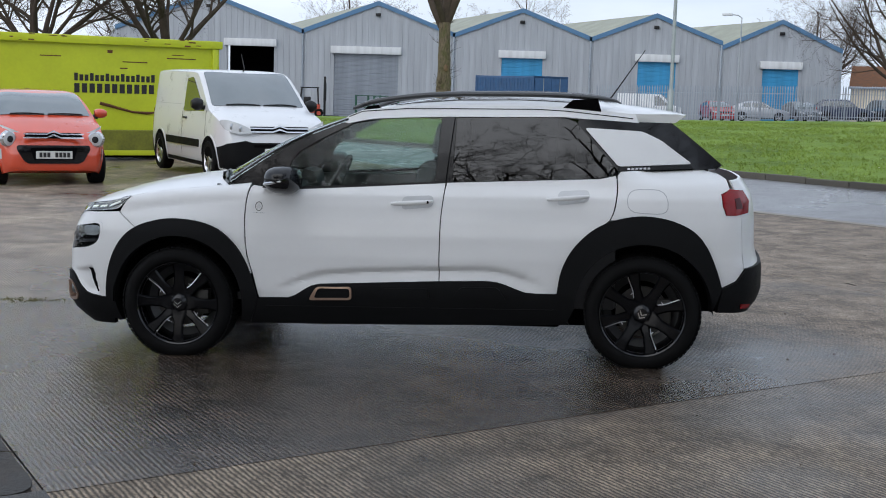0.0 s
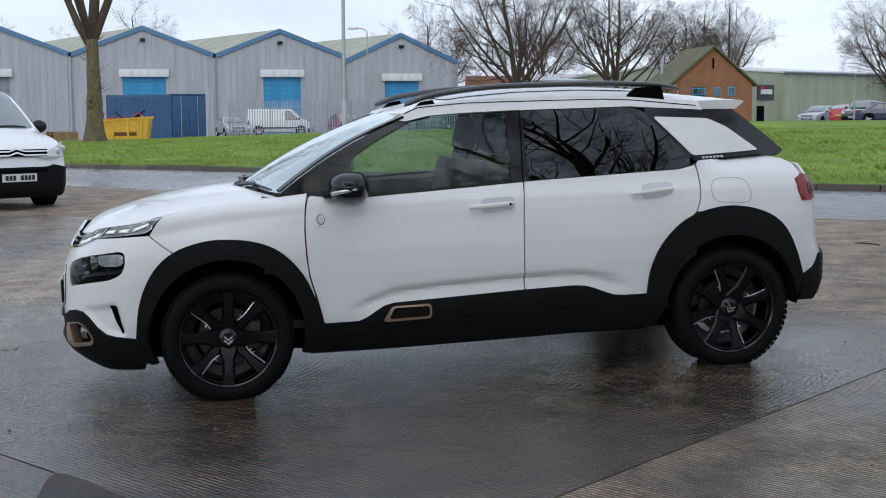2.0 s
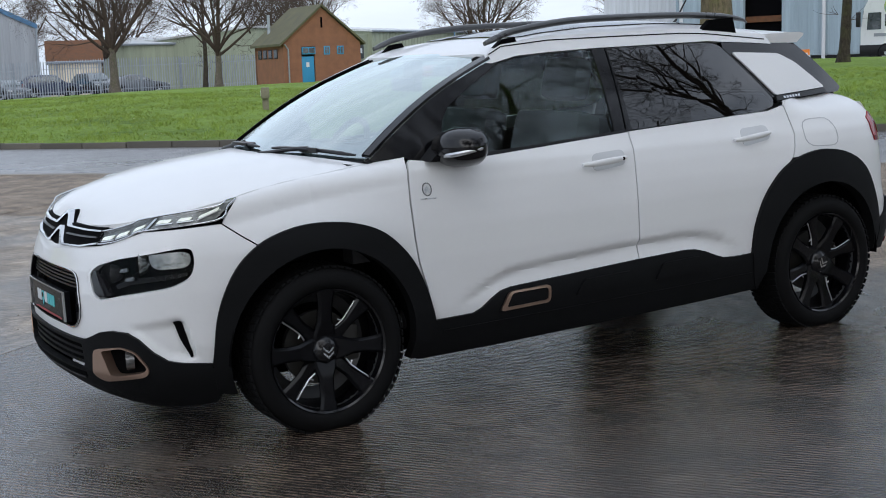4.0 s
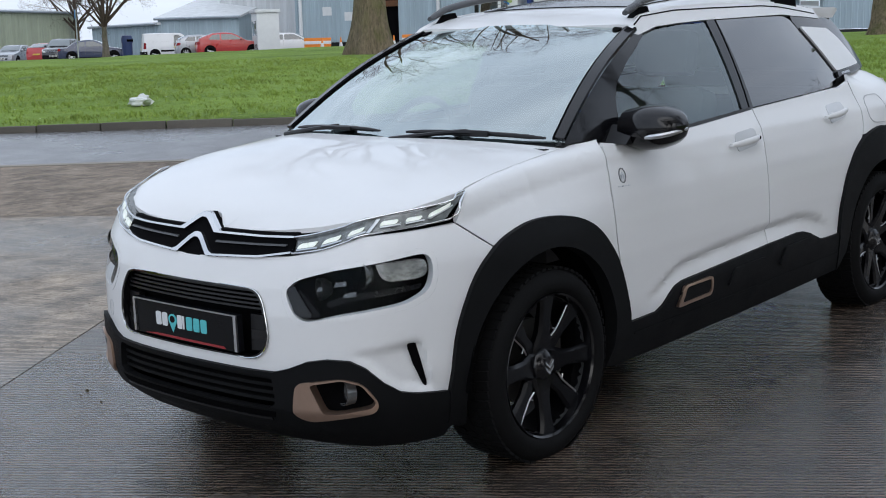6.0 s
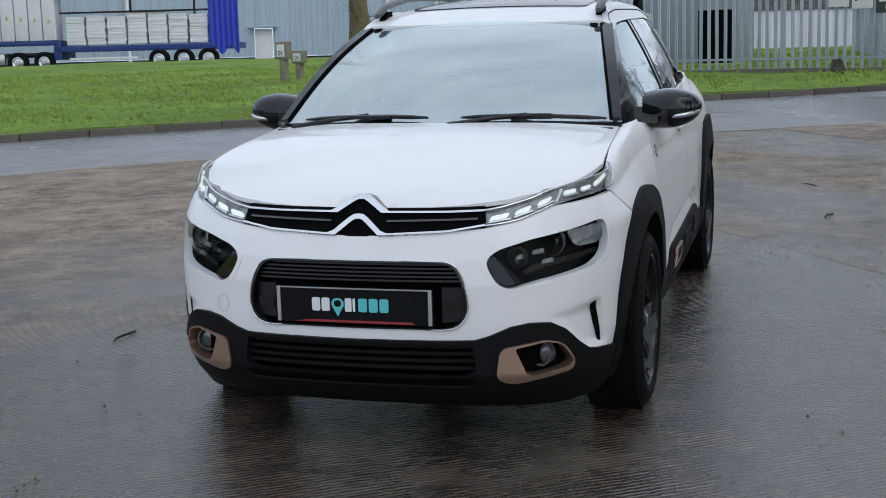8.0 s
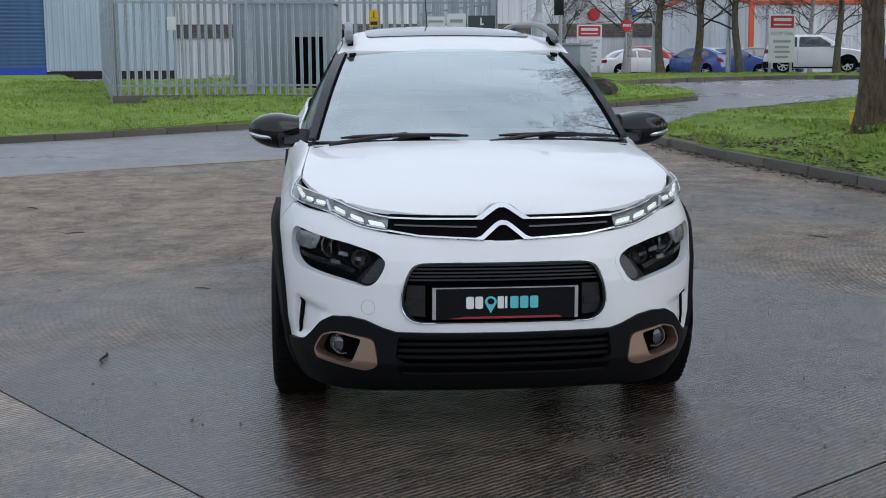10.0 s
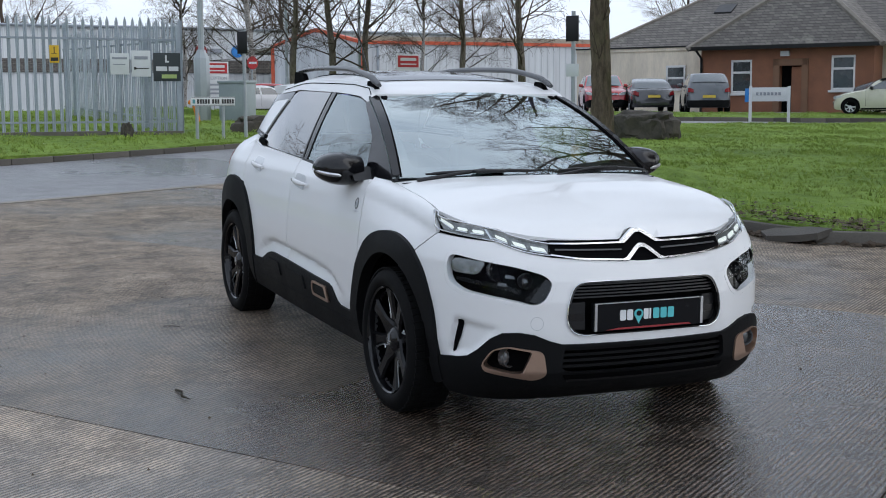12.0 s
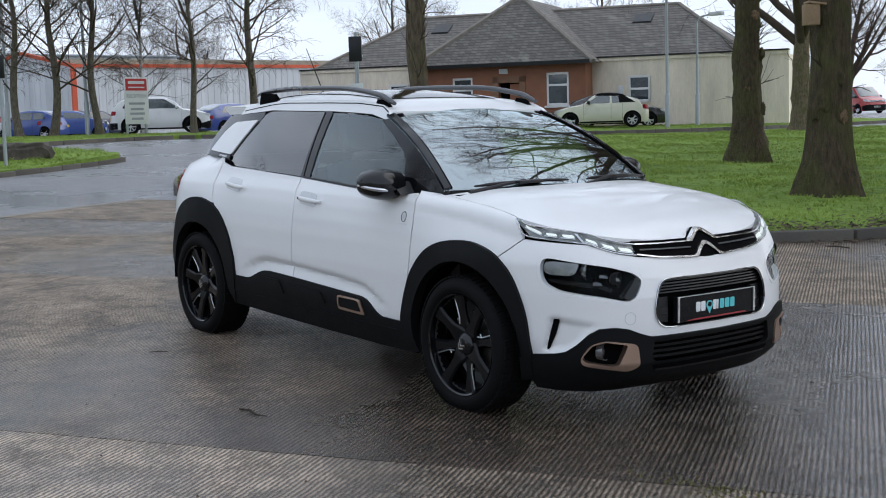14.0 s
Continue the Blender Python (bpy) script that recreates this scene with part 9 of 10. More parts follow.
def tree(name, label, trunk_r, fork, height, material, seed, side=0, taper=0.25, counts=(6, 6, 6, 5), limbs=7, spread=0.8, droop=(0.05, 0.03, 0.0, -0.03, -0.08), knobs=0.0, lean=(0, 0), group="", flare=0.5, burrs=0, bough=1.0, waver=0.04):
    """A bare tree: rough trunk with flared roots, and a crown of limbs down to the twigs."""
    rng = random.Random(seed)
    root = thing(name, label, "tree", None, group)
    bm = bmesh.new()
    rings = []
    seg = 20
    steps = 26
    for i in range(steps + 1):
        t = i / steps
        z = -0.25 + (fork + 0.25) * t
        r = trunk_r * (1 - taper * t) * (1 + flare * math.exp(-max(0, z) / (1.1 * trunk_r + 0.12)))
        row = []
        for k in range(seg):
            a = 2 * math.pi * k / seg
            rough = 0.10 * noise.noise(Vector((2.2 * math.cos(a), 2.2 * math.sin(a), z * 0.5 + seed))) + 0.05 * noise.noise(Vector((6 * math.cos(a), 6 * math.sin(a), z * 1.2 + seed)))
            knob = knobs * max(0.0, noise.noise(Vector((2.6 * math.cos(a), 2.6 * math.sin(a), z * 2.6 + 3 * seed))) - 0.2)
            buttress = 0.28 * flare * math.exp(-max(0, z) / (trunk_r + 0.1)) * math.cos(5 * a + seed)
            rr = r * (1 + rough + knob + buttress)
            row.append(Vector((rr * math.cos(a) + lean[0] * z + waver * math.sin(z * 1.1 + seed), rr * math.sin(a) + lean[1] * z + waver * math.cos(z * 0.9 + seed), z)))
        rings.append(row)
    ring_loft(bm, rings)
    trunk = part("trunk", bm, material, root, "rough bark trunk", 1.2)
    for k in range(burrs):
        # knotted burrs where boughs once stood
        z, a, size = rng.uniform(0.5, fork * 0.95), rng.uniform(0, 6.28), trunk_r * rng.uniform(0.16, 0.36)
        reach = trunk_r * (1 - taper * z / fork) * 0.98
        lump = bmesh.new()
        bmesh.ops.create_icosphere(lump, subdivisions=3, radius=1.0)
        turn = Matrix.Rotation(a, 4, "Z")
        for v in lump.verts:
            f = size * (1 + 0.45 * noise.noise(v.co * 2.4 + Vector((k, seed, 0))) + 0.25 * noise.noise(v.co * 6.0 + Vector((k, seed, 4))))
            v.co = turn @ Vector((reach + v.co.x * f * 0.75, v.co.y * f, v.co.z * f * 1.1)) + Vector((lean[0] * z, lean[1] * z, z))
        part("burr", lump, BURR_WOOD if k % 3 == 0 else material, trunk, "", 1.2)
    wood = Wood()
    top = Vector((lean[0] * fork, lean[1] * fork, fork))
    for k in range(limbs):
        a = 2 * math.pi * k / limbs + rng.uniform(-0.4, 0.4)
        tall = rng.uniform(0.5, 1.1)
        base = top + Vector((0, 0, -rng.uniform(0.0, 0.22) * fork))
        d = Vector((math.cos(a) * spread, math.sin(a) * spread, tall)).normalized()
        grow(wood, rng, base, d, (height - fork) * rng.uniform(0.62, 0.9), trunk_r * rng.uniform(0.34, 0.55), 0, droop, counts)
    grow(wood, rng, top + Vector((0, 0, -0.3)), Vector((0.05, 0.05, 1)), (height - fork) * 0.9, trunk_r * 0.72, 0, droop, counts)
    for k in range(int(14 * min(1, knobs * 3))):
        z, a = rng.uniform(1.2, fork), rng.uniform(0, 6.28)
        for j in range(4):
            d = Vector((math.cos(a) + rng.uniform(-0.6, 0.6), math.sin(a) + rng.uniform(-0.6, 0.6), rng.uniform(0.1, 0.9))).normalized()
            grow(wood, rng, Vector((trunk_r * 0.8 * math.cos(a), trunk_r * 0.8 * math.sin(a), z)), d, rng.uniform(0.3, 0.8), 0.008, 3, droop, counts[:3])
    for k in range(side):
        # thin boughs all the way up the trunk
        z, a = 1.6 + (fork - 1.6) * (k + rng.random()) / side, rng.uniform(0, 6.28)
        at_z = Vector((lean[0] * z + waver * math.sin(z * 1.1 + seed), lean[1] * z + waver * math.cos(z * 0.9 + seed), z))
        grow(wood, rng, at_z, Vector((math.cos(a), math.sin(a), rng.uniform(0.4, 1.1))).normalized(), bough * rng.uniform(1.4, 2.9) * (1.15 - 0.5 * z / fork), 0.026 * bough, 1, droop, counts)
    crown = new("crown", wood.mesh("crown", TWIG if material is not BARK_BIRCH else BARK_DARK))
    crown.parent = root
    tagged(crown, "crown of bare limbs and twigs")
    return root


def ground_at(x, y):
    return terrain(x, y) + 0.12


def plant(model, x, y, size=1.0, turn=0.0, wide=1.0, copy=True):
    m = pose(x, y, ground_at(x, y), 0, 0, turn) @ Matrix.Diagonal((size * wide, size * wide, size, 1))
    if not copy:
        model.matrix_basis = m
        return model
    made = copy_thing(model, m)
    made.matrix_basis = m
    return made


limes = "old trees on the grass"
old_tree = tree("tree", "old bare lime tree with a thick mossy trunk", 0.42, 4.4, 17, BARK_BROWN, 3, knobs=0.25, group=limes, flare=0.8)
plant(old_tree, 26.5, 27.0, 1.9, 20, 0.60, False)
oak = tree("tree", "bare spreading tree with a grey trunk", 0.40, 3.6, 15, BARK_GREY, 8, counts=(7, 6, 6, 5), limbs=8, spread=1.0, knobs=0.15, group=limes)
plant(oak, 20.0, 72.0, 0.75, 40, 0.9, False)
tall = tree("tree", "tall bare tree that forks above a pale trunk", 0.40, 3.9, 17, BARK_BROWN, 26, counts=(6, 6, 6, 5), limbs=4, spread=0.55, knobs=0.35, group=limes, burrs=4)
plant(tall, -4.3, 43.5, 1.0, 70, 0.74, False)
forked = tree("tree", "bare tree that forks low into two thick limbs", 0.40, 2.3, 13, BARK_BROWN, 17, counts=(8, 6, 6, 5), limbs=2, spread=0.35, knobs=0.2, group=limes)
plant(forked, 37.8, 14.2, 1.0, 95, 1.0, False)
pollard = tree("tree", "slim bare tree with a wavering knotted trunk", 0.19, 5.6, 12, BARK_KNOT, 29, limbs=5, knobs=0.9, lean=(0.03, -0.05), group=limes, flare=0.6, burrs=12)
plant(pollard, 7.6, -5.55, 1.0, 40, 0.66, False)
pollard.matrix_basis = Matrix.Translation((0, 0, 0.28)) @ pollard.matrix_basis
knotty = tree("tree", "bare tree with a knobbly burred trunk", 0.36, 5.2, 16, BARK_BURR, 14, knobs=0.55, group=limes, flare=0.7, burrs=24)
plant(knotty, 4.25, -9.6, 1.1, 0, 0.64, False)
slim = tree("tree", "slim bare tree with a leaning dark trunk", 0.17, 3.2, 10, BARK_DARK, 21, limbs=5, knobs=0.3, lean=(0.05, -0.06), group=limes, flare=0.35)
plant(slim, 33.0, 27.5, 1.15, 0, 1.0, False)
for model, x, y, size, turn, wide in ((knotty, 10.75, -15.95, 1.0, 130, 0.76), (old_tree, 22.9, -33.7, 0.85, 250, 0.95), (slim, 27.2, -36.4, 1.5, 15, 1.0),
                                  (slim, 28.0, 78.0, 1.0, 90, 1.0), (oak, 25.0, 67.7, 0.62, 160, 0.85), (oak, 39.5, 61.0, 0.55, 300, 0.8),
                                  (oak, -23.5, 49.2, 0.75, 10, 1.0), (oak, -18.0, 51.3, 0.8, 110, 1.0), (oak, -34.0, 58.0, 0.8, 210, 1.0),
                                  # out of view: trees added so that branches mirror in the car windows
                                  (oak, -4.5, -16.5, 1.2, 80, 1.0), (oak, 1.5, -22.0, 1.25, 320, 1.0), (old_tree, 8.0, -27.0, 1.1, 190, 1.0), (oak, -12.0, -17.0, 1.15, 260, 1.0), (old_tree, -8.0, -24.0, 1.2, 30, 1.0)):
    plant(model, x, y, size, turn, wide)

far_group = "bare trees behind the sheds"
for k, (x, y, size) in enumerate(((24, 118, 0.75), (31, 112, 0.7), (36, 120, 0.8), (-46, 130, 0.9), (-28, 160, 1.0), (-6, 165, 1.0), (44, 104, 0.7), (52, 112, 0.75), (62, 98, 0.7), (58, 128, 0.9), (76, 92, 0.8), (-52, 90, 0.9), (-62, 70, 0.9),
                                (104, -30, 0.8), (112, -8, 0.9), (108, -52, 0.8), (90, -64, 0.8), (70, -70, 0.8), (48, -72, 0.8))):
    t = plant((oak, old_tree, knotty)[k % 3], x, y, size, 47 * k, 1.0)
    t.matrix_basis = t.matrix_basis @ Matrix.Translation((0, 0, -0.3))
    tagged(t, "distant bare tree behind the sheds", "tree", far_group)

birch_group = "birches along the car park"
birch = tree("birch_tree", "slender bare birch with pale trunk and fine drooping twigs", 0.15, 7.0, 12.0, BARK_BIRCH, 33, side=20, taper=0.6, counts=(5, 6, 6, 4), limbs=3, spread=0.4, droop=(0.06, 0.02, -0.06, -0.2, -0.35), group=birch_group, flare=0.3, bough=1.25, waver=0.08)
plant(birch, 56.1, -14.4, 1.1, 0, 1.3, False)
grey_birch = tree("birch_tree", "bare birch with a dark wavering trunk and long limbs", 0.16, 6.4, 11, BARK_DAMP, 37, side=15, taper=0.55, counts=(5, 6, 6, 4), limbs=3, spread=0.5, droop=(0.06, 0.03, -0.03, -0.14, -0.3), lean=(0.02, 0.04), group=birch_group, flare=0.35, bough=1.45, waver=0.13)
plant(grey_birch, 42.7, -12.65, 1.0, 0, 1.0, False)
for model, x, y, size, turn in ((grey_birch, 42.5, -13.8, 1.05, 200), (grey_birch, 42.2, -15.45, 1.0, 80), (birch, 58.0, -24.5, 0.9, 150), (grey_birch, 40.0, -18.6, 0.85, 310), (grey_birch, 40.6, -21.3, 1.1, 150), (birch, 60.0, -12.0, 0.9, 60)):
    plant(model, x, y, size, turn)

# tufts of grass on the lawns
def blade_material():
    m, n, l, b = shader("grass_blades")
    geo = n.new("ShaderNodeNewGeometry")
    ramp = n.new("ShaderNodeValToRGB")
    e = ramp.color_ramp.elements
    e[0].position, e[0].color = 0.0, (0.20, 0.27, 0.05, 1)
    e[1].position, e[1].color = 1.0, (0.30, 0.39, 0.085, 1)
    mid = e.new(0.6)
    mid.color = (0.22, 0.32, 0.05, 1)
    l.new(geo.outputs["Random Per Island"], ramp.inputs[0])
    co = n.new("ShaderNodeTexCoord")
    patch = node(n, "TexNoise", Scale=0.9, Detail=4.0, Roughness=0.65)
    l.new(co.outputs["Object"], patch.inputs["Vector"])
    span = node(n, "MapRange")
    span.inputs["From Min"].default_value, span.inputs["From Max"].default_value = 0.35, 0.65
    span.inputs["To Min"].default_value, span.inputs["To Max"].default_value = 0.75, 1.15
    l.new(patch.outputs["Fac"], span.inputs[0])
    tint = node(n, "VectorMath")
    tint.operation = "SCALE"
    l.new(ramp.outputs[0], tint.inputs[0])
    l.new(span.outputs[0], tint.inputs["Scale"])
    l.new(tint.outputs[0], b.inputs["Base Color"])
    b.inputs["Roughness"].default_value, b.inputs["Specular IOR Level"].default_value = 0.6, 0.3
    return m


BLADES = blade_material()


def inside(p, loop):
    hit, j = False, len(loop) - 1
    for i in range(len(loop)):
        (xi, yi), (xj, yj) = loop[i][:2], loop[j][:2]
        if (yi > p[1]) != (yj > p[1]) and p[0] < (xj - xi) * (p[1] - yi) / (yj - yi) + xi:
            hit = not hit
        j = i
    return hit


def tufts(name, label, loop, box_lo, box_hi, count, seed, low=0.025, high=0.075, keep=None):
    rng = random.Random(seed)
    verts, faces = [], []
    made = 0
    while made < count:
        x, y = rng.uniform(box_lo[0], box_hi[0]), rng.uniform(box_lo[1], box_hi[1])
        clump = noise.noise(Vector((x * 0.8, y * 0.8, 7.0)))
        made += 1
        if rng.random() > 0.62 + 0.9 * clump or not inside((x, y), loop) or (keep and not keep(x, y)):
            continue
        z = lawn_height(x, y, 0.13).z - 0.01
        size = (low + (high - low) * rng.random()) * (1 + 0.7 * max(0, clump))
        for k in range(5):
            a = rng.uniform(0, 6.28)
            w, tip = 0.007 + 0.006 * rng.random(), size * rng.uniform(0.3, 0.9)
            bx, by = x + rng.uniform(-0.05, 0.05), y + rng.uniform(-0.05, 0.05)
            ca, sa = math.cos(a), math.sin(a)
            s = len(verts)
            verts += [(bx - w * sa, by + w * ca, z), (bx + w * sa, by - w * ca, z), (bx + tip * 0.45 * ca, by + tip * 0.45 * sa, z + size * 0.75), (bx + tip * ca, by + tip * sa, z + size)]
            faces.append((s, s + 1, s + 3, s + 2))
    me = bpy.data.meshes.new(name)
    me.from_pydata(verts, [], faces)
    me.materials.append(BLADES)
    tagged(new(name, me), label, "grass", kind="stuff")


near_verge = lambda x, y: 0.82 * x + 0.57 * y < 34
tufts("grass_tufts", "uneven tufts of green grass on the verge", verge_outline, (-14, -9), (36, 45), 110000, 5, keep=near_verge)
tufts("grass_tufts", "short grass tufts under the old trees", island_outline, (1, -40), (25, -3.5), 70000, 6, 0.02, 0.06)
tufts("grass_tufts", "grass tufts along the car park", park_outline, (33, -25), (47, -5), 8000, 7)
tufts("grass_tufts", "grass tufts before the bungalow", front_outline, (27, -46), (39, -20), 8000, 8)

rng = random.Random(23)
verts, faces = [], []
for k in range(420):
    t = rng.random()
    x, y = rng.uniform(-4, 20), rng.uniform(-4, 26)
    if not inside((x, y), verge_outline) or 0.82 * x + 0.57 * y > 17 or noise.noise(Vector((x * 0.5, y * 0.5, 2.0))) < 0.05:
        continue
    z = lawn_height(x, y, 0.13).z + rng.uniform(0.05, 0.075)
    q = len(verts)
    for j in range(6):
        verts.append((x + 0.014 * math.cos(1.047 * j), y + 0.014 * math.sin(1.047 * j), z + 0.004 * (j % 2)))
    faces.append(tuple(range(q, q + 6)))
me = bpy.data.meshes.new("daisies")
me.from_pydata(verts, [], faces)
me.materials.append(surface("daisy_white", (0.75, 0.75, 0.72), 0.7, bump=0.0))
tagged(new("daisies", me), "small white daisies in the grass", "flowers", kind="stuff")

# ---- street furniture ----
POLE_GREY = surface("galvanised_pole", (0.36, 0.39, 0.41), 0.45, metal=0.3, var=0.12, scale=2, fine=30, bump=0.03)
CABINET = surface("grey_cabinet_paint", (0.31, 0.355, 0.375), 0.45, var=0.12, scale=1.5, fine=20, bump=0.03)
STONE = surface("weathered_dark_rock", (0.06, 0.052, 0.042), 0.9, var=0.6, scale=3.5, fine=14, bump=1.0)
POST_CONCRETE = surface("mossy_post_concrete", (0.20, 0.18, 0.13), 0.9, var=0.35, scale=5, fine=40, bump=0.4)
ORANGE = surface("orange_plastic", (0.75, 0.22, 0.02), 0.5, var=0.1)
CONE_WHITE = surface("cone_white_band", (0.7, 0.7, 0.7), 0.5)
BIN_BLUE = surface("navy_bin_plastic", (0.02, 0.04, 0.12), 0.4)
FORK_RED = surface("forklift_red", (0.42, 0.06, 0.03), 0.4)
TIMBER = surface("pallet_timber", (0.28, 0.19, 0.11), 0.85, var=0.3, fine=30, bump=0.2)
CARD_BROWN = surface("damp_leaf_brown", (0.07, 0.048, 0.028), 0.8, var=0.4)


def writing(words, size, parent, m, material, name="lettering"):
    curve = bpy.data.curves.new(name, "FONT")
    curve.body, curve.size, curve.extrude, curve.align_x = words, size, 0.002, "CENTER"
    curve.materials.append(material)
    ob = new(name, curve)
    ob.parent, ob.matrix_basis = parent, m
    return ob


def stand(name, label, category, x, y, yaw=0.0, lift=0.1, group=""):
    return thing(name, label, category, pose(x, y, terrain(x, y) + lift, 0, 0, yaw), group)


def lamp_post(x, y, height, yaw, fat=False, lift=0.1, label="tall galvanised street lamp"):
    root = stand("street_lamp", label, "lamp post", x, y, yaw, lift)
    if fat:
        part("base_column", lathe(bmesh.new(), [(0.0, 0.0), (0.20, 0.0), (0.21, 0.03), (0.21, 1.78), (0.20, 1.80), (0.13, 1.93), (0.115, 2.0), (0.0, 2.0)], 8, Matrix.Rotation(math.pi / 2, 4, "X")), POLE_GREY, root, "wide grey base column with a stepped neck")
        part("plinth", block((-0.55, -0.45, -0.1), (0.55, 0.45, 0.02), 0.01), PALE_WALL, root)
        r = 0.085
    else:
        part("base_column", tube(bmesh.new(), [(0, 0, -0.2), (0, 0, 1.3), (0, 0, 1.38)], [0.095, 0.095, 0.07], 12), POLE_GREY, root)
        r = 0.065
    part("pole", tube(bmesh.new(), [(0, 0, 1.3 if not fat else 1.95), (0, 0, height * 0.6), (0, 0, height), (0.25, 0, height + 0.18), (0.8, 0, height + 0.25)], [r, r * 0.85, r * 0.65, r * 0.6, r * 0.5], 10), POLE_GREY, root)
    part("lamp_head", block((0.7, -0.13, height + 0.16), (1.4, 0.13, height + 0.32), 0.05), SIGN_WHITE, root, "pale lamp head")
    return root


lamp_post(4.0, 34.5, 8.5, 80)
lamp_post(27.0, -5.1, 8.0, 200, True, label="street lamp with a wide grey base column")
lamp_post(29.4, -33.8, 7.0, 180)
lamp_post(31.2, -37.6, 4.4, 180)
lamp_post(42.3, -15.1, 8.0, 150)
lamp_post(44.0, -12.6, 8.0, 150)
lamp_post(12.0, 82.0, 7.0, 150, lift=0.0)


def electric_cabinet():
    root = stand("electric_cabinet", "pale grey metal electric cabinet on the grass", "cabinet", 26.7, -5.95, 38)
    part("plinth", block((-0.46, -0.25, -0.1), (0.46, 0.25, 0.08)), POST_CONCRETE, root)
    part("body", block((-0.43, -0.22, 0.08), (0.43, 0.22, 1.14), 0.01), CABINET, root)
    part("lid", block((-0.46, -0.25, 1.14), (0.46, 0.25, 1.21), 0.015), CABINET, root)
    for k in (-1, 1):
        door = part("door", block((min(0.015 * k, 0.41 * k), -0.235, 0.12), (max(0.015 * k, 0.41 * k), -0.219, 1.10), 0.004), CABINET, root)
        part("handle", block((0.06 * k - 0.015, -0.26, 0.66), (0.06 * k + 0.015, -0.235, 0.80), 0.004), SATIN_BLACK, door)


electric_cabinet()
root = stand("hazard_pipe", "bent orange plastic pipe beside the cabinet", "pipe", 25.6, -4.6, 30)
part("pipe", tube(bmesh.new(), [(-0.12, 0, -0.05), (0.0, 0, 0.45), (0.08, 0, 0.62), (0.24, 0, 0.68)], 0.055, 8), ORANGE, root)


def street_sign():
    a, b = Vector((19.05, -3.12)), Vector((19.57, -3.78))
    d = (b - a).normalized()
    yaw = math.degrees(math.atan2(d.y, d.x))
    root = stand("street_name_sign", "white street name plate on two grey posts", "sign", a.x, a.y, yaw, 0.1)
    w = (b - a).length
    for x in (0.0, w):
        part("post", tube(bmesh.new(), [(x, 0.03, -0.2), (x, 0.03, 0.86)], 0.035, 10), POLE_GREY, root)
    plate = part("name_plate", block((-0.24, -0.03, 0.74), (w + 0.33, -0.005, 0.92), 0.006), SIGN_WHITE, root, "white plate with black border")
    for lo, hi in (((-0.23, 0.748), (w + 0.32, 0.754)), ((-0.23, 0.906), (w + 0.32, 0.912))):
        part("border_line", block((lo[0], -0.034, lo[1]), (hi[0], -0.029, hi[1])), PRINT, plate)
    part("crest", block((-0.20, -0.034, 0.79), (-0.12, -0.029, 0.87), 0.002), surface("teal_crest", (0.05, 0.25, 0.28), 0.5), plate)
    x = -0.06
    for k, n in enumerate((5, 3, 5)):
        for j in range(n):
            part("letter_bar", block((x, -0.034, 0.785), (x + 0.062, -0.029, 0.875), 0.001), PRINT, plate)
            x += 0.084
        x += 0.06


street_sign()


def plate_post(x, y, yaw, height, plate_lo, plate_hi, label, small=False):
    root = stand("sign_post", label, "sign post", x, y, yaw, 0.1)
    part("post", tube(bmesh.new(), [(0, 0, -0.2), (0, 0, height)], 0.038, 10), POLE_GREY, root)
    plate = part("sign_back", block((plate_lo[0], -0.06, plate_lo[1]), (plate_hi[0], -0.035, plate_hi[1]), 0.006), SATIN_BLACK, root, "dark back of a square sign")
    for z in (plate_lo[1] + 0.1, plate_hi[1] - 0.1):
        part("bracket", block((-0.10, -0.036, z - 0.02), (0.10, 0.045, z + 0.02), 0.004), POLE_GREY, plate)
    if small:
        part("small_panel", block((-0.12, -0.05, height * 0.55), (0.12, -0.036, height * 0.55 + 0.22), 0.003), SIGN_WHITE, root, "small pale panel")
    return root


plate_post(20.1, -4.37, 215, 2.28, (-0.13, 1.80), (0.13, 2.26), "grey post with the dark back of a square sign")
plate_post(13.3, -8.4, 215, 2.5, (-0.12, 1.98), (0.12, 2.42), "grey post with a dark sign back and small panel", True)


def no_entry(x, y, yaw):
    root = stand("no_entry_sign", "round red no entry sign on a pole", "road sign", x, y, yaw, 0.1)
    part("post", tube(bmesh.new(), [(0, 0, -0.2), (0, 0, 2.6)], 0.04, 10), POLE_GREY, root)
    disc = part("disc", lathe(bmesh.new(), [(0.0, -0.065), (0.29, -0.065), (0.30, -0.05), (0.29, -0.035), (0.0, -0.035)], 28, Matrix.Translation((0, 0, 2.3))), SIGN_RED, root, "red disc with white rim")
    part("white_bar", block((-0.21, -0.073, 2.25), (0.21, -0.066, 2.35)), SIGN_WHITE, disc)


no_entry(53.0, -13.65, -75)


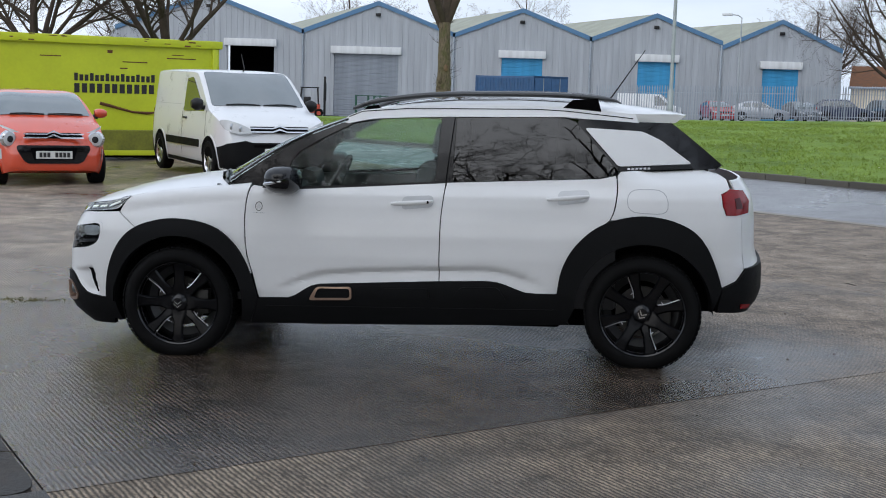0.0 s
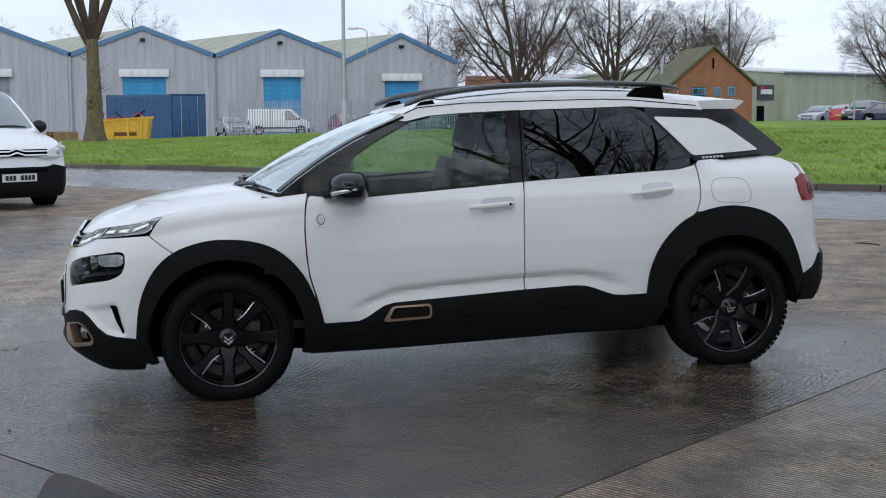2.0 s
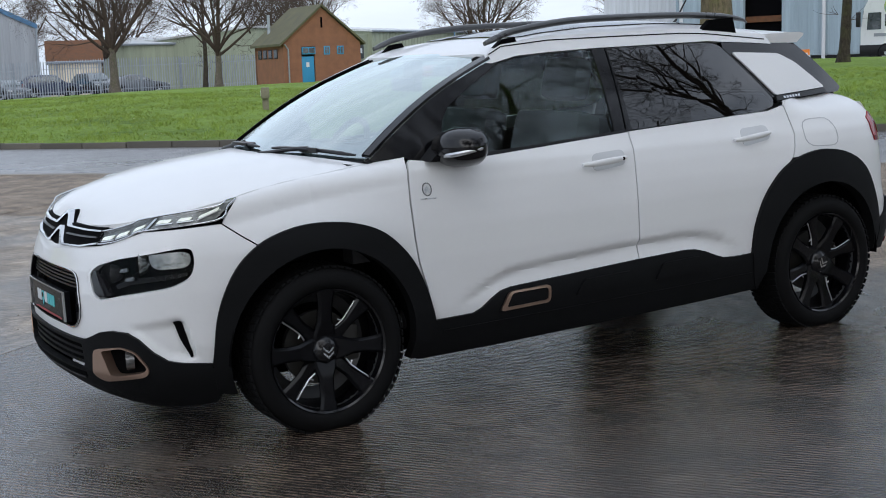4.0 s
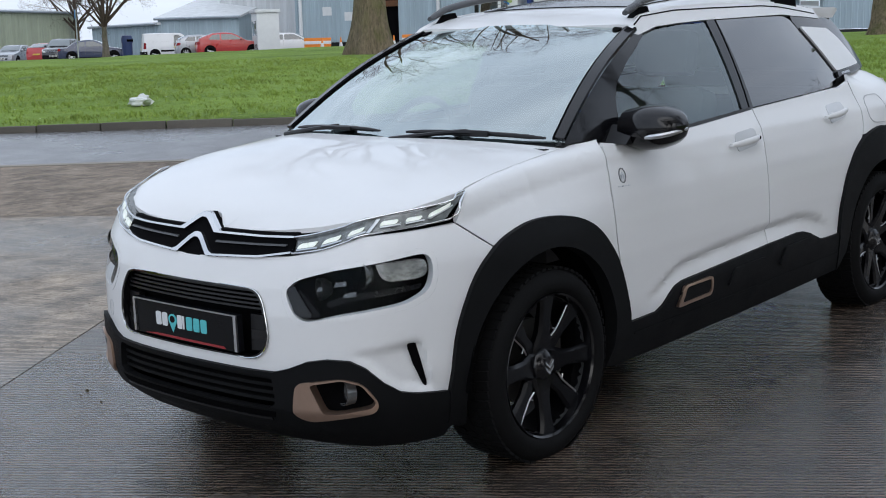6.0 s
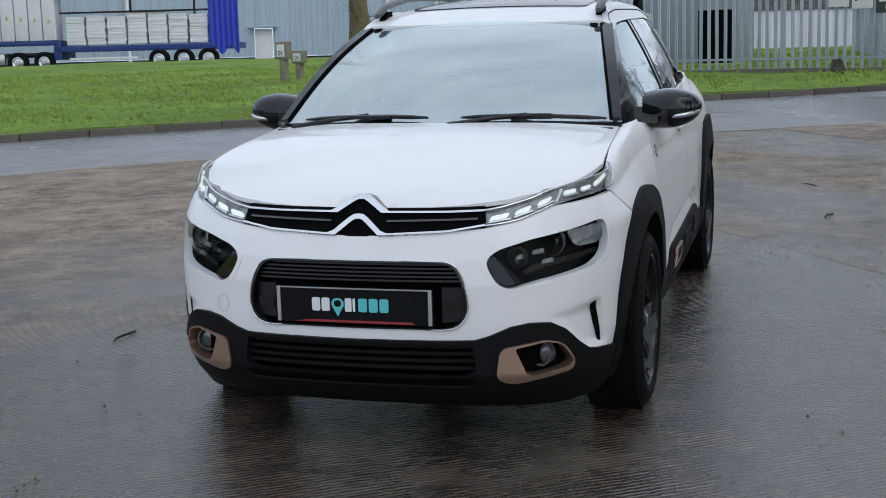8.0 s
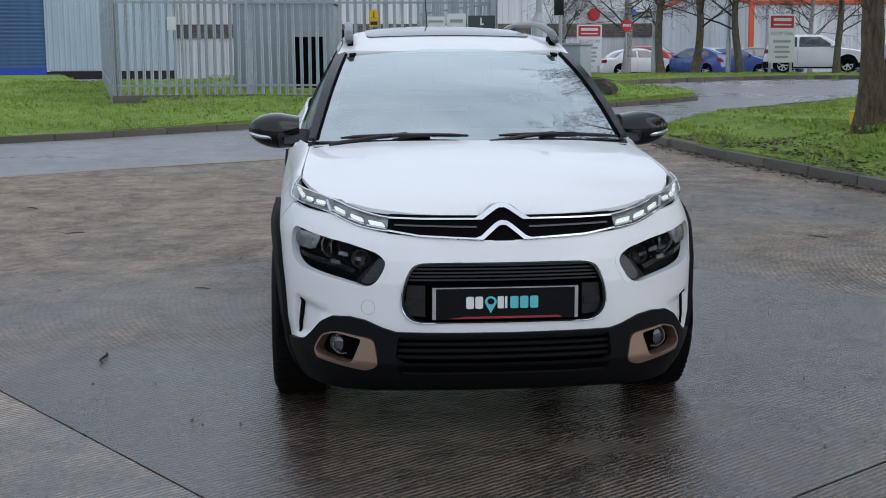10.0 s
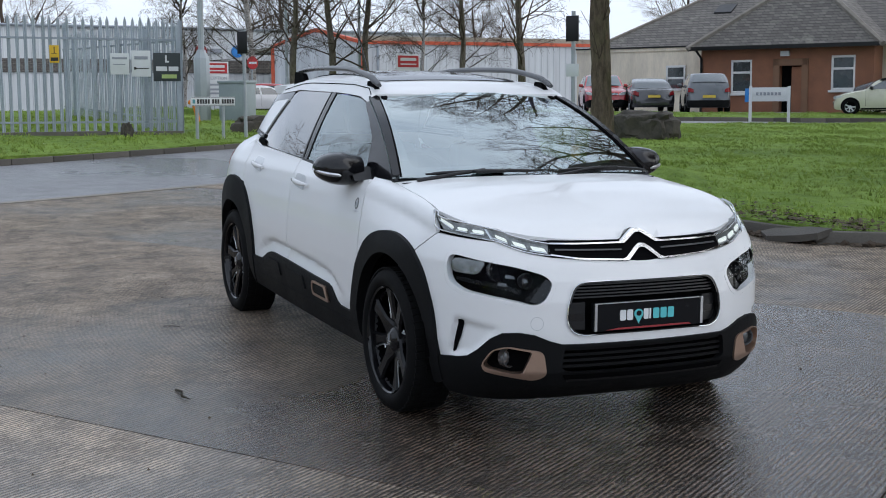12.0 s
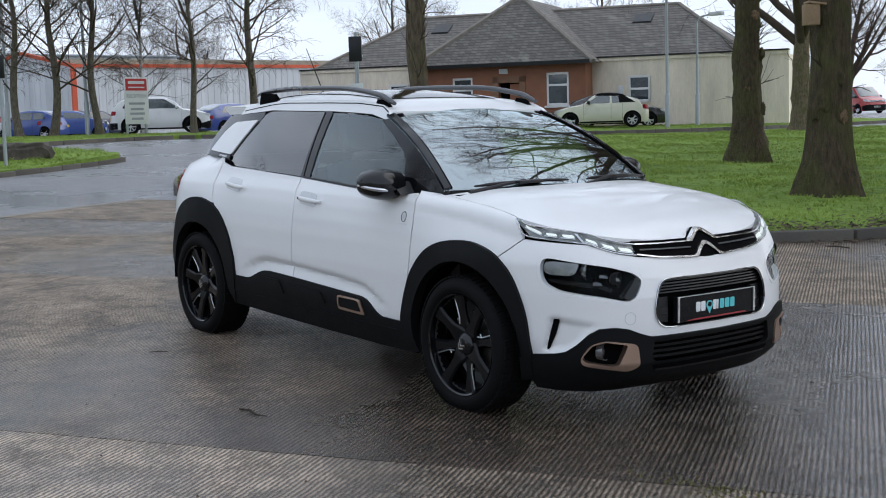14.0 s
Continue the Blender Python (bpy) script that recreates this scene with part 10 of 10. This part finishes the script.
def works_sign(x, y, yaw):
    root = stand("works_sign", "white and red reception sign board on two posts", "sign", x, y, yaw, 0.1, "reception signs")
    for x in (-0.5, 0.5):
        part("post", block((x - 0.04, -0.0, -0.2), (x + 0.04, 0.08, 2.3), 0.006), POLE_GREY, root)
    board = part("board", block((-0.62, -0.03, 0.45), (0.62, -0.001, 2.32), 0.006), SIGN_WHITE, root)
    part("red_header", block((-0.55, -0.038, 1.78), (0.55, -0.031, 2.25)), SIGN_RED, board, "red header with pale shapes")
    for k, (x0, x1, z0, z1) in enumerate(((-0.42, 0.42, 2.04, 2.16), (-0.42, 0.42, 1.88, 1.93))):
        part("letter_bar", block((x0, -0.045, z0), (x1, -0.039, z1)), SIGN_WHITE, board)
    writing("RECEPTION", 0.2, board, pose(0, -0.036, 1.5, 90, 0, 0), GREY_PRINT)
    for z, w in ((1.22, 0.42), (1.0, 0.34), (0.82, 0.38), (0.62, 0.30)):
        part("line_bar", block((-w, -0.037, z), (w, -0.031, z + 0.09)), GREY_PRINT, board)


works_sign(42.6, -17.3, -72)
works_sign(52.5, -11.8, -78)


def boulder(label, x, y, size, yaw, seed):
    root = stand("rock", label, "rock", x, y, yaw, 0.08)
    bm = bmesh.new()
    bmesh.ops.create_icosphere(bm, subdivisions=4, radius=1.0)
    for v in bm.verts:
        p = v.co.copy()
        f = 1 + 0.30 * noise.noise(p * 1.3 + Vector((seed, 0, 0))) + 0.18 * noise.noise(p * 3.5 + Vector((seed, 5, 0))) + 0.04 * noise.noise(p * 9)
        q = Vector((math.copysign(abs(p.x) ** 0.6, p.x), math.copysign(abs(p.y) ** 0.7, p.y), math.copysign(abs(p.z) ** 0.6, p.z))) * f
        v.co = Vector((q.x * size[0] / 2, q.y * size[1] / 2, max(-0.1, q.z * size[2] / 2 + size[2] * 0.42)))
    part("stone", bm, STONE, root, "", 0.5)


boulder("long dark weathered rock on the grass", 21.45, -5.1, (1.35, 0.55, 0.55), -75, 2)
boulder("large mossy rock under the trees", 17.5, -12.6, (1.35, 0.8, 0.72), 30, 5)
boulder("broken concrete stump at the foot of the fence", 19.3, -1.75, (0.22, 0.22, 0.46), 10, 9)


def marker_post(x, y, height, yaw, letters, label):
    root = stand("marker_post", label, "marker post", x, y, yaw, 0.1)
    part("post", block((-0.075, -0.07, -0.2), (0.075, 0.07, height * 0.62), 0.012), POST_CONCRETE, root)
    head = part("head", block((-0.17, -0.09, height * 0.6), (0.17, 0.09, height), 0.015), POST_CONCRETE, root, "concrete head with a pale plate")
    part("plate", block((-0.12, -0.098, height * 0.6 + 0.05), (0.12, -0.088, height - 0.06), 0.004), SIGN_WHITE, head, "pale enamel plate")
    if letters:
        writing(letters, 0.13, head, pose(0, -0.1, height * 0.6 + 0.09, 90, 0, 0), PRINT)


marker_post(20.8, 9.93, 0.95, -112, "SV", "mossy concrete valve marker post on the grass")
marker_post(22.0, 10.05, 0.72, -112, "SV", "short concrete valve marker post on the grass")
marker_post(8.2, 21.8, 0.58, -115, "", "small mossy concrete marker post with a pale plate")

root = stand("litter_bag", "crumpled white plastic bag on the grass", "litter", 8.0, 14.2, 30, 0.13)
bm = bmesh.new()
bmesh.ops.create_icosphere(bm, subdivisions=3, radius=0.16)
for v in bm.verts:
    v.co *= 1 + 0.7 * noise.noise(v.co * 11)
    v.co.z = max(0.0, v.co.z * 0.7 + 0.06)
part("bag", bm, SIGN_WHITE, root, "", 0.3)


def small_board():
    root = stand("notice_board", "white notice board on two posts before the bungalow", "sign", 28.5, -24.5, -128, 0.1)
    for x in (-0.62, 0.62):
        part("post", block((x - 0.05, -0.05, -0.2), (x + 0.05, 0.05, 1.12), 0.008), SIGN_WHITE, root)
    board = part("board", block((-0.60, -0.03, 0.62), (0.60, 0.01, 1.08), 0.006), SIGN_WHITE, root)
    for k in range(7):
        part("letter_bar", block((-0.44 + 0.12 * k, -0.038, 0.82), (-0.36 + 0.12 * k, -0.031, 0.92)), GREY_PRINT, board)
    part("blue_panel", block((-0.80, -0.04, 0.60), (-0.66, 0.0, 1.05), 0.004), SIGN_BLUE, root, "small blue panel")


small_board()


def waste_bin(x, y):
    root = stand("litter_bin", "navy blue round litter bin", "bin", x, y, 0, 0.0)
    part("body", lathe(bmesh.new(), [(0.0, 0.0), (0.27, 0.0), (0.29, 0.1), (0.31, 0.95), (0.0, 0.95)], 20, Matrix.Rotation(math.pi / 2, 4, "X")), BIN_BLUE, root)
    part("lid", lathe(bmesh.new(), [(0.33, 0.95), (0.34, 1.2), (0.28, 1.38), (0.0, 1.42)], 20, Matrix.Rotation(math.pi / 2, 4, "X")), BIN_BLUE, root)
    part("opening", block((-0.2, -0.345, 1.02), (0.2, -0.2, 1.16), 0.01), DARK, root)


waste_bin(41.7, 62.0)
root = stand("round_sign", "small round blue sign on a thin pole", "road sign", 33.7, 55.0, -120)
part("post", tube(bmesh.new(), [(0, 0, -0.2), (0, 0, 2.6)], 0.035, 8), POLE_GREY, root)
part("disc", lathe(bmesh.new(), [(0.0, -0.05), (0.24, -0.05), (0.24, -0.035), (0.0, -0.035)], 24, Matrix.Translation((0, 0, 2.35))), SIGN_BLUE, root)


def kiosk():
    root = stand("kiosk", "small white gate kiosk with a checked black and white base", "kiosk", 50.0, 59.0, -120, 0.0)
    part("body", block((-0.9, -0.7, 0.0), (0.9, 0.7, 2.6), 0.04), SIGN_WHITE, root)
    part("roof", block((-1.0, -0.8, 2.6), (1.0, 0.8, 2.8), 0.03), SIGN_WHITE, root)
    part("window", block((-0.6, -0.72, 1.2), (0.6, -0.695, 2.1), 0.01), CAR_GLASS, root)
    for k in range(8):
        for j in range(2):
            part("check", block((-0.88 + 0.22 * k, -0.712, 0.25 + 0.22 * j), (-0.66 + 0.22 * k, -0.70, 0.47 + 0.22 * j)), SATIN_BLACK if (k + j) % 2 else SIGN_WHITE, root)


kiosk()
cone = stand("traffic_cone", "orange and white traffic cone by the warehouse", "traffic cone", 52.0, 56.0, 0, 0.0, "row of cones")
part("cone", lathe(bmesh.new(), [(0.17, 0.04), (0.115, 0.35), (0.112, 0.35), (0.075, 0.6), (0.03, 0.95), (0.0, 0.95)], 14, Matrix.Rotation(math.pi / 2, 4, "X")), ORANGE, cone)
part("white_band", lathe(bmesh.new(), [(0.121, 0.35), (0.081, 0.62)], 14, Matrix.Rotation(math.pi / 2, 4, "X")), CONE_WHITE, cone)
part("foot", block((-0.22, -0.22, 0.0), (0.22, 0.22, 0.05), 0.01), ORANGE, cone)
for k in range(1, 7):
    x, y = 52.0 + 0.55 * k + 0.1 * (k % 3), 56.0 - 1.0 * k
    copy_thing(cone, pose(x, y, terrain(x, y)))
barrier = stand("road_barrier", "red and white plastic road barrier", "barrier", 53.5, 58.0, -60, 0.0, "barriers by the warehouse")
part("panel", block((-0.9, -0.04, 0.2), (0.9, 0.04, 1.0), 0.03), ORANGE, barrier)
part("white_band", block((-0.9, -0.05, 0.6), (0.9, 0.05, 0.8), 0.01), CONE_WHITE, barrier)
for x in (-0.7, 0.7):
    part("foot", block((x - 0.06, -0.3, 0.0), (x + 0.06, 0.3, 0.2), 0.01), SATIN_BLACK, barrier)
for x, y, a in ((55.2, 55.0, -70), (56.5, 52.2, -68)):
    copy_thing(barrier, pose(x, y, terrain(x, y), 0, 0, a))


def forklift():
    root = stand("forklift", "red and black forklift beside a roller door", "forklift", -19.5, 92.5, 10, 0.0)
    part("body", block((-1.1, -0.55, 0.35), (0.6, 0.55, 1.05), 0.08), FORK_RED, root)
    part("counterweight", block((-1.45, -0.55, 0.35), (-1.0, 0.55, 1.25), 0.12), SATIN_BLACK, root)
    for x, y in ((-1.0, -0.5), (-1.0, 0.5), (0.45, -0.5), (0.45, 0.5)):
        part("cab_post", tube(bmesh.new(), [(x, y, 1.0), (x * 0.85, y * 0.9, 2.3)], 0.05, 8), SATIN_BLACK, root)
    part("cab_roof", block((-0.95, -0.55, 2.27), (0.5, 0.55, 2.36), 0.03), SATIN_BLACK, root)
    for y in (-0.32, 0.32):
        part("mast_rail", block((0.85, y - 0.06, 0.1), (1.02, y + 0.06, 3.2), 0.01), SATIN_BLACK, root)
        part("fork", block((1.02, y - 0.06, 0.12), (2.1, y + 0.06, 0.18)), SATIN_BLACK, root)
    part("mast_carriage", block((0.84, -0.4, 1.3), (1.06, 0.4, 2.7), 0.02), SATIN_BLACK, root)
    part("seat", block((-0.7, -0.28, 1.05), (-0.15, 0.28, 1.6), 0.08), SATIN_BLACK, root)
    for x, y in ((-1.05, -0.55), (-1.05, 0.55), (0.5, -0.55), (0.5, 0.55)):
        wheel = part("wheel", lathe(bmesh.new(), [(0.0, -0.12), (0.3, -0.12), (0.34, -0.08), (0.34, 0.08), (0.3, 0.12), (0.0, 0.12)], 20, Matrix.Translation((x, y, 0.34))), RUBBER, root)
        part("hub", lathe(bmesh.new(), [(0.0, -0.14), (0.17, -0.14), (0.17, 0.14), (0.0, 0.14)], 14, Matrix.Translation((x, y, 0.34))), FORK_RED, wheel)


forklift()

# bird box on the burred tree
root = thing("bird_box", "small brown bird box on a tree trunk", "bird box", pose(4.28, -9.25, 2.34, 0, 0, -36))
part("box", block((-0.09, -0.09, 0.0), (0.09, 0.09, 0.26), 0.006), TIMBER, root)
part("lid", block((-0.11, -0.13, 0.26), (0.11, 0.10, 0.285), 0.004, pose(0, 0, 0, 8, 0, 0)), TIMBER, root)

# storage unit behind the palisade
root = stand("storage_unit", "blue-grey steel storage unit behind the palisade fence", "container", 25.6, 1.35, 82, 0.0)
part("body", block((-1.15, -1.0, 0.1), (1.15, 1.0, 2.25), 0.03), GREY_DOOR, root)
part("roof_lip", block((-1.2, -1.05, 2.25), (1.2, 1.05, 2.33), 0.01), GALV, root)
part("opening", block((-1.02, 0.995, 0.12), (-0.25, 1.012, 1.45)), DARK, root)
part("skid", block((-1.15, -1.0, -0.15), (1.15, 1.0, 0.1)), SATIN_BLACK, root)

# leaves, sticks and grit that lie on the yard
rng = random.Random(11)
stick_mesh = mesh_of("stick", tube(bmesh.new(), [(-0.13, 0, 0.006), (-0.04, 0.012, 0.012), (0.05, -0.006, 0.008), (0.13, 0.02, 0.006)], [0.005, 0.007, 0.006, 0.003], 6), BARK_DARK)
for k in range(22):
    x, y = rng.uniform(-7, 5), rng.uniform(-6.2, 6)
    if -2.3 < x < 2.2 and -1.0 < y < 1.0:
        continue
    ob = new("stick", stick_mesh)
    ob.matrix_basis = pose(x, y, terrain(x, y) + 0.02, 0, 0, rng.uniform(0, 360)) @ Matrix.Diagonal((rng.uniform(0.4, 1.1),) * 3 + (1,))
    tagged(ob, "thin dark twig lying on the wet yard", "twig", "twigs on the yard")
verts, faces = [], []
for k in range(1500):
    x, y = rng.gauss(-1, 5), rng.gauss(-0.5, 4.5)
    if -2.1 < x < 2.0 and -0.9 < y < 0.9 or 0.82 * x + 0.57 * y > 9 or y < -4.4 and x > 0.5:
        continue
    z, s, a = terrain(x, y) + 0.019, 0.003 + 0.007 * rng.random() ** 3, rng.uniform(0, 6.28)
    b = len(verts)
    for j in range(4):
        verts.append((x + s * rng.uniform(0.6, 1.2) * math.cos(a + j * 1.57), y + s * rng.uniform(0.6, 1.2) * math.sin(a + j * 1.57), z))
    verts.append((x, y, z + s * 0.9))
    faces += [(b + j, b + (j + 1) % 4, b + 4) for j in range(4)]
me = bpy.data.meshes.new("grit")
me.from_pydata(verts, [], faces)
me.materials.append(CARD_BROWN)
tagged(new("grit", me), "scattered grit and leaf scraps on the yard", "grit", kind="stuff")
verts, faces = [], []
for k in range(170):
    x, y = -2.95 + rng.gauss(0, 0.22), 0.88 + rng.gauss(0, 0.05)
    z = terrain(x, y) + 0.01
    for j in range(3):
        a, h = rng.uniform(0, 6.28), rng.uniform(0.006, 0.018)
        b = len(verts)
        verts += [(x - 0.01, y, z), (x + 0.01, y, z), (x + h * 0.6 * math.cos(a), y + h * 0.6 * math.sin(a), z + h)]
        faces.append((b, b + 1, b + 2))
me = bpy.data.meshes.new("joint_weeds")
me.from_pydata(verts, [], faces)
me.materials.append(surface("yellow_green_moss", (0.13, 0.125, 0.035), 0.9, var=0.4, scale=20, bump=0.0))
tagged(new("joint_weeds", me), "strip of low mossy weeds in a joint of the yard", "weeds", kind="stuff")

# cage, pallets and bollard before the grey sheds
CAGE_GREEN = surface("dark_green_cage_paint", (0.02, 0.09, 0.06), 0.5)
cage = stand("mesh_cage", "dark green steel mesh cage with scrap inside", "cage", -9.2, 58.5, 60, 0.0)
for x in (-1.0, 0.0, 1.0):
    for y in (-0.6, 0.6):
        part("post", block((x - 0.04, y - 0.04, 0.0), (x + 0.04, y + 0.04, 1.3)), CAGE_GREEN, cage)
for z in (0.1, 0.65, 1.25):
    for y in (-0.6, 0.6):
        part("rail", block((-1.0, y - 0.02, z), (1.0, y + 0.02, z + 0.04)), CAGE_GREEN, cage)
for k in range(11):
    part("wire", block((-1.0 + 0.2 * k - 0.008, -0.61, 0.1), (-1.0 + 0.2 * k + 0.008, -0.595, 1.25)), CAGE_GREEN, cage)
pallet = stand("pallet", "weathered timber pallet leaning in a stack", "pallet", -6.6, 57.6, 25, 0.0, "stacked pallets")
for y in (-0.5, 0.0, 0.5):
    part("bearer", block((-0.6, y - 0.05, 0.0), (0.6, y + 0.05, 0.10)), TIMBER, pallet)
for k in range(7):
    part("board", block((-0.6 + 0.178 * k, -0.55, 0.10), (-0.6 + 0.178 * k + 0.13, 0.55, 0.125), 0.004), TIMBER, pallet)
for k in range(1, 8):
    x, y = (-6.6, 57.6) if k < 5 else (-8.0, 57.0)
    z = 0.128 * k if k < 5 else 0.128 * (k - 5)
    copy_thing(pallet, pose(x, y, terrain(x, y) + z, 0, 0, 25 + 5 * math.sin(3.1 * k)))
root = stand("bollard", "red plastic bollard by the yellow skip", "bollard", -5.2, 56.5, 0, 0.0)
part("post", tube(bmesh.new(), [(0, 0, 0), (0, 0, 1.15), (0, 0, 1.25)], [0.17, 0.17, 0.10], 14), FORK_RED, root)
part("cap", tube(bmesh.new(), [(0, 0, 1.02), (0, 0, 1.14)], 0.20, 14), ORANGE, root)

# damp leaf litter along the island kerb and at the foot of the fence
rng = random.Random(19)
verts, faces = [], []
walk_line = [Vector((*p, 0)) for p in ISLAND_KERB]
for a, b in zip(walk_line, walk_line[1:]):
    d = b - a
    n = Vector((d.y, -d.x, 0)).normalized()
    for k in range(int(d.length * 260)):
        off = abs(rng.gauss(0, 0.45)) if rng.random() < 0.75 else -abs(rng.gauss(0, 0.12)) - 0.07
        p = a + d * rng.random() - n * off
        z = lawn_height(p.x, p.y, 0.135).z if off > 0.08 else (terrain(p.x, p.y) + (0.14 if off > -0.07 else 0.024))
        s, t = rng.uniform(0.015, 0.045), rng.uniform(0, 6.28)
        q = len(verts)
        for j in range(4):
            r = s * (1.0 if j % 2 else 0.6)
            verts.append((p.x + r * math.cos(t + 1.57 * j), p.y + r * math.sin(t + 1.57 * j), z + rng.uniform(0.002, 0.025)))
        faces.append((q, q + 1, q + 2, q + 3))
me = bpy.data.meshes.new("leaf_litter")
me.from_pydata(verts, [], faces)
me.materials.append(CARD_BROWN)
tagged(new("leaf_litter", me), "damp brown leaf litter along the kerb", "leaf litter", kind="stuff")

# broken slab, soil and a yellow grit box at the island's edge
rng = random.Random(41)
root = thing("broken_slab", "broken concrete slab leaning on the worn kerb", "slab", pose(2.75, -4.66, terrain(2.75, -4.66) + 0.075, -11, 4, 12))
bm = bmesh.new()
prism(bm, [(-0.34, -0.13), (-0.08, -0.19), (0.28, -0.16), (0.37, -0.02), (0.16, 0.15), (-0.14, 0.12), (-0.31, 0.04)], "z", -0.03, 0.03)
part("slab_piece", bm, KERB_PALE, root)
bm = bmesh.new()
for k in range(150):
    t = rng.random()
    x, y = 4.6 - 2.4 * t + rng.gauss(0, 0.12), -4.62 - 0.15 * t + rng.gauss(0.0, 0.10) - (0.5 * max(0, t - 0.8) / 0.2)
    s = rng.uniform(0.015, 0.06)
    made = bmesh.ops.create_icosphere(bm, subdivisions=1, radius=s)["verts"]
    for v in made:
        v.co = Vector((v.co.x * rng.uniform(0.7, 1.3), v.co.y * rng.uniform(0.7, 1.3), v.co.z * rng.uniform(0.4, 0.9))) + Vector((x, y, terrain(x, y) + 0.02 + s * 0.3))
me = mesh_of("soil_clods", bm, surface("dark_damp_soil", (0.055, 0.038, 0.024), 0.95, var=0.5, scale=8, fine=60, bump=0.6))
tagged(new("soil_clods", me), "loose damp soil and rubble along the broken kerb", "soil", kind="stuff")
stand_y = lawn_height(9.0, -6.0, 0.13).z
root = thing("grit_box", "small yellow plastic grit box beside the knotted tree", "box", pose(9.0, -6.0, stand_y + 0.1, 0, 0, 60))
part("body", block((-0.06, -0.05, -0.15), (0.06, 0.05, 0.20), 0.012), SIGN_YELLOW, root)
part("lid", block((-0.07, -0.06, 0.20), (0.07, 0.06, 0.23), 0.008), SIGN_YELLOW, root)
# concrete footing under the palisade
footing = thing("fence_footing", "low weathered concrete footing under the palisade", "footing")
(fx0, fy0), (fx1, fy1) = FENCE_L, FENCE_R
for k in range(5):
    a, b = along(FENCE_L, FENCE_R, k / 5 + 0.002), along(FENCE_L, FENCE_R, (k + 1) / 5 - 0.002)
    zc = terrain(*along(a, b, 0.5))
    part("footing_block", block((min(a[0], b[0]) - 0.10, min(a[1], b[1]), zc - 0.1), (max(a[0], b[0]) + 0.10, max(a[1], b[1]), zc + 0.31 + 0.01 * (k % 2)), 0.015), KERB_PALE, footing)
